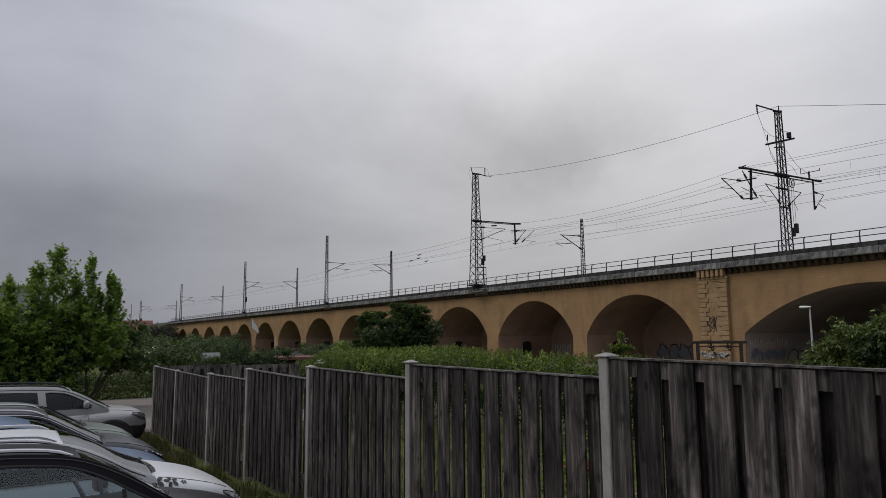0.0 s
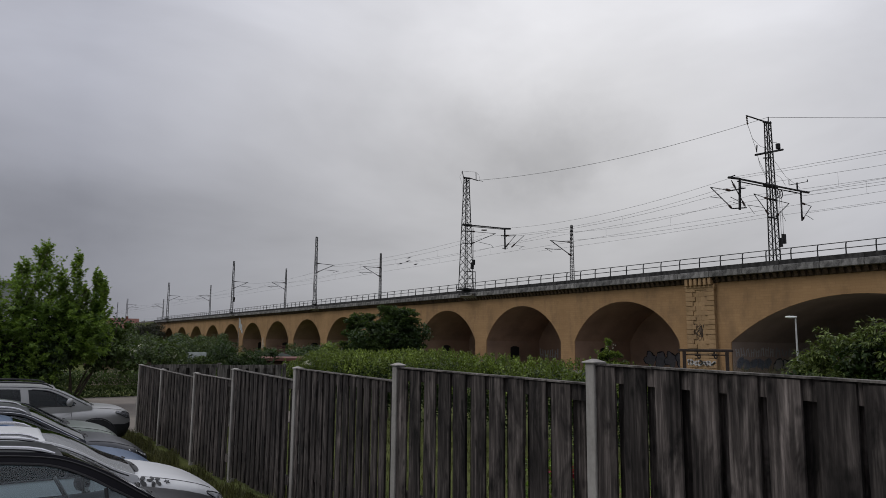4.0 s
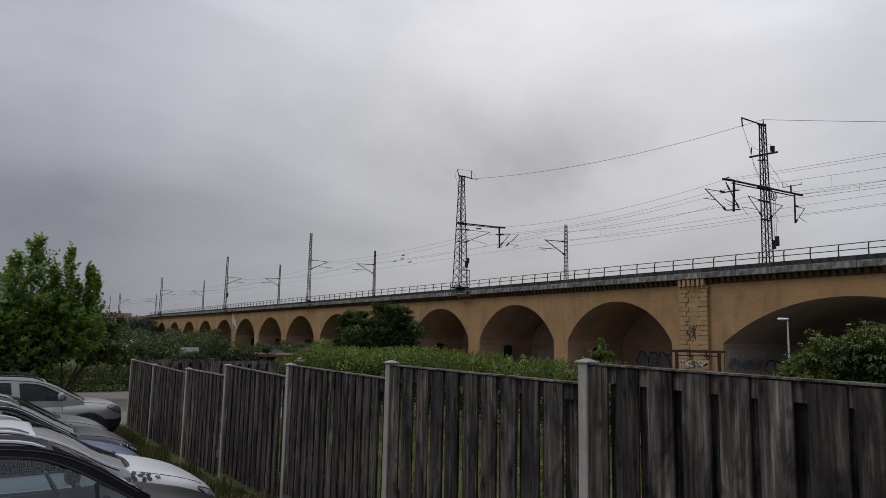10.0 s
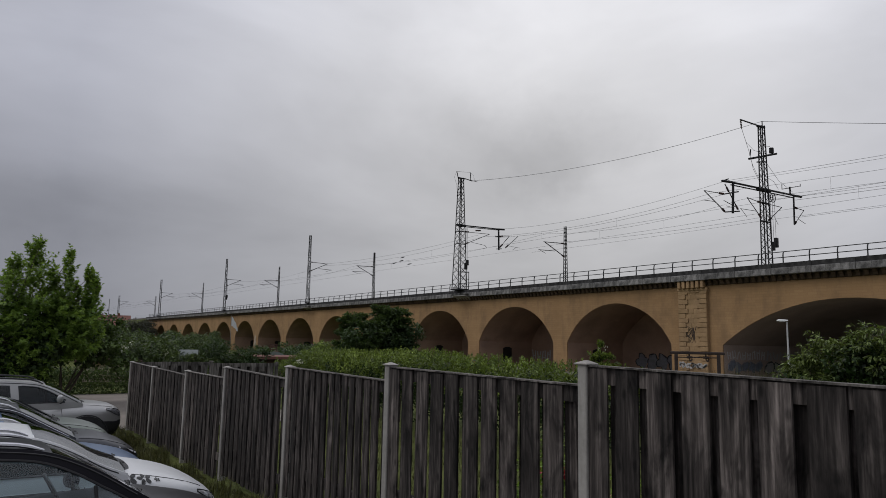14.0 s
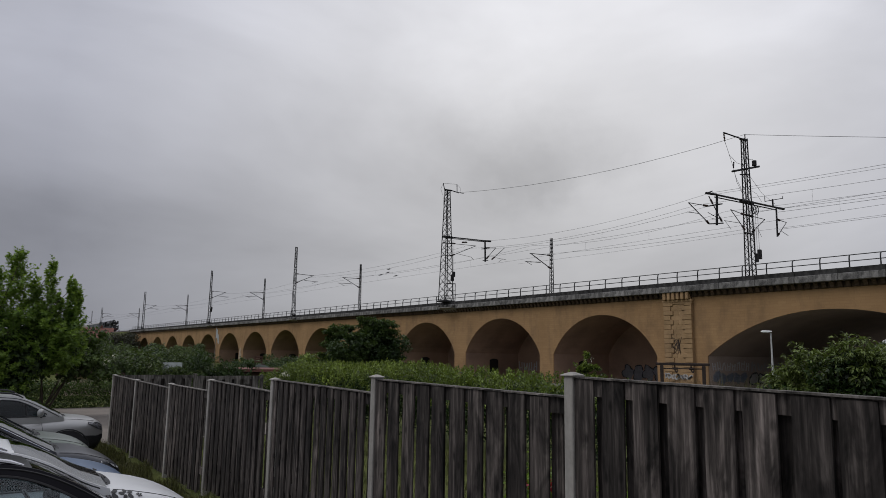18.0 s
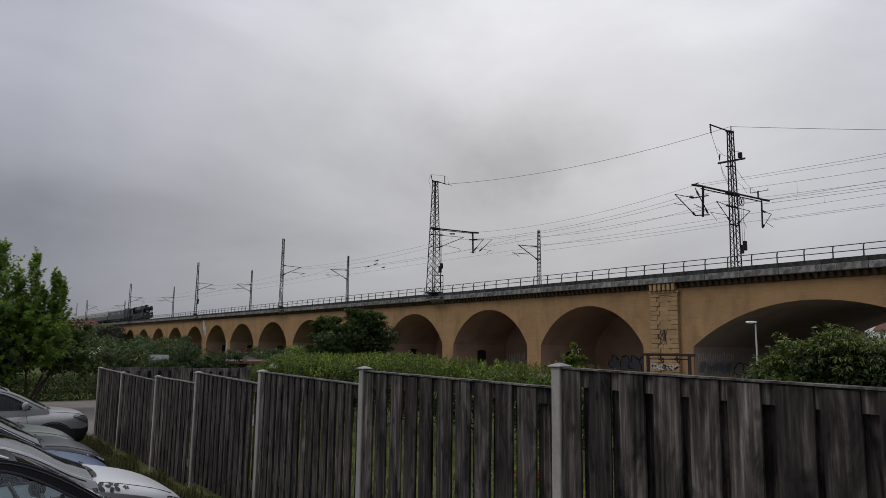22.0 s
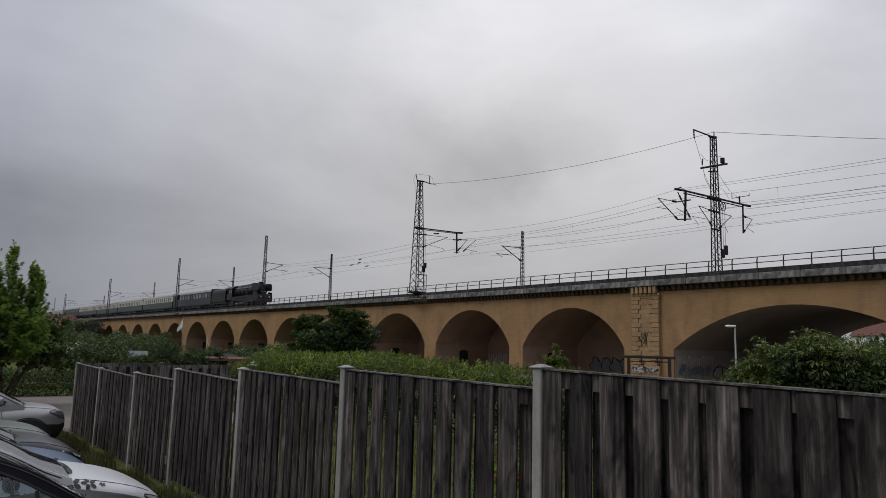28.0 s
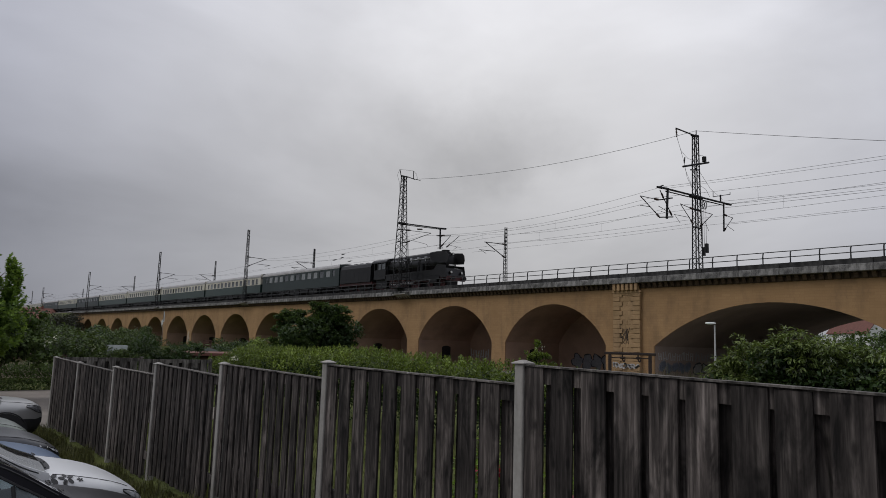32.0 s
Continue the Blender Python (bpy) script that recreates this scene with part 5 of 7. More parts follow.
# ---- parked cars ----
def paint(name, c, metal=0.5, rough=0.32, spec=0.3):
    return material(name, tuple(v * 0.92 for v in c), c, scale=1.2, rough=rough, bump=0.01, fine=90, metal=metal, coat=0.0, spec=spec,
                    stain=tuple(v * 0.8 + 0.004 for v in c), stain_amount=0.35, stain_scale=(1.2, 1.2, 1.2))


def pane_material(name, tint):
    """Thin car glass: tinted, seen through, with a faint mirror."""
    m = bpy.data.materials.new(name)
    m.use_nodes = True
    t = m.node_tree
    a, b, x = t.nodes.new("ShaderNodeBsdfTransparent"), t.nodes.new("ShaderNodeBsdfGlossy"), t.nodes.new("ShaderNodeMixShader")
    a.inputs["Color"].default_value = (*tint, 1)
    b.inputs["Roughness"].default_value = 0.03
    lw, pw, mr = t.nodes.new("ShaderNodeLayerWeight"), t.nodes.new("ShaderNodeMath"), t.nodes.new("ShaderNodeMapRange")
    lw.inputs["Blend"].default_value = 0.5
    pw.operation = "POWER"
    pw.inputs[1].default_value = 3.0
    mr.inputs["To Min"].default_value, mr.inputs["To Max"].default_value = 0.04, 0.95
    t.links.new(lw.outputs["Facing"], pw.inputs[0])
    t.links.new(pw.outputs[0], mr.inputs["Value"])
    t.links.new(mr.outputs[0], x.inputs[0])
    t.links.new(a.outputs[0], x.inputs[1])
    t.links.new(b.outputs[0], x.inputs[2])
    t.links.new(x.outputs[0], t.nodes["Material Output"].inputs["Surface"])
    return m


CAR_SILVER = paint("silver_paint", (0.42, 0.42, 0.41))
CAR_WHITE = paint("white_paint", (0.68, 0.69, 0.69), 0.0)
CAR_BLUE = paint("blue_paint", (0.12, 0.185, 0.30))
CAR_GREY = paint("dark_grey_paint", (0.065, 0.068, 0.075))
CAR_GREEN = paint("green_grey_paint", (0.19, 0.22, 0.19))
CAR_NIGHT = paint("anthracite_paint", (0.008, 0.0075, 0.0105), 0.0, 0.3, 0.12)
TRIM = material("black_trim", (0.012, 0.012, 0.013), (0.022, 0.022, 0.023), scale=8, rough=0.55, bump=0.1)
RUBBER = material("tyre_rubber", (0.015, 0.015, 0.015), (0.03, 0.03, 0.03), scale=10, rough=0.85, bump=0.2)
CHROME = material("roof_rail_metal", (0.55, 0.55, 0.56), (0.65, 0.65, 0.66), scale=5, rough=0.22, bump=0, metal=1.0)
CAR_GLASS = pane_material("car_glass", (0.93, 0.985, 0.995))
SEAT = material("seat_fabric", (0.02, 0.02, 0.022), (0.04, 0.04, 0.042), scale=12, rough=0.9, bump=0.2)
HEADLIGHT = material("headlight", (0.5, 0.52, 0.53), (0.75, 0.76, 0.77), scale=9, rough=0.08, bump=0, metal=0.4, coat=1.0)
SMOKED = material("smoked_headlight", (0.03, 0.031, 0.033), (0.25, 0.255, 0.26), scale=14, rough=0.1, bump=0, metal=0.3, coat=1.0)
STICKER = material("black_sticker", (0.012, 0.012, 0.012), (0.02, 0.02, 0.02), scale=5, rough=0.4, bump=0)
CAR_GLASS_DARK = pane_material("dark_car_glass", (0.42, 0.48, 0.50))



def curve_at(pts, d):
    """Smooth value at d along a list of (d, value)."""
    if d <= pts[0][0]:
        return pts[0][1]
    for k in range(len(pts) - 1):
        (d0, v0), (d1, v1) = pts[k], pts[k + 1]
        if d <= d1:
            m0 = (v1 - pts[k - 1][1]) / (d1 - pts[k - 1][0]) if k else (v1 - v0) / (d1 - d0)
            m1 = (pts[k + 2][1] - v0) / (pts[k + 2][0] - d0) if k + 2 < len(pts) else (v1 - v0) / (d1 - d0)
            u, L = (d - d0) / (d1 - d0), d1 - d0
            return v0 * (2 * u ** 3 - 3 * u * u + 1) + m0 * L * (u ** 3 - 2 * u * u + u) + v1 * (3 * u * u - 2 * u ** 3) + m1 * L * (u ** 3 - u * u)
    return pts[-1][1]


def skin(bm, grid, inward):
    """A closed shell over a grid of points, its inner face moved by inward."""
    inward = Vector(inward)
    outer = [[bm.verts.new(p) for p in row] for row in grid]
    inner = [[bm.verts.new(Vector(p) + inward) for p in row] for row in grid]
    n, m = len(grid), len(grid[0])
    for i in range(n - 1):
        for j in range(m - 1):
            bm.faces.new((outer[i][j], outer[i][j + 1], outer[i + 1][j + 1], outer[i + 1][j]))
            bm.faces.new((inner[i][j], inner[i + 1][j], inner[i + 1][j + 1], inner[i][j + 1]))
    loop = [(i, 0) for i in range(n)] + [(n - 1, j) for j in range(1, m)] + [(i, m - 1) for i in range(n - 2, -1, -1)] + [(0, j) for j in range(m - 2, 0, -1)]
    for (a, b), (c, e) in zip(loop, loop[1:] + loop[:1]):
        bm.faces.new((outer[a][b], outer[c][e], inner[c][e], inner[a][b]))
    bmesh.ops.recalc_face_normals(bm, faces=bm.faces)


def build_car(label, x, nose, mat, hood, roof, roll=0.0, bulge=0.06, crown_h=0.04, rail_lift=0.062, belt=0.95, screen=1.75, length=4.4, half=0.87, rails=None, pillars=(2.62, 2.74), rake=0.0,
              suv=False, decals=False, yaw=0.0, glass=None, trim=None, win_gap=0.055, lamp=(14, 46, 0.05, 0.5), pillar_mat=None, wheel_front=0.86, mirror_at=0.42, mirror_mat=None):
    """Faces +y, d metres behind the nose. hood: (d, z) of the bonnet's middle; roof: (d, z) of the roof's edge from cowl to tail."""
    car = thing("car", label, "car", (x, nose, 0.012), "parked cars", rz=yaw)
    car.rotation_euler.y = math.radians(roll)
    gz = 0.32 if suv else 0.24
    glass = glass or CAR_GLASS
    trim = trim or TRIM
    cowl, tail = roof[0][0], roof[-1][0]
    top = hood + [(cowl + 0.3, hood[-1][1] - 0.02), (length - 0.7, belt - 0.03), (length - 0.2, belt - 0.03), (length, belt - 0.2)]

    def body_at(d, deg, off=0.0):
        """A point of the lower body: deg from -90 under the sill to 90 at the middle of the top."""
        k = max(0.0, 1 - d / 0.62)
        e = max(0.0, 1 - (length - d) / 0.5)
        w = half * (1 - 0.36 * k ** 2.4 - 0.2 * e ** 2.2) + off
        zh, zl = curve_at(top, d) + off, gz + 0.20 * max(0.0, 1 - d / 0.16) ** 2 - off
        zc, h = (zh + zl) / 2, (zh - zl) / 2
        a = math.radians(deg)
        c, sn = math.cos(a), math.sin(a)
        return Vector((w * max(c, 0.0) ** 0.42, -d, zc + h * math.copysign(abs(sn) ** 0.42, sn)))

    ds = [0.0, 0.015, 0.05, 0.1, 0.18, 0.28, 0.4, 0.55, 0.75, 0.95, 1.2, 1.5, 2.0, 2.6, 3.2, length - 0.7, length - 0.4, length - 0.2, length - 0.06, length]
    degs = (-88, -60, -35, -15, -5, 5, 12, 20, 28, 36, 44, 52, 62, 72, 82, 90)
    rings = []
    for d in ds:
        half_ring = [body_at(d, g) for g in degs]
        rings.append([tuple(p) for p in half_ring] + [(-p.x, p.y, p.z) for p in reversed(half_ring[:-1])])
    bm = B()
    loft(bm, rings)
    part("body", bm, mat, car, smooth=True)

    edge_top = max(z for d, z in roof)
    wb, wr = half * 0.925, half * (0.80 if suv else 0.735)

    def wall_x(d, z):
        """Half width of the cabin's side at height z."""
        u = (z - belt) / (edge_top - belt)
        e = max(0.0, (d - 2.9) / 2.0)
        k = max(0.0, (1.9 - d) / 1.6)
        return (wb + (wr - wb) * u + 0.035 * u * (1 - u) * 2) * (1 - 0.10 * e * e) - 0.05 * k * k

    def edge(d):
        return curve_at(roof, d)

    def band(name, m, s, d0, d1, lo, hi, n, thick=0.03, proud=0.0, label=""):
        g = []
        for i in range(n + 1):
            d = d0 + (d1 - d0) * i / n
            row = []
            for j in range(4):
                z = lo(d) + (max(hi(d), lo(d) + 0.001) - lo(d)) * j / 3
                dd = d + rake * (z - belt) * (1 if name in ("side_window", "rear_side_window", "door_pillar") and 0 < i < n or name == "door_pillar" or (name == "side_window" and i == n) or (name == "rear_side_window" and i == 0) else 0)
                row.append((s * (wall_x(dd, z) + proud), -dd, z))
            g.append(row)
        b = B()
        skin(b, g, (-s * thick, 0, 0))
        return part(name, b, m, car, label, smooth=True)

    def over(name, m, d0, d1, bulge, n, thick=0.02, proud=0.0, inset=0.0):
        g = []
        for i in range(n + 1):
            d = d0 + (d1 - d0) * i / n
            z = edge(d)
            w = wall_x(d, z) - inset
            g.append([(w * u, -d, z + proud + bulge * (1 - abs(u) ** 2.3)) for u in (-1, -0.93, -0.8, -0.6, -0.3, 0, 0.3, 0.6, 0.8, 0.93, 1)])
        b = B()
        skin(b, g, (0, 0, -thick))
        return part(name, b, m, car, smooth=True)

    back_glass = tail - 0.55
    over("roof", mat, screen, back_glass, crown_h, 16)
    over("windscreen", glass, cowl + 0.02, screen + 0.01, bulge, 8, 0.006, -0.004, 0.03)
    over("rear_window", glass, back_glass, tail - 0.03, 0.05, 6, 0.006, -0.004, 0.03)
    low = lambda d: belt + 0.015
    head = lambda d: edge(d) - win_gap - 0.03 * max(0.0, 1 - abs(d - (cowl + screen) / 2) / 0.5)
    # the window's front corner lies where its head meets the belt
    d_win = cowl
    while head(d_win) < low(d_win) + 0.03:
        d_win += 0.02
    d_end = tail
    while head(d_end) < low(d_end) + 0.05:
        d_end -= 0.02
    d_end -= 0.12
    p0, p1 = pillars
    for s in (-1, 1):
        band("roof_frame", mat, s, cowl, tail, lambda d: max(head(d), belt - 0.08) if d_win < d < d_end else belt - 0.12, edge, 46, 0.045)
        band("side_window", glass, s, d_win, p0, low, lambda d: head(d) + 0.006, 22, 0.005, -0.014)
        band("door_pillar", pillar_mat or TRIM, s, p0, p1, low, lambda d: head(d) + 0.006, 2, 0.035, -0.004)
        band("rear_side_window", glass, s, p1, d_end, low, lambda d: head(d) + 0.006, 14, 0.005, -0.014)
        band("window_sill", mat, s, cowl, tail, lambda d: belt - 0.2, lambda d: min(low(d), edge(d) - 0.02), 30, 0.04, 0.004)
        dq = d_win + 0.36
        b = B()
        sweep(b, [(s * (wall_x(dq, belt) - 0.004), -dq, belt), (s * (wall_x(dq + 0.03, head(dq)) - 0.004), -dq - 0.03, head(dq))], 0.016, 6)
        part("quarter_bar", b, TRIM, car)
        # seal round the glass, moulding along its foot and head
        n = 26
        ln = [d_win + (p0 - 0.02 - d_win) * i / n for i in range(n + 1)]
        b = B()
        sweep(b, [(s * (wall_x(d, head(d)) + 0.004), -d, head(d)) for d in ln], 0.011, 6)
        part("window_seal", b, TRIM, car, smooth=True)
        b = B()
        sweep(b, [(s * (wall_x(d, edge(d) - 0.028) + 0.003), -d, edge(d) - 0.028) for d in [cowl + 0.1 + (tail - cowl - 0.5) * i / 30 for i in range(31)]], 0.007, 5)
        part("roof_seam", b, trim, car, smooth=True)
        b = B()
        sweep(b, [(s * (wall_x(d, belt) + 0.008), -d, belt + 0.012) for d in (d_win + 0.02, (d_win + p0) / 2, p0, (p0 + d_end) / 2, d_end)], 0.011, 6)
        part("window_moulding", b, trim, car, smooth=True)
        # mirror
        dm = d_win + mirror_at
        b = B()
        rr = [[(s * (half + 0.015 + 0.20 * f), -dm + 0.10 - 0.07 * f + c * 0.055 * k, belt + 0.10 + e * 0.082 * k) for c, e in [(math.cos(q), math.sin(q)) for q in [i * math.pi / 6 for i in range(12)]]]
              for f, k in ((0, 0.4), (0.12, 0.75), (0.3, 1), (0.75, 1), (0.93, 0.8), (1, 0.5))]
        loft(b, rr)
        mir = part("mirror", b, mirror_mat or mat, car, smooth=True)
        b = B()
        sweep(b, [(s * (half - 0.08), -dm + 0.10, belt + 0.01), (s * (half + 0.05), -dm + 0.09, belt + 0.05)], 0.03, 8)
        part("mirror_arm", b, TRIM, mir)
        for dw in (wheel_front, length - 0.8):
            rw = 0.345 if suv else 0.31
            b = B()
            tube(b, (s * (half - 0.24), -dw, rw + 0.03), (s * (half + 0.004), -dw, rw + 0.03), rw + 0.065, n=30)
            part("wheel_arch", b, TRIM, car)
            b = B()
            tube(b, (s * (half - 0.2), -dw, rw), (s * (half + 0.010), -dw, rw), rw, n=30)
            wh = part("wheel", b, RUBBER, car)
            b = B()
            tube(b, (s * (half - 0.02), -dw, rw), (s * (half + 0.014), -dw, rw), rw * 0.64, n=20)
            for i in range(5):
                a = i * 2 * math.pi / 5
                tube(b, (s * (half + 0.015), -dw, rw), (s * (half + 0.017), -dw + rw * 0.6 * math.cos(a), rw + rw * 0.6 * math.sin(a)), 0.03, n=4)
            part("rim", b, GALV, wh)
            b = B()
            sweep(b, [(s * (half + 0.002), -dw + (rw + 0.085) * math.cos(a), rw + 0.03 + (rw + 0.085) * math.sin(a)) for a in [math.radians(-10 + 200 * i / 16) for i in range(17)]], 0.012, 6)
            part("wheel_lip", b, TRIM if suv else mat, car, smooth=True)
        # headlamp: a clear shell let into the wing, with a bright bowl
        a0, a1, h0, h1 = lamp
        b = B()
        g = []
        for i in range(9):
            f = i / 8
            d = h0 + (h1 - h0) * f
            lo_a, hi_a = a0 + (a1 - a0) * 0.55 * f ** 1.5, a1 - (a1 - a0) * 0.22 * f ** 2
            g.append([(lambda p: (s * p.x, p.y, p.z))(body_at(d, lo_a + (hi_a - lo_a) * j / 5, 0.006)) for j in range(6)])
        skin(b, g, (-s * 0.012, -0.012, 0))
        h = part("headlamp", b, SMOKED if suv else HEADLIGHT, car, "smoked glass headlamp" if suv else "clear glass headlamp", smooth=True)
        b = B()
        c = body_at(h0 + (h1 - h0) * 0.34, a0 + (a1 - a0) * 0.5, 0.007)
        c2 = body_at(h0 + (h1 - h0) * 0.30, a0 + (a1 - a0) * 0.5, 0.014)
        tube(b, (s * c.x, c.y, c.z), (s * c2.x, c2.y, c2.z), 0.045, 0.03, n=14)
        part("lamp_bowl", b, CHROME, h, smooth=True)
        b = B()
        rim = [g[0][j] for j in range(6)] + [g[i][5] for i in range(1, 9)] + [g[8][j] for j in range(4, -1, -1)] + [g[i][0] for i in range(7, -1, -1)]
        sweep(b, rim, 0.007, 5)
        part("lamp_rim", b, TRIM, h, smooth=True)
        for dd in (d_win + 1.05, p1 + 0.85):
            b = B()
            sweep(b, [(s * (half + 0.002), -dd, belt - 0.16), (s * (half + 0.022), -dd - 0.04, belt - 0.155), (s * (half + 0.022), -dd - 0.14, belt - 0.155), (s * (half + 0.002), -dd - 0.18, belt - 0.16)], 0.013, 6)
            part("door_handle", b, mat, car)
        for dd in (d_win + 0.05, (p0 + p1) / 2, p1 + 1.05):
            b = B()
            sweep(b, [(lambda p: (s * p.x, p.y, p.z))(body_at(dd + 0.03 * math.sin(g_ / 20), g_, 0.001)) for g_ in (50, 40, 30, 20, 10, 0, -20, -40)], 0.005, 4)
            part("door_seam", b, TRIM, car)
        b = B()
        sweep(b, [(lambda p: (s * p.x, p.y, p.z))(body_at(d, 53 - 6 * max(0, 0.5 - d), 0.001)) for d in (0.2, 0.3, 0.45, 0.6, 0.8, cowl - 0.05)], 0.005, 4)
        part("bonnet_seam", b, TRIM, car)
        if rails:
            pts = []
            r0, r1 = screen + 0.06, back_glass - 0.05
            for i in range(19):
                d = r0 + (r1 - r0) * i / 18
                lift_ = rail_lift * min(1.0, (i + 0.2) / 2.0, (18.2 - i) / 2.0) ** 0.6
                pts.append((s * (wall_x(d, edge(d)) - 0.05), -d, edge(d) + lift_))
            b = B()
            sweep(b, pts, [0.010] + [0.019] * (len(pts) - 2) + [0.010], 8)
            part("roof_rail", b, CHROME if rails == "chrome" else TRIM, car, smooth=True)
        if suv:
            b = B()
            skin(b, [[(lambda p: (s * p.x, p.y, p.z))(body_at(d, g_, 0.012)) for g_ in (-80, -50, -20, -8, 0)] for d in (0.0, 0.03, 0.08, 0.15, 0.25, 0.36, 0.44)], (-s * 0.03, -0.01, 0))
            part("bumper_cladding", b, TRIM, car, "black plastic bumper corner", smooth=True)
            b = B()
            skin(b, [[(lambda p: (s * p.x, p.y, p.z))(body_at(d, g_, 0.009)) for g_ in (-80, -60, -40, -24)] for d in (1.3, 1.8, 2.4, length - 1.3)], (-s * 0.03, 0, 0))
            part("sill_cladding", b, TRIM, car, smooth=True)
    # wipers on a black cowl
    zc = curve_at(top, cowl - 0.03)
    b = B()
    skin(b, [[(half * 0.76 * u, -d - 0.05 * u * u, curve_at(top, d) + 0.006 - 0.035 * abs(u) ** 3) for u in (-1, -0.7, -0.35, 0, 0.35, 0.7, 1)] for d in (cowl - 0.10, cowl - 0.04, cowl + 0.03)], (0, 0, -0.02))
    part("cowl_panel", b, TRIM, car)
    for a, c in ((-0.62, 0.0), (0.06, 0.66)):
        b = B()
        path_tube(b, [(half * (a + 0.06), -cowl + 0.07, zc + 0.008), (half * a, -cowl + 0.04, zc + 0.02), (half * (a + c) / 2, -cowl + 0.02, zc + 0.026), (half * c, -cowl, zc + 0.02)], 0.008, 5)
        part("wiper", b, TRIM, car)
    # cabin: trim board, seats, steering wheel, mirror
    b = B()
    box(b, -half * 0.84, half * 0.84, -tail + 0.3, -d_win - 0.22, belt - 0.05, belt + 0.02, 0.02)
    part("cabin_trim", b, SEAT, car)
    for sx in (-0.36, 0.36):
        for d in (p1 + 0.05, p1 + 0.95):
            b = B()
            box(b, sx - 0.23, sx + 0.23, -d - 0.09, -d + 0.05, belt + 0.03, belt + 0.16, 0.05)
            box(b, sx - 0.13, sx + 0.13, -d - 0.10, -d + 0.02, belt + 0.19, min(belt + 0.37, edge_top - 0.12), 0.05)
            part("seat", b, SEAT, car)
    b = B()
    sweep(b, [(-0.36 + 0.18 * math.cos(a), -cowl - 0.62 - 0.09 * math.sin(a), belt + 0.09 + 0.16 * math.sin(a)) for a in [i * 2 * math.pi / 20 for i in range(21)]], 0.016, 6)
    part("steering_wheel", b, TRIM, car, smooth=True)
    b = B()
    box(b, -0.12, 0.12, -screen - 0.06, -screen - 0.03, edge_top - 0.17, edge_top - 0.10, 0.015)
    part("inner_mirror", b, TRIM, car)
    # grille and lower opening
    b = B()
    g = [[(half * 0.42 * u, 0.004 - 0.02 * u * u, curve_at(top, 0.02) - 0.05 - 0.10 * v) for u in (-1, -0.5, 0, 0.5, 1)] for v in (0, 0.5, 1)]
    skin(b, g, (0, -0.02, 0))
    part("grille", b, TRIM, car)
    if decals:
        for cx, d, r in decals:
            b = B()
            for i in range(5):
                a = i * 2 * math.pi / 5 + 0.3
                px, py = cx + r * 0.60 * math.cos(a), d + r * 0.60 * math.sin(a)
                ringp = [(px + r * 0.40 * math.cos(q) * math.cos(a) - r * 0.26 * math.sin(q) * math.sin(a), py + r * 0.40 * math.cos(q) * math.sin(a) + r * 0.26 * math.sin(q) * math.cos(a)) for q in [k * math.pi / 5 for k in range(10)]]

                def on_hood(u, v, o):
                    w = body_at(v, 0).x
                    c = min(1.0, u / w) ** (1 / 0.42)
                    return body_at(v, math.degrees(math.acos(c)), o)
                lo = [b.verts.new(on_hood(u, v, 0.004)) for u, v in ringp]
                hi = [b.verts.new(on_hood(u, v, 0.007)) for u, v in ringp]
                b.faces.new(lo)
                b.faces.new(hi[::-1])
                for k in range(10):
                    b.faces.new((lo[k], lo[(k + 1) % 10], hi[(k + 1) % 10], hi[k]))
            part("flower_sticker", b, STICKER, car, "black flower sticker")
    return car


build_car("anthracite compact van with bright roof rails", -7.25, 2.55, CAR_NIGHT, [(0, 0.62), (0.1, 0.74), (0.4, 0.88), (0.8, 0.98), (1.1, 1.03)],
          [(1.1, 1.06), (1.25, 1.155), (1.45, 1.285), (1.66, 1.40), (1.88, 1.485), (2.11, 1.525), (2.44, 1.55), (3.2, 1.555), (3.8, 1.51), (4.1, 1.38), (4.3, 1.08)],
          roll=-3.0, bulge=0.012, crown_h=0.03, rail_lift=0.03, belt=0.94, screen=1.86, rails="chrome", pillars=(2.95, 3.05), win_gap=0.085)
build_car("white estate car with black flower stickers on its bonnet", -9.4, 2.72, CAR_WHITE, [(0, 0.55), (0.03, 0.60), (0.12, 0.68), (0.37, 0.80), (0.73, 0.90), (1.08, 0.96)],
          [(1.06, 0.95), (1.3, 1.05), (1.6, 1.22), (1.84, 1.33), (2.06, 1.39), (2.3, 1.42), (2.6, 1.43), (3.2, 1.425), (3.8, 1.38), (4.1, 1.24), (4.3, 0.98)],
          belt=0.99, screen=2.0, rails="chrome", rail_lift=0.045, glass=CAR_GLASS_DARK, lamp=(6, 34, 0.04, 0.27), decals=((0.76, 1.24, 0.14), (0.785, 1.05, 0.095), (0.775, 0.88, 0.085), (0.77, 0.74, 0.035)), pillars=(2.9, 3.0), mirror_mat=TRIM, mirror_at=0.2)
build_car("mid-blue hatchback parked nose to the fence", -11.4, 2.42, CAR_BLUE, [(0, 0.54), (0.03, 0.60), (0.12, 0.68), (0.3, 0.765), (0.64, 0.85), (0.97, 0.90)],
          [(0.97, 0.90), (1.2, 1.02), (1.6, 1.21), (1.83, 1.31), (2.09, 1.39), (2.27, 1.42), (2.8, 1.44), (3.3, 1.40), (3.7, 1.25), (3.9, 1.0)],
          belt=0.93, screen=1.9, length=4.05, glass=CAR_GLASS_DARK, pillars=(2.6, 2.7), lamp=(22, 58, 0.06, 0.62))
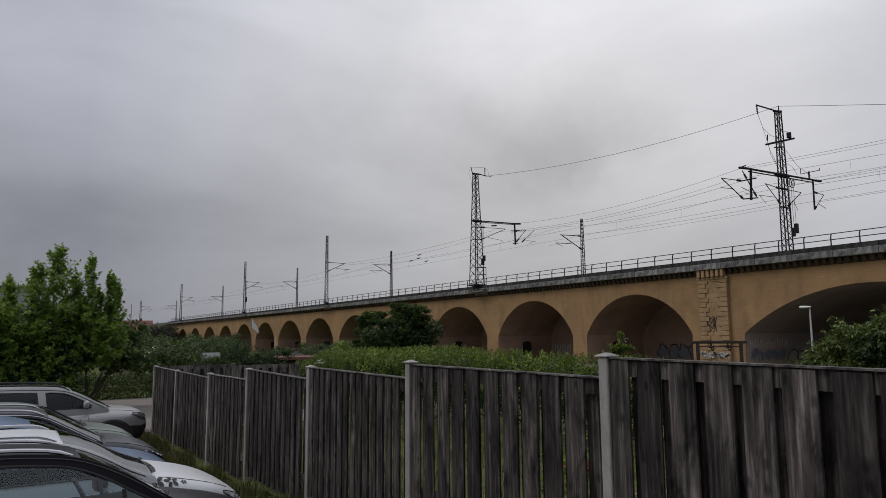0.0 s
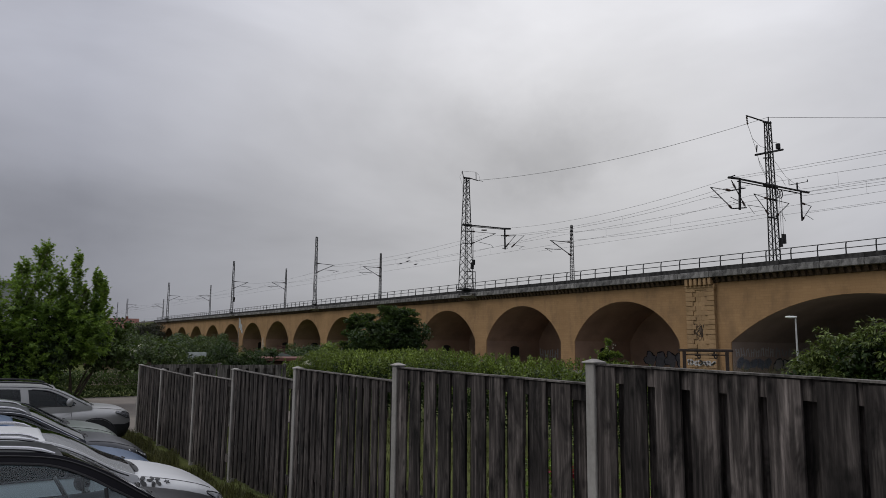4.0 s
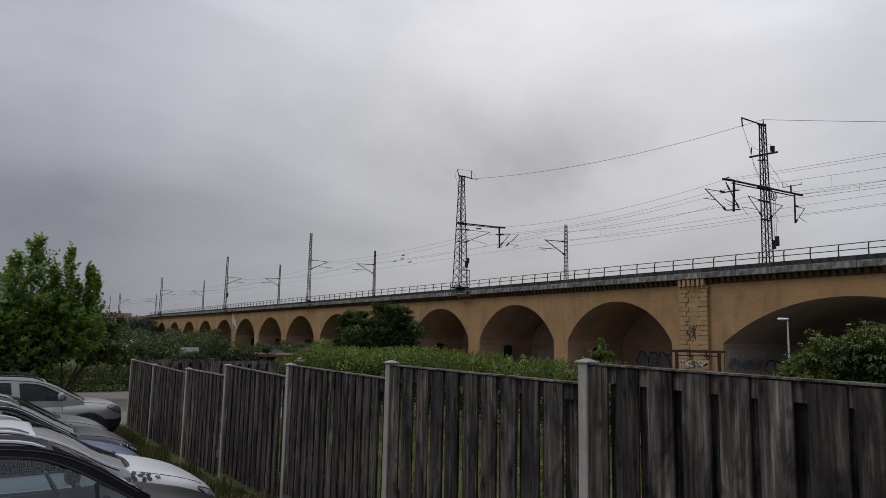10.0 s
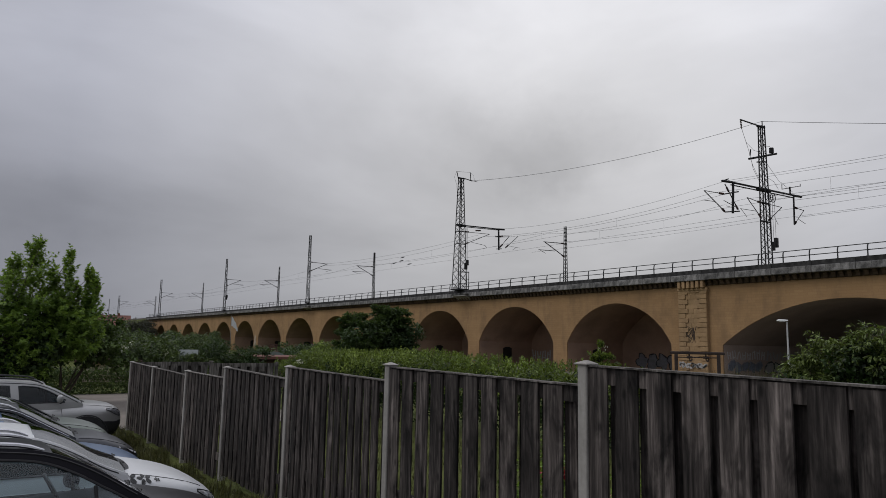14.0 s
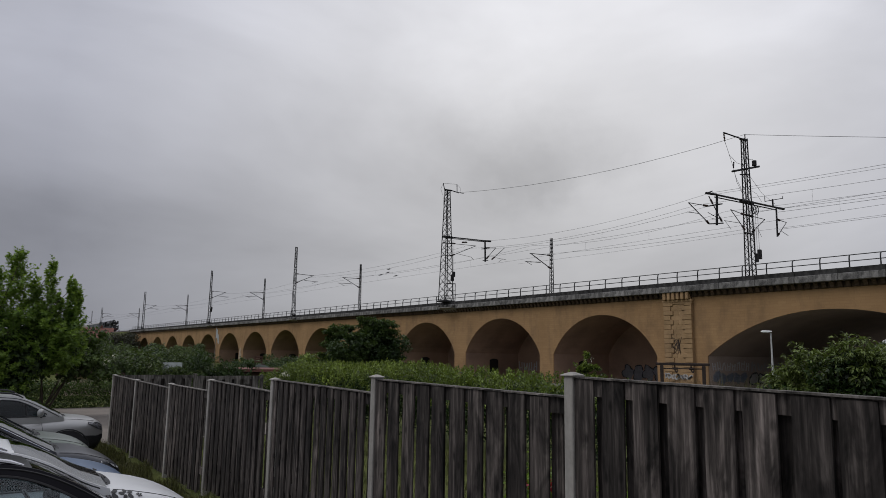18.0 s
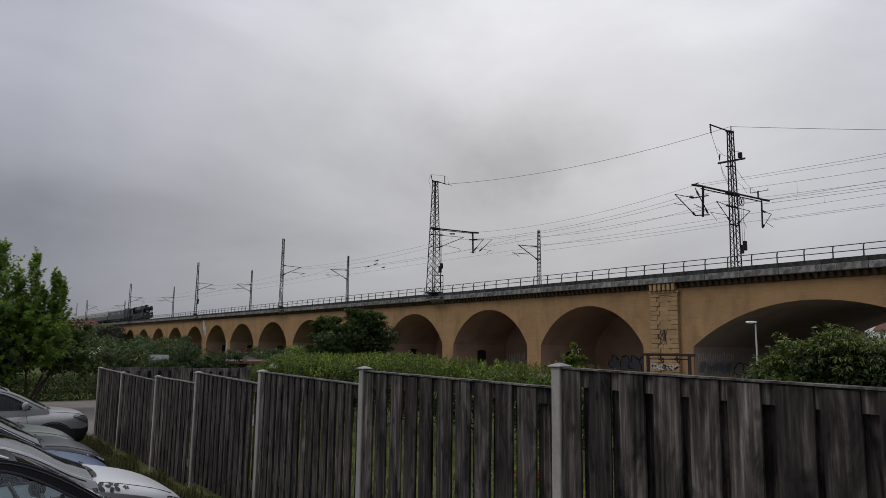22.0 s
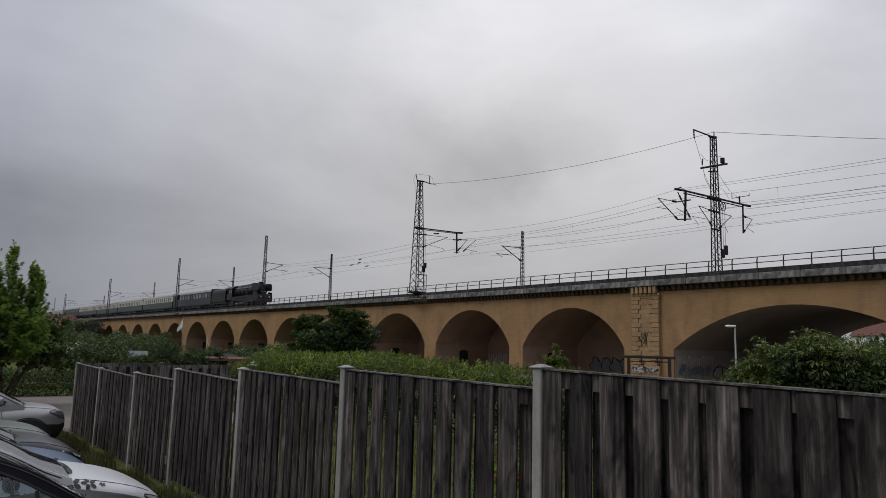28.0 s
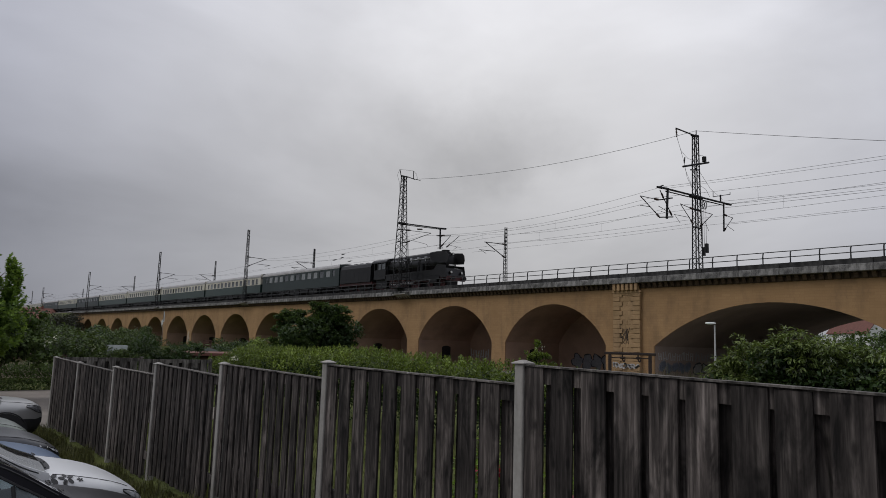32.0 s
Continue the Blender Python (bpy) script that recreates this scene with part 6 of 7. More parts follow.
build_car("dark grey estate car with bright roof rails", -13.3, 2.58, CAR_GREY, [(0, 0.52), (0.03, 0.58), (0.19, 0.70), (0.4, 0.78), (0.6, 0.84), (0.98, 0.88)],
          [(0.98, 0.87), (1.25, 1.02), (1.5, 1.16), (1.78, 1.31), (2.0, 1.37), (2.4, 1.40), (3.1, 1.42), (3.8, 1.37), (4.1, 1.25), (4.3, 0.95)],
          belt=0.92, screen=1.76, rails="chrome", rail_lift=0.04, trim=CHROME, glass=CAR_GLASS_DARK, lamp=(12, 36, 0.03, 0.2))
build_car("dull green-grey saloon car beside the off-roader", -15.25, 2.50, CAR_GREEN, [(0, 0.52), (0.03, 0.58), (0.14, 0.70), (0.45, 0.82), (0.97, 0.90)],
          [(0.97, 0.88), (1.27, 1.04), (1.6, 1.21), (1.92, 1.30), (2.3, 1.335), (2.9, 1.34), (3.4, 1.28), (3.8, 1.1), (4.0, 0.95)],
          belt=0.93, screen=1.7, length=4.3, glass=CAR_GLASS_DARK, lamp=(12, 36, 0.03, 0.2))
build_car("silver compact off-roader with black roof rails", -17.4, 3.0, CAR_SILVER, [(0, 0.78), (0.02, 0.86), (0.1, 0.93), (0.25, 0.98), (0.8, 1.04)],
          [(0.8, 1.04), (1.04, 1.18), (1.39, 1.37), (1.6, 1.455), (1.75, 1.485), (2.14, 1.515), (2.9, 1.535), (3.6, 1.52), (3.95, 1.42), (4.15, 1.05)],
          belt=1.07, screen=1.5, length=4.25, rails="black", suv=True, pillars=(1.96, 2.10), rake=0.14, glass=CAR_GLASS_DARK, pillar_mat=CAR_SILVER,
          lamp=(6, 42, 0.03, 0.33), win_gap=0.075, wheel_front=0.72, mirror_at=0.2)

# ---- second fence, garden things ----
def build_cross_fence():
    """The garden's far fence, at right angles to the first, seen over its top."""
    rng = random.Random(9)
    x = FENCE_POSTS[0] - 0.1
    fence = thing("cross_fence", "paler weathered board fence across the garden's far end", "fence", (x, FENCE_Y + 0.15, 0))
    for k in range(2):
        y0 = k * 2.0
        top = 1.80 - 0.035 * k
        for j in range(7):
            bm = B()
            y = y0 + 0.04 + j * 0.278
            t = top - rng.uniform(0, 0.015)
            box(bm, 0.02, 0.04, y, y + 0.185, 0.05, t)
            part("board", bm, BOARD_PALE, fence)
            if j < 6:
                # darker wood than the front boards, to paint shade into the gaps
                bm = B()
                box(bm, -0.04, -0.02, y + 0.16, y + 0.30, 0.05, t - 0.05)
                part("back_board", bm, BOARD, fence)
        for z in (top - 0.06, 1.0, 0.3):
            bm = B()
            box(bm, -0.0195, 0.0195, y0 + 0.02, y0 + 1.98, z - 0.05, z + 0.05)
            part("rail", bm, BOARD_PALE, fence)
        bm = B()
        box(bm, -0.05, 0.05, y0 + 1.96, y0 + 2.04, 0, top + 0.0, 0.006)
        post = part("post", bm, BOARD_PALE, fence)
        bm = B()
        loft(bm, [[(sx * r, y0 + 2 + sy * r, z) for sx, sy in ((-1, -1), (1, -1), (1, 1), (-1, 1))] for r, z in ((0.05, top + 0.0), (0.055, top + 0.01), (0.012, top + 0.03))])
        part("cap", bm, BOARD_PALE, post)


build_cross_fence()

RUSTY = material("rusty_brown_steel", (0.020, 0.014, 0.012), (0.042, 0.027, 0.022), scale=4, rough=0.85, bump=0.3, fine=25)
PALE_POLE = material("pale_grey_paint", (0.42, 0.43, 0.43), (0.52, 0.53, 0.53), scale=3, rough=0.5, bump=0.05)
DULL_POLE = material("dull_weathered_pole", (0.20, 0.17, 0.14), (0.28, 0.24, 0.20), scale=3, rough=0.7, bump=0.05)
LAMP_COVER = material("lamp_cover", (0.62, 0.64, 0.62), (0.7, 0.72, 0.7), scale=3, rough=0.3, bump=0)
FLAG_CLOTH = material("faded_flag_cloth", (0.66, 0.67, 0.66), (0.76, 0.77, 0.76), scale=2, rough=0.85, bump=0.1, stain=(0.42, 0.46, 0.44), stain_amount=0.4, stain_scale=(2, 2, 2))
BEIGE_WALL = material("beige_render", (0.46, 0.36, 0.28), (0.56, 0.46, 0.36), scale=1, rough=0.9, bump=0.15)
WHITE_WALL = material("white_render", (0.66, 0.66, 0.65), (0.74, 0.74, 0.73), scale=0.6, rough=0.9, bump=0.1)
GREY_WALL = material("grey_render", (0.30, 0.31, 0.32), (0.38, 0.39, 0.40), scale=0.5, rough=0.8, bump=0.1)
DIRTY_GLAZING = material("dirty_greenhouse_glazing", (0.10, 0.12, 0.11), (0.20, 0.22, 0.21), scale=3, rough=0.35, bump=0.1)
RED_TILE = material("red_roof_tile", (0.12, 0.048, 0.036), (0.18, 0.075, 0.056), scale=1.5, rough=0.85, bump=0.4, fine=14)
BROWN_TILE = material("brown_roof_felt", (0.06, 0.034, 0.027), (0.10, 0.055, 0.042), scale=1.5, rough=0.9, bump=0.3)
SPRAY_BLACK = material("black_spray_paint", (0.012, 0.012, 0.016), (0.03, 0.03, 0.036), scale=4, rough=0.6, bump=0)
SPRAY_BROWN = material("brown_spray_paint", (0.045, 0.03, 0.022), (0.08, 0.055, 0.04), scale=4, rough=0.6, bump=0)
SPRAY_PALE = material("pale_spray_paint", (0.36, 0.35, 0.34), (0.50, 0.48, 0.46), scale=4, rough=0.6, bump=0)
SPRAY_DULL = material("dull_pale_spray_paint", (0.24, 0.23, 0.225), (0.32, 0.31, 0.30), scale=4, rough=0.6, bump=0)
SPRAY_GREY = material("grey_spray_paint", (0.15, 0.15, 0.16), (0.22, 0.22, 0.23), scale=4, rough=0.6, bump=0)
SPRAY_BLUE = material("blue_grey_spray_paint", (0.10, 0.115, 0.15), (0.16, 0.18, 0.22), scale=4, rough=0.6, bump=0)


def build_carpet_frame():
    f = thing("carpet_beating_frame", "rusty brown steel carpet-beating frame in the garden", "steel frame", (-12.65, 17.9, 0.2), rz=36)
    h = 2.12
    for x in (-0.59, 0.59):
        bm = B()
        box(bm, x - 0.05, x + 0.05, -0.05, 0.05, -0.1, h - 0.04, 0.01)
        part("post", bm, RUSTY, f)
    bm = B()
    box(bm, -0.76, 0.76, -0.05, 0.05, h - 0.04, h + 0.04, 0.012)
    part("top_beam", bm, RUSTY, f)
    bm = B()
    tube(bm, (-0.55, 0, h - 0.13), (0.55, 0, h - 0.13), 0.016, n=8)
    part("lower_bar", bm, RUSTY, f)
    for x in (-0.22, 0.24):
        bm = B()
        path_tube(bm, [(x, 0, h - 0.04), (x, 0, h - 0.18), (x + 0.05, 0, h - 0.25), (x + 0.08, 0, h - 0.17)], 0.022, 6)
        tube(bm, (x - 0.07, 0, h - 0.13), (x + 0.09, 0, h - 0.13), 0.032, n=8)
        part("hook", bm, RUSTY, f)


build_carpet_frame()


def build_street_lamp(x, y, h, rz):
    s = thing("street_lamp", "slim pale grey street lamp with a flat head", "street lamp", (x, y, 0), rz=rz)
    bm = B()
    tube(bm, (0, 0, 0), (0, 0, 1.0), 0.085, n=12)
    tube(bm, (0, 0, 1.0), (0, 0, h - 0.06), 0.055, 0.035, n=12)
    part("pole", bm, PALE_POLE, s, smooth=True)
    bm = B()
    loft(bm, [[(u, v * w, h + z * k) for v, z in ((-1, -0.3), (1, -0.3), (1, 0.2), (0.5, 0.9), (-0.5, 0.9), (-1, 0.2))] for u, w, k in ((0.05, 0.06, 0.05), (-0.08, 0.10, 0.07), (-0.36, 0.12, 0.08), (-0.45, 0.06, 0.05))])
    head = part("lamp_head", bm, LAMP_COVER, s, smooth=True)
    bm = B()
    box(bm, -0.36, -0.09, -0.09, 0.09, h - 0.05, h - 0.03)
    part("diffuser", bm, LAMP_GLASS, head)


build_street_lamp(-18.34, 33.22, 3.86, 36)


# ---- flag on a garden pole, in five stiff strips that swing ----
flag_pole = thing("flag_pole", "thin dull garden flag pole with a faded whitish flag", "flag pole", (-71.4, 22.6, 0))
bm = B()
tube(bm, (0, 0, 0), (0, 0, 4.85), 0.04, 0.025, n=8)
part("pole", bm, DULL_POLE, flag_pole)
FLAG = []
for i in range(5):
    bm = B()
    h0, h1 = 1.0 - 0.13 * i, 1.0 - 0.13 * (i + 1)
    prism(bm, [(0, -h0), (-0.2, -h1 - 0.26), (-0.2, -0.26), (0, 0)], -0.008, 0.008)
    FLAG.append(part("flag_strip", bm, FLAG_CLOTH, flag_pole, "faded whitish flag cloth"))


# ---- buildings ----
def build_house(name, label, x, y, w, d, eave, ridge, wall_mat, roof_mat, rz=0, wins=0, rows=1, category="house", chimney=True):
    """Gable roof along the local x axis; the front faces -y."""
    h = thing(name, label, category, (x, y, 0), rz=rz)
    bm = B()
    prism(bm, [(-d / 2, -0.3), (d / 2, -0.3), (d / 2, eave), (0, ridge), (-d / 2, eave)], -w / 2, w / 2, "x")
    part("wall", bm, wall_mat, h)
    bm = B()
    over = 0.35
    for s in (-1, 1):
        k = (ridge - eave) / (d / 2)
        prism(bm, [(0, ridge + 0.06), (s * (d / 2 + over), eave - over * k + 0.06), (s * (d / 2 + over), eave - over * k + 0.22), (0, ridge + 0.24)], -w / 2 - over, w / 2 + over, "x")
    r = part("roof", bm, roof_mat, h)
    if chimney:
        bm = B()
        box(bm, w * 0.2, w * 0.2 + 0.7, -0.35, 0.35, ridge - 0.6, ridge + 1.0)
        part("chimney", bm, roof_mat, r)
    for row in range(rows):
        z = eave - 1.9 - 2.8 * row
        for i in range(wins):
            xx = -w / 2 + w * (i + 0.5) / wins
            bm = B()
            box(bm, xx - 0.5, xx + 0.5, -d / 2 - 0.03, -d / 2 + 0.05, z, z + 1.3)
            wf = part("window", bm, WHITE_WALL, h)
            bm = B()
            box(bm, xx - 0.42, xx + 0.42, -d / 2 - 0.05, -d / 2 - 0.033, z + 0.08, z + 1.22)
            part("pane", bm, COACH_GLASS, wf)
        for i in range(2 if wins else 0):
            yy = -d / 4 + d / 2 * i
            bm = B()
            box(bm, w / 2 - 0.05, w / 2 + 0.03, yy - 0.5, yy + 0.5, z, z + 1.3)
            wf = part("window", bm, WHITE_WALL, h)
            bm = B()
            box(bm, w / 2 + 0.033, w / 2 + 0.05, yy - 0.42, yy + 0.42, z + 0.08, z + 1.22)
            part("pane", bm, COACH_GLASS, wf)
    return h


build_house("house", "white rendered house with a red tiled gable roof", -65.3, 187.4, 16.0, 7.0, 7.9, 12.2, WHITE_WALL, RED_TILE, rz=-38, wins=3, rows=1)
build_house("house", "row house with a low red tiled roof", -265, 41, 13, 11, 6.0, 9.4, BEIGE_WALL, RED_TILE, rz=80, wins=4, rows=2)
build_house("house", "pale rendered house with a grey flat-pitched roof", -262, 54, 9, 10, 7.8, 9.2, WHITE_WALL, GREY_WALL, rz=85, wins=3, rows=2)
build_house("office_building", "grey clad office building behind the maple", -88, -4.5, 18, 14, 7.9, 8.2, GREY_WALL, GREY_WALL, rz=90, wins=8, rows=2, category="building", chimney=False)
build_house("garden_shed", "beige garden hut with a brown felt roof", -42.5, 6.9, 2.6, 2.4, 1.0, 1.2, BEIGE_WALL, BROWN_TILE, rz=75, chimney=False, category="shed")
build_house("garden_shed", "low garden hut with a red-brown flat roof", -42.6, 15.9, 2.9, 2.2, 1.20, 1.24, BROWN_TILE, RED_TILE, rz=72, chimney=False, category="shed")
build_house("garden_shed", "small pale garden greenhouse with a sloping roof", -48.5, 12.6, 0.5, 0.5, 1.2, 1.42, DIRTY_GLAZING, DIRTY_GLAZING, rz=70, chimney=False, category="shed")

def build_covered_heap():
    """A heap under a dark tarpaulin with a brown chair back standing on it."""
    TARP = material("dark_green_tarpaulin", (0.018, 0.026, 0.020), (0.045, 0.058, 0.045), scale=2.5, rough=0.8, bump=0.5, fine=6, bump_dist=0.08)
    h = thing("covered_heap", "heap under a creased dark green tarpaulin in the gardens", "tarpaulin", (-45.6, 17.5, 0))
    rng = random.Random(77)
    bm = B()
    rings = []
    for z, r in ((0, 1.25), (0.5, 1.2), (1.0, 1.0), (1.35, 0.72), (1.55, 0.35), (1.62, 0.05)):
        rings.append([(0.8 * r * math.cos(a) * rng.uniform(0.9, 1.1), r * math.sin(a) * rng.uniform(0.9, 1.1), z + rng.uniform(-0.06, 0.06) * (z > 0)) for a in [i * math.tau / 18 for i in range(18)]])
    loft(bm, rings)
    part("cover", bm, TARP, h, smooth=True)
    c = thing("garden_chair", "small brown wooden garden chair seen over the gardens", "chair", (-46.75, 17.95, 0))
    for y in (-0.25, 0.25):
        for x in (-0.22, 0.22):
            bm = B()
            box(bm, x - 0.03, x + 0.03, y - 0.03, y + 0.03, 0, 2.14 if x < 0 else 1.64)
            part("leg", bm, BROWN_WOOD, c)
    bm = B()
    box(bm, -0.25, 0.25, -0.29, 0.29, 1.56, 1.62, 0.01)
    part("seat", bm, BROWN_WOOD, c)
    for z in (1.76, 1.92, 2.08):
        bm = B()
        box(bm, -0.25, -0.21, -0.29, 0.29, z - 0.05, z + 0.05, 0.008)
        part("back_slat", bm, BROWN_WOOD, c)


BROWN_WOOD = material("brown_wood", (0.06, 0.026, 0.016), (0.10, 0.045, 0.028), scale=3, rough=0.7, bump=0.1)
build_covered_heap()

# pale repair on one pier of the viaduct
bm = B()
prism(bm, [(-130.9, 1.0), (-129.5, 1.1), (-129.4, 1.8), (-129.9, 2.2), (-129.8, 2.9), (-130.3, 3.1), (-130.6, 2.3)], VY - 0.012, VY)
part("plaster_repair", bm, PALE_STUCCO, viaduct, "pale patch of newer plaster")

# embankment on which the line runs on beyond the viaduct
bm = B()
prism(bm, [(34, -0.5), (68, -0.5), (55.5, 7.75), (45.6, 7.75)], -1150, VIADUCT_END - 11, "x")
tagged(link_mesh("embankment", bm, GRASS), "overgrown railway embankment beyond the viaduct", "embankment", kind="structure")


# ---- sprayed scrawls on the stone, as plain strokes ----
def scrawl(name, x0, x1, y, z0, z1, mat, n, seed, r=0.05, tangle=False, jamb=None):
    """Unreadable tags: looping strokes flat on the wall at depth y."""
    rng = random.Random(seed)
    g = thing(name, "unreadable sprayed graffiti strokes on the viaduct", "graffiti", (x0, y, z0) if jamb is None else (jamb, y, z0), rz=0 if jamb is None else 90)
    w, h = (x1 - x0) / n, z1 - z0
    for i in range(n):
        k1, k2, p1, p2 = rng.choice((1, 1, 2)), rng.choice((2, 3, 3)), rng.uniform(0, 6.28), rng.uniform(0, 6.28)
        cx, cz = (i + 0.5) * w, h * rng.uniform(0.42, 0.58)
        ax, az = w * rng.uniform(0.45, 0.75), h * rng.uniform(0.3, 0.48)
        if tangle:
            cx, ax, az, k1, k2 = w * n * rng.uniform(0.4, 0.6), w * n * rng.uniform(0.25, 0.5), h * rng.uniform(0.22, 0.48), 2, 3
        turn = rng.uniform(3.6, 6.2)
        pts = []
        for k in range(25):
            a = turn * k / 24
            pts.append(Vector((cx + ax * math.sin(k1 * a + p1) * (0.7 + 0.3 * math.sin(2.3 * a)), 0, cz + az * math.sin(k2 * a + p2))))
        bm = B()
        rows = []
        for k, p in enumerate(pts):
            d = pts[min(k + 1, 24)] - pts[max(k - 1, 0)]
            nrm = Vector((-d.z, 0, d.x)).normalized() * r
            rows.append([p + nrm, p - nrm, p - nrm + Vector((0, -0.006, 0)), p + nrm + Vector((0, -0.006, 0))])
        loft(bm, rows)
        part("stroke", bm, mat, g)


scrawl("graffiti", -33.35, -32.05, VY - 0.235, 2.75, 4.2, SPRAY_BROWN, 4, 3, 0.014, tangle=True)
scrawl("graffiti", -33.8, -31.5, VY - 0.315, 0.9, 1.3, SPRAY_PALE, 6, 5, 0.06)
def tag_row(n, x0, x1, y, z0, z1, seed, fill, outline, jamb=None):
    """A row of fat unreadable shapes: a filled rounded body with a dark wavy edge on each."""
    rng = random.Random(seed)
    g = thing("graffiti", "row of fat unreadable sprayed shapes on the viaduct", "graffiti", (x0, y, 0) if jamb is None else (jamb, y, 0), rz=0 if jamb is None else 90)
    w = (x1 - x0) / n
    for i in range(n):
        cx, cz = (i + 0.5) * w, (z0 + z1) / 2 + rng.uniform(-0.1, 0.1)
        ph, k = rng.uniform(0, 6.28), rng.choice((2, 3, 4))
        ring = []
        for q in range(22):
            a = q * math.tau / 22
            f = 1 + 0.22 * math.sin(k * a + ph) + 0.08 * math.sin(7 * a)
            ring.append((cx + 0.56 * w * f * math.cos(a), cz + 0.5 * (z1 - z0) * f * math.sin(a)))
        bm = B()
        prism(bm, ring, -0.004 - 0.001 * (i % 2), 0.0)
        part("fill", bm, fill, g)
        bm = B()
        sweep(bm, [(u, -0.008, v) for u, v in ring[2:19]], [0.02 + 0.045 * abs(math.sin(q * 0.7 + ph)) for q in range(17)], 4)
        part("outline", bm, outline, g)


def letter_bars(n, x0, x1, y, z0, z1, seed, mat, jamb=None):
    """Unreadable lettering as a row of plain upright and slanting bars."""
    rng = random.Random(seed)
    g = thing("graffiti", "row of plain unreadable sprayed bars on the viaduct", "graffiti", (x0, y, 0) if jamb is None else (jamb, y, 0), rz=0 if jamb is None else 90)
    w = (x1 - x0) / n
    for i in range(n):
        bm = B()
        x, sl, h0, h1 = (i + 0.5) * w, rng.uniform(-0.25, 0.25) * w, z0 + rng.uniform(0, 0.12), z1 - rng.uniform(0, 0.25)
        t = w * rng.uniform(0.16, 0.26)
        prism(bm, [(x - sl - t, h0), (x - sl + t, h0), (x + sl + t, h1), (x + sl - t, h1)], -0.006, 0.0)
        part("bar", bm, mat, g)
        if i % 2:
            zz = rng.uniform(h0 + 0.05, h1 - 0.1)
            bm = B()
            box(bm, x - w * 0.8, x - t, -0.0055, 0.0, zz, zz + 0.09)
            part("bar", bm, mat, g)


tag_row(7, -44.5, -36.2, VB - 1.41, 0.4, 1.75, 7, SPRAY_GREY, SPRAY_BLACK)
letter_bars(10, -60.4, -56.4, VB - 1.41, 0.75, 1.9, 13, SPRAY_PALE)
JAMB = BIG_X - BIG_HALF + 0.012
letter_bars(16, 46.4, 51.5, 46.4, 1.55, 2.35, 21, SPRAY_PALE, jamb=JAMB)
letter_bars(12, 51.6, 57.0, 51.6, 1.5, 2.3, 22, SPRAY_DULL, jamb=JAMB)
tag_row(5, 46.6, 51.0, 46.6, 0.75, 1.45, 23, SPRAY_BLUE, SPRAY_GREY, jamb=JAMB)
tag_row(6, 51.4, 59.0, 51.4, 0.6, 1.4, 25, SPRAY_DULL, SPRAY_BLACK, jamb=JAMB)


# ---- plants ----
def branchy(parent, trunk, limbs, r0):
    bm = B()
    for a, b in zip(trunk, trunk[1:]):
        f = trunk.index(a) / max(1, len(trunk) - 1)
        tube(bm, a, b, r0 * (1 - 0.6 * f), r0 * (1 - 0.6 * f) * 0.75, n=8)
    part("trunk", bm, BARK, parent, smooth=True)
    for a, b, r in limbs:
        bm = B()
        mid = (Vector(a) + Vector(b)) / 2 + Vector((0, 0, 0.1))
        tube(bm, a, mid, r, r * 0.7, n=6)
        tube(bm, mid, b, r * 0.7, r * 0.3, n=6)
        part("limb", bm, BARK, parent)


def crown(parent, blobs, n, size, mat, seed, name="crown", label="", **kw):
    ob = new(name, leaf_cloud(name, blobs, n, size, mat, seed, **kw))
    ob.parent = parent
    tagged(ob, label=label)
    return ob


def clumps(rng, box_lo, box_hi, n, r_lo, r_hi, flat=0.8):
    out = []
    for _ in range(n):
        c = [rng.uniform(a, b) for a, b in zip(box_lo, box_hi)]
        r = rng.uniform(r_lo, r_hi)
        out.append((c, (r, r, r * flat)))
    return out


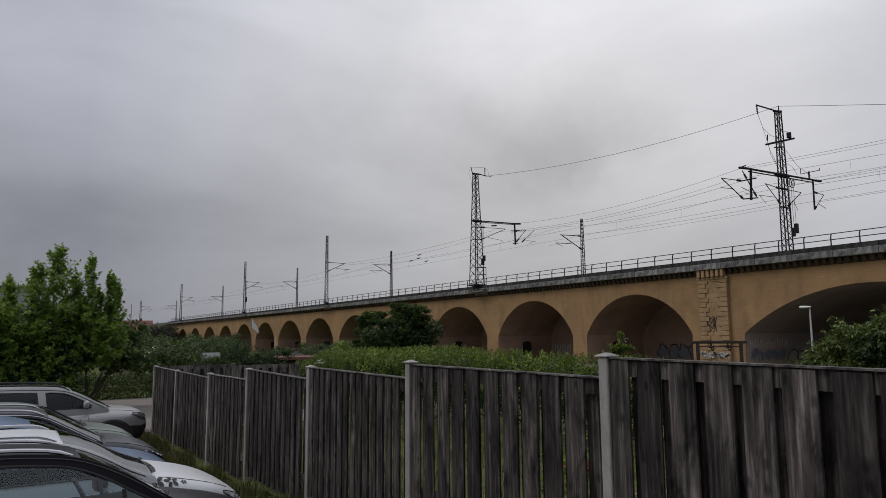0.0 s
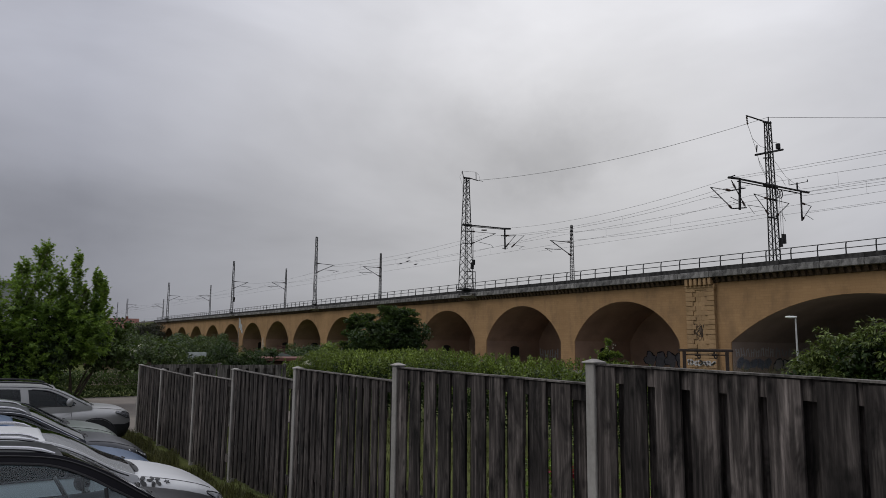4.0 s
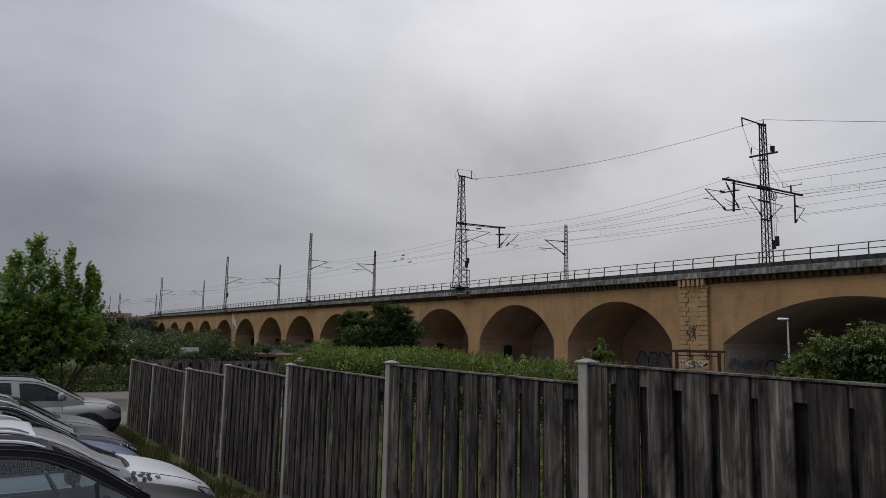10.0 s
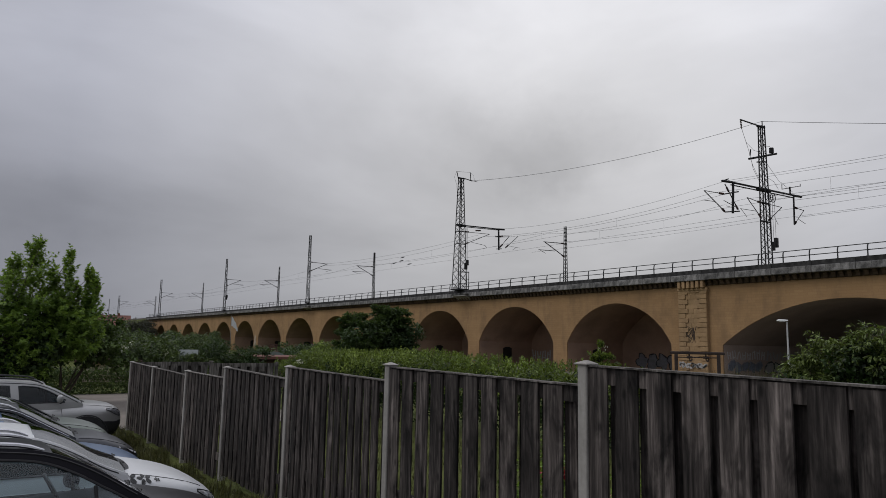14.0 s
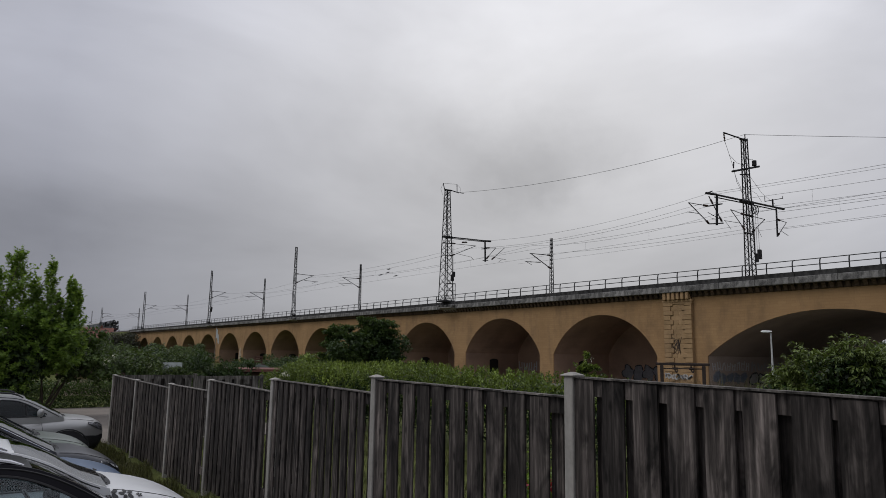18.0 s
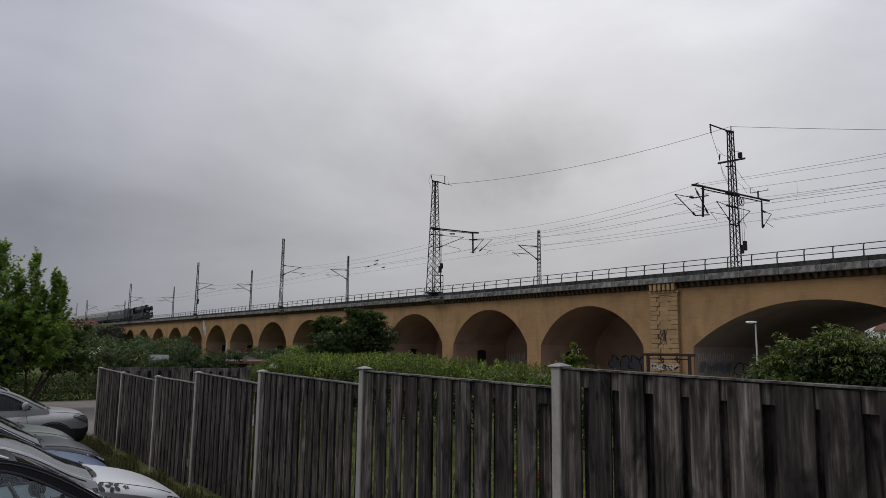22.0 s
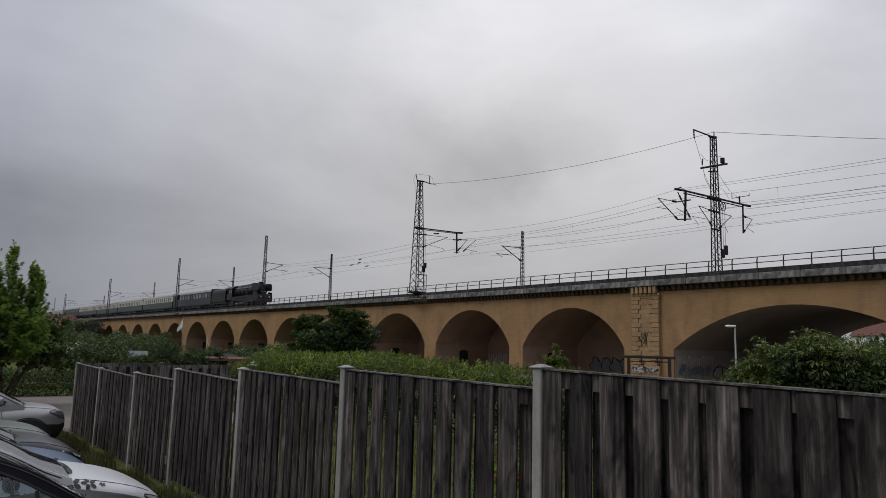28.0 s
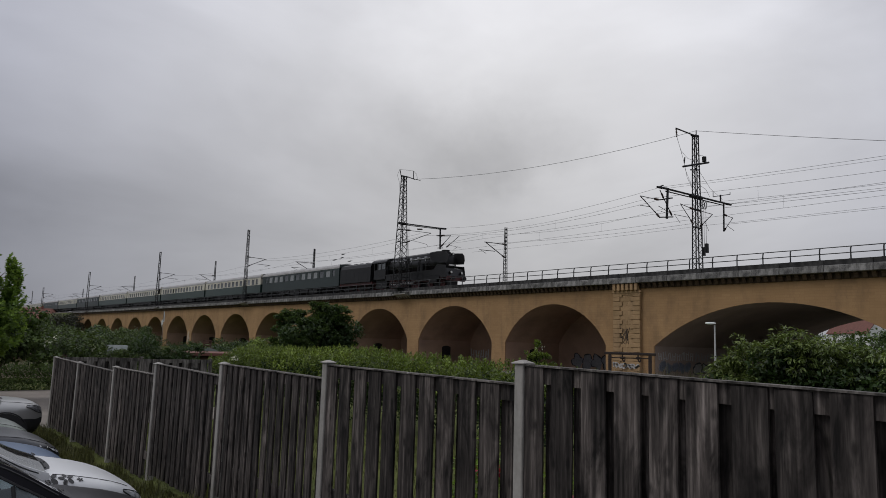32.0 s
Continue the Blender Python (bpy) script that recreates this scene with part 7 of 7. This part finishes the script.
def build_maple():
    """Upright leaders, each set all round with rising side shoots of hand-shaped leaves."""
    t = thing("maple_tree", "young leafy maple with pointed upright leaders", "tree", (-27.2, 0.2, 0))
    rng = random.Random(2)
    # y, top, half width at the foot of the leader's plume, how full
    leaders = [(1.62, 5.92, 1.05, 1.3), (0.92, 5.25, 0.95, 1.0), (0.15, 4.75, 0.9, 1.0), (2.55, 5.58, 0.62, 0.75), (3.22, 5.02, 0.62, 1.0), (3.55, 4.72, 0.5, 0.8),
               (-0.6, 4.45, 0.9, 1.0), (-1.7, 4.3, 0.9, 1.0), (-2.9, 4.2, 0.9, 1.0), (2.1, 4.9, 0.7, 0.8), (2.9, 4.5, 0.6, 0.8)]
    branchy(t, [(0, 0.3, 0), (0, 0.5, 1.2), (0.05, 0.9, 2.4), (0, 1.4, 3.6)],
            [((0, 0.5 + 0.1 * i, 1.0 + 0.15 * i), (rng.uniform(-0.2, 0.2), y, z - 0.5), 0.03) for i, (y, z, _, _) in enumerate(leaders)], 0.11)
    base, tip = [], []
    for y, z, w, full in leaders:
        x = rng.uniform(-0.25, 0.35)
        length, n = 2.5, int(70 * full)
        bend = rng.uniform(-0.12, 0.12)
        for k in range(n):
            f = ((k + rng.random()) / n) ** 0.85          # 0 at the point, 1 at the foot
            a = rng.uniform(0, math.tau)
            reach = w * (0.12 + 0.95 * f) * rng.choice((0.45, 0.7, 0.9, 1.05, 1.2))
            zz = z - 0.32 - f * length
            yy = y + bend * math.sin(f * 3.0)
            base.append((x + 0.25 * reach * math.cos(a), yy + 0.25 * reach * math.sin(a), zz))
            tip.append((x + reach * math.cos(a), yy + reach * math.sin(a), zz + 0.14 + reach * rng.uniform(0.55, 1.1)))
        base.append((x, y, z - 0.5))
        tip.append((x, y, z + 0.02))
    # the broad body below the leaders, rising sprays on its sunlit side
    for k in range(900):
        y = rng.uniform(-4.6, 3.4)
        z = rng.uniform(0.7 if y < 1.6 else 1.0 if y < 2.3 else 1.6, 3.6 if y < 2.6 else 3.2)
        a = rng.uniform(-1.3, 1.3)
        r = rng.uniform(0.25, 0.55)
        x = rng.uniform(-0.2, 0.9)
        base.append((x, y, z))
        tip.append((x + r * math.cos(a), y + r * math.sin(a), z + r * rng.uniform(0.1, 0.8)))
    ob = new("crown", shoot_leaves("crown", base, tip, 13, 0.17, LEAF_MAPLE, 3, ratio=0.46, droop=0.3, lobes=3, taper=0.4))
    ob.parent = t
    # dark-coloured leaves within the crown paint the shade between its sprays
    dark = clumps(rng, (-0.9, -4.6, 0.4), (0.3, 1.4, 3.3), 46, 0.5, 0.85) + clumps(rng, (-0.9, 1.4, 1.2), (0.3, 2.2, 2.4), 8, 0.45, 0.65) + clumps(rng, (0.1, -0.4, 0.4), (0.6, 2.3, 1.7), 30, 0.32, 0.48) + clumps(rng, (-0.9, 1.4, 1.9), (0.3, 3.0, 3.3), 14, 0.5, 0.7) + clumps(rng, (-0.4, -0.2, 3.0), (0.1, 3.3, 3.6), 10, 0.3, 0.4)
    crown(t, dark, 22000, 0.14, LEAF_DARK_SHADE, 4, name="inner_leaves", ratio=0.85, tuft=1)


build_maple()


def bush(name, label, at, blobs, n, size, mat, seed, stem=True, category="bush", extra=None, sprays=0, **kw):
    b = thing(name, label, category, at)
    if stem:
        rng = random.Random(seed)
        for i in range(5):
            bm = B()
            c = rng.choice(blobs)[0]
            tube(bm, (rng.uniform(-0.15, 0.15), rng.uniform(-0.15, 0.15), 0), c, 0.05, 0.015, n=5)
            part("stem", bm, BARK, b)
    if sprays:
        rng = random.Random(seed + 1)
        base, tip = [], []
        for c, r in blobs:
            for _ in range(sprays):
                a, u = rng.uniform(0, math.tau), rng.uniform(0.7, 1.3)
                base.append((c[0] + 0.3 * r[0] * math.cos(a), c[1] + 0.3 * r[1] * math.sin(a), c[2] + rng.uniform(-0.5, 0.5) * r[2]))
                tip.append((c[0] + u * r[0] * math.cos(a), c[1] + u * r[1] * math.sin(a), base[-1][2] + r[2] * rng.uniform(-0.3, 0.7)))
        ob = new("foliage", shoot_leaves("foliage", base, tip, max(3, n // len(base)), size, mat, seed, **kw))
        ob.parent = b
    else:
        crown(b, blobs, n, size, mat, seed, name="foliage", **kw)
    if extra:
        for nm, bl, k, s, m, sd in extra:
            crown(b, bl, k, s, m, sd, name=nm, tuft=1 if nm == "inner_leaves" else 7)
    return b


R = random.Random(31)
bush("shrub", "dark leafy shrub overhanging the clipped hedge", (-29.0, 3.0, 0), clumps(R, (-0.6, -0.9, 1.55), (0.8, 1.9, 2.9), 30, 0.32, 0.55), 9000, 0.14, LEAF_TREE, 41, ratio=0.7,
     extra=[("blossoms", clumps(R, (0.2, 0.0, 1.4), (0.8, 1.8, 2.4), 6, 0.3, 0.5), 60, 0.10, BLOSSOM, 42)])
bush("hedge", "clipped green hedge along the car park's edge", (-33.2, 4.0, 0), [((0, y * 0.35, z), (0.40, 0.40, 0.24)) for y in range(-16, 14) for z in (0.2, 0.5, 0.78, 0.95)], 26000, 0.08, LEAF_TREE, 43, stem=False, category="hedge", shell=0.6, tuft=1)
# this tree's inner clumps are darker, with the crown's shade in their colour
bush("tree", "round broad-leaved tree before the viaduct", (-52.4, 29.3, 0.45), clumps(R, (-2.2, -3.4, 1.0), (1.6, 3.4, 3.6), 90, 0.35, 0.7, 0.45) + clumps(R, (-0.8, -0.2, 3.4), (1.2, 2.6, 5.1), 44, 0.28, 0.6, 0.45) + clumps(R, (-1.6, -3.0, 3.0), (-0.2, -0.8, 4.2), 20, 0.28, 0.55, 0.45), 52000, 0.25, LEAF_TREE, 45, category="tree", ratio=0.42, sprays=20, droop=0.35,
     extra=[("inner_leaves", clumps(R, (-1.8, -3.0, 1.0), (1.2, 3.0, 3.4), 26, 0.7, 1.0) + clumps(R, (-0.6, 0.0, 3.4), (0.8, 2.2, 4.5), 8, 0.5, 0.7), 9000, 0.24, LEAF_DARK_SHADE, 145)])
bush("bush", "dark rounded bush among the gardens", (-40.3, 13.3, 0), clumps(R, (-1.2, -1.5, 0.6), (1.2, 1.7, 2.0), 26, 0.5, 0.85), 12000, 0.2, LEAF_DARK_SHADE, 47, sprays=14, ratio=0.4)
for i, (x, y, w, h, lf) in enumerate(((-42.5, 8.3, 1.5, 2.35, LEAF_FAR), (-46, 8.8, 1.7, 2.6, LEAF_FAR), (-50, 10.6, 1.8, 2.5, LEAF_DARK_SHADE), (-52, 13.5, 1.8, 2.4, LEAF_FAR), (-56, 9.5, 2.0, 3.0, LEAF_FAR),
                                      (-62, 12.5, 2.2, 2.9, LEAF_FAR), (-70, 15.5, 2.4, 2.9, LEAF_DARK_SHADE), (-80, 21, 2.6, 2.8, LEAF_FAR), (-95, 26, 3.0, 3.2, LEAF_FAR), (-75, 9, 2.6, 3.6, LEAF_FAR),
                                      (-120, 33, 3.0, 3.6, LEAF_FAR), (-150, 36, 3.4, 3.9, LEAF_FAR), (-105, 15, 3.4, 4.0, LEAF_FAR), (-140, 20, 4.0, 4.6, LEAF_FAR), (-57, 27, 2.4, 2.5, LEAF_HEDGE), (-38.5, 17.6, 1.3, 1.9, LEAF_HEDGE), (-52, 20.2, 1.6, 1.75, LEAF_DARK_SHADE), (-58, 21.6, 2.0, 1.8, LEAF_FAR), (-61, 24.5, 2.6, 1.9, LEAF_DARK_SHADE), (-44.5, 19.3, 1.2, 1.55, LEAF_TREE), (-72, 29, 3.4, 2.2, LEAF_FAR))):
    bush("shrub", "garden shrub with grey-green leaves" if lf is LEAF_FAR else "leafy green garden shrub", (x, y, 0), clumps(R, (-w, -w, 0.4), (w, w, h - 0.6), 20, 0.45, 0.85), 7000, 0.13 + 0.001 * abs(x), lf, 60 + i,
         extra=[("blossoms", clumps(R, (-w, -w, 0.8), (w, w, h - 0.7), 6, 0.3, 0.6), 110, 0.17, BLOSSOM, 90 + i)] if i in (0, 1, 4, 13) else None)
RG = random.Random(71)
bush("shrub", "low garden shrub before the greenhouse", (-45.2, 11.7, 0), clumps(RG, (-0.7, -1.2, 0.4), (0.7, 1.2, 1.36), 24, 0.3, 0.5), 6000, 0.16, LEAF_FAR, 98, sprays=12, ratio=0.45)
bush("tree", "dark bare-looking tree at the viaduct's end", (-214, 41, 0), clumps(R, (-6, -3, 1), (7, 3, 6.0), 26, 1.3, 2.2), 9000, 0.42, LEAF_BARE, 110, category="tree")
for i, (x, y, h) in enumerate(((-285, 30, 9.0), (-310, 42, 11.5), (-330, 22, 9.5), (-350, 60, 11), (-240, 24, 6.0), (-380, 36, 13))):
    bush("tree", "distant dark green tree", (x, y, 0), clumps(R, (-5, -5, 1), (5, 5, h - 2), 18, 1.8, 3.0), 2600, 0.9, LEAF_FAR, 120 + i, category="tree")


def build_long_hedge():
    """The bright, loosely grown hedge behind the fence, with upright shoots."""
    h_ = thing("garden_hedge", "bright green loosely grown hedge with upright shoots", "hedge", (0, 11.4, 0))
    rng = random.Random(8)
    line = ((-28.2, 1.4), (-27, 1.65), (-24, 2.10), (-20, 2.17), (-17.4, 2.26), (-15, 2.16), (-13.3, 2.12), (-11, 2.06), (-9.0, 1.95))

    def top(x):
        for (a, za), (b, zb) in zip(line, line[1:]):
            if a <= x <= b:
                return za + (zb - za) * (x - a) / (b - a)
        return 1.5
    core, base, tip = [], [], []
    for i in range(260):
        x = rng.uniform(-28, -9.2)
        t = top(x)
        core.append(((x, rng.uniform(-0.6, 0.8), rng.uniform(0.5, t - 0.42)), (0.42, 0.42, 0.34)))
    for i in range(2000):
        x, y = rng.uniform(-28, -9.2), rng.uniform(-0.95, 0.8)
        t = top(x) - 0.75 * rng.random() ** 1.6 + 0.03 + (0.10 * rng.random() if rng.random() < 0.15 else 0)
        h = rng.uniform(0.22, 0.42)
        base.append((x, y, t - h))
        tip.append((x + rng.uniform(-0.07, 0.07), y + rng.uniform(-0.07, 0.05), t))
    # darker core leaves: the hedge's inner shade is put into their colour
    crown(h_, core, 36000, 0.09, LEAF_INNER_SHADE, 10, name="inner_leaves", ratio=0.5)
    ob = new("outer_leaves", shoot_leaves("outer_leaves", base, tip, 19, 0.108, LEAF_HEDGE, 9, ratio=0.46, droop=0.0, spread=0.8, taper=0.5))
    ob.parent = h_
    crown(h_, [((-24.5, -1.0, 1.66), (0.32, 0.12, 0.10))], 36, 0.07, BLOSSOM, 11, name="blossoms", tuft=1)
    for i in range(30):
        bm = B()
        x = -27.5 + i * 0.62
        tube(bm, (x, 0, 0), (x + rng.uniform(-0.2, 0.2), rng.uniform(-0.3, 0.3), 1.5), 0.025, 0.01, n=5)
        part("stem", bm, BARK, h_)


build_long_hedge()
def elder_clumps(rng, n, lo, r_lo, r_hi, inset):
    """Clumps under the bush's rounded, lumpy outline: x and height of its top."""
    line = ((-1.35, 1.7), (-1.1, 2.35), (-0.6, 2.85), (-0.1, 2.78), (0.5, 3.08), (1.0, 2.82), (1.6, 2.74), (2.6, 2.62), (3.9, 2.55))
    out = []
    for _ in range(n):
        x = rng.uniform(-1.3, 3.8)
        for (a, za), (b, zb) in zip(line, line[1:]):
            if a <= x <= b:
                top = za + (zb - za) * (x - a) / (b - a)
        z = lo + (top - inset - lo) * rng.random() ** 0.7
        r = rng.uniform(r_lo, r_hi)
        out.append(((x, rng.uniform(-0.9, 0.4) * (1 - 0.5 * (z - lo) / (top - lo)), z), (r, r, r * 0.8)))
    return out


R2 = random.Random(52)
# the elder's inner clumps are coloured darker, as painted shade behind the outer leaves
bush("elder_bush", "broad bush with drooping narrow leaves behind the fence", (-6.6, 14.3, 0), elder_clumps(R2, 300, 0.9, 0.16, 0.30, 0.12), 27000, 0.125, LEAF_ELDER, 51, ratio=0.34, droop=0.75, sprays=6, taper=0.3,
     extra=[("inner_leaves", elder_clumps(R2, 60, 0.8, 0.30, 0.42, 0.5), 20000, 0.10, LEAF_INNER_SHADE, 151)])
bush("bush", "shadowed bush behind the elder", (-8.5, 22.5, 0), clumps(R, (0.6, -0.8, 1.0), (4.6, 0.8, 2.8), 26, 0.5, 0.75), 15000, 0.13, LEAF_TREE, 53, tuft=2)
for i, (x, y, w, h) in enumerate(((-41.6, 98, 2.2, 6.6), (-33.0, 106, 2.6, 7.7), (-38.0, 109, 2.0, 5.6), (-15, 72, 4, 5.2), (-32, 76, 4, 5.0), (-45, 92, 5, 6), (-49, 104, 5, 8.5), (-30, 116, 5, 7.5), (-20, 95, 6, 7.5), (-6, 84, 5, 6.5))):
    bush("tree", "dark leafy tree beyond the wide arch", (x, y, 0), clumps(R, (-w, -w / 2, 0.6), (w, w / 2, h - 1), 18, 1.0, 1.7), 5200, 0.28, LEAF_TREE, 140 + i, category="tree")
bush("shrub", "slender pale green shrub with whitish tips", (-14.6, 15.9, 0.05), clumps(R, (-0.3, -0.3, 1.4), (0.3, 0.3, 2.2), 10, 0.10, 0.18) + [((0.0, 0.0, 2.42), (0.07, 0.07, 0.16)), ((-0.3, 0.0, 2.1), (0.2, 0.2, 0.14)), ((0.3, 0.0, 2.1), (0.22, 0.2, 0.13)), ((-0.4, 0.0, 1.8), (0.2, 0.2, 0.2)), ((0.42, 0.0, 1.85), (0.2, 0.2, 0.18))], 4200, 0.10, LEAF_HEDGE, 55, sprays=9, ratio=0.4, droop=0.1,
     extra=[("blossoms", [((0, 0, 2.35), (0.2, 0.2, 0.2))], 26, 0.06, BLOSSOM, 56)])
RED_PETAL = leaf_material("red_petal", (0.26, 0.02, 0.03), (0.38, 0.04, 0.06), 0.2)
PINK_PETAL = leaf_material("pink_petal", (0.55, 0.12, 0.2), (0.7, 0.25, 0.34), 0.2)
bush("rose_bush", "red and pink flowering rose bush behind the fence", (-4.9, 4.9, 0.3), clumps(R, (-0.9, -0.2, 0.2), (0.9, 0.3, 1.1), 14, 0.16, 0.3), 1500, 0.06, LEAF_MAPLE, 57,
     extra=[("red_blossoms", clumps(R, (-0.5, -0.3, 0.85), (0.4, 0.0, 1.2), 7, 0.05, 0.07), 120, 0.05, RED_PETAL, 58), ("pink_blossoms", clumps(R, (0.0, -0.3, 0.5), (0.8, 0.0, 1.0), 7, 0.05, 0.07), 140, 0.05, PINK_PETAL, 59)])


def build_grass():
    """Rank grass along the foot of the fence and weeds in the garden."""
    rng = np.random.default_rng(12)
    def blades(name, n, place, h_lo, h_hi, w, label, mat):
        p = place(n)
        ang = rng.random(n) * 6.283
        h = h_lo + (h_hi - h_lo) * rng.random(n) ** 1.8 * (0.55 + 0.45 * np.sin(p[:, 0] * 3.1 + 2 * np.sin(p[:, 1] * 5)))
        bend = (rng.random(n) - 0.5)[:, None] * np.stack([np.cos(ang), np.sin(ang), np.zeros(n)], 1) * h[:, None] * 1.1
        side = np.stack([-np.sin(ang), np.cos(ang), np.zeros(n)], 1) * w
        mid = p + bend * 0.3 + np.stack([np.zeros(n), np.zeros(n), h * 0.6], 1)
        tip = p + bend + np.stack([np.zeros(n), np.zeros(n), h], 1)
        v = np.stack([p - side, p + side, mid + side * 0.7, tip, mid - side * 0.7], 1)
        i = np.arange(n)[:, None] * 5
        f = np.concatenate([i + np.array([[0, 1, 2]]), i + np.array([[0, 2, 4]]), i + np.array([[4, 2, 3]])], 1).reshape(-1, 3)
        ob = new(name, array_mesh(name, v.reshape(-1, 3), f, mat))
        tagged(ob, label, "grass", kind="stuff")
    def strip(n):
        x = rng.uniform(-21.5, -3.0, n)
        y = 2.72 + 0.95 * rng.random(n) ** 0.8 + 0.12 * np.sin(x * 2.3)
        z = np.array([lift(a, b) for a, b in zip(x, y)])
        return np.stack([x, np.minimum(y, 3.66), z], 1)
    blades("rank_grass", 17000, strip, 0.05, 0.34, 0.006, "rank yellow-green grass along the fence's foot", GRASS_BLADE)
    def garden(n):
        x, y = rng.uniform(-19, 1.0, n), rng.uniform(3.85, 10.5, n)
        return np.stack([x, y, np.array([lift(a, b) for a, b in zip(x, y)])], 1)
    blades("garden_grass", 16000, garden, 0.06, 0.3, 0.006, "long garden grass behind the fence", GRASS_BLADE)
    def weeds(n):
        x, y = rng.uniform(-15.5, -8.5, n), rng.uniform(18.5, 24, n)
        return np.stack([x, y, np.zeros(n)], 1)
    blades("tall_weeds", 6000, weeds, 1.2, 2.15, 0.010, "tall dry weeds between the gardens and the viaduct", GRASS_BLADE)


build_grass()


# ---- what moves ----
def motions():
    times = [0, 4, 8, 12, 15, 17, 18, 19, 20, 21, 22, 23, 24, 25, 26, 27, 28, 29, 30, 31, 32]
    walk(loco, [(t, pose(train_front(t), TRACK_Y, RAIL_Z)) for t in times])
    for c, back in COACHES:
        walk(c, [(t, pose(train_front(t) - back, TRACK_Y, RAIL_Z)) for t in times])
    # the driving wheels roll, 1 m in radius
    steps = [i / 15 for i in range(481)]
    for w, x in zip(drivers, (-7.3, -9.6, -11.9)):
        walk(w, [(t, pose(x, 0, 1.0, 0, math.degrees(train_front(t)) % 360, 0)) for t in steps])
    # the flag flaps about its pole: each strip hinges on the one before it
    sides = ((0, 0.7), (3, 0.25), (6, 0.45), (8, 0.4), (10, 0.5), (12, 0.9), (14, 0.65), (17, -0.1), (18, 0.25), (19, -0.2), (20, -0.35), (21, 0.25), (23, 0.35), (24, -0.4), (25, -0.75), (28, -0.6), (31, -0.25), (32, -0.25))

    def strips(t):
        side = float(np.interp(t, [k for k, _ in sides], [v for _, v in sides]))
        heading = -17.6 - math.degrees(math.asin(side))
        out, x, y, z = [], 0.0, 0.0, 4.8
        for i in range(5):
            yaw = heading + 14 * math.sin(t * 3.1 - i * 1.1) + (1 - abs(side)) * (42 if i % 2 else -42)
            a = radians(yaw)
            out.append(pose(x, y, z, 0, 0, yaw))
            x -= 0.2 * math.cos(a)
            y -= 0.2 * math.sin(a)
            z -= 0.26
        return out
    beats = [i / 5 for i in range(161)]
    swing = [strips(t) for t in beats]
    for i, strip in enumerate(FLAG):
        walk(strip, [(t, s[i]) for t, s in zip(beats, swing)])


motions()
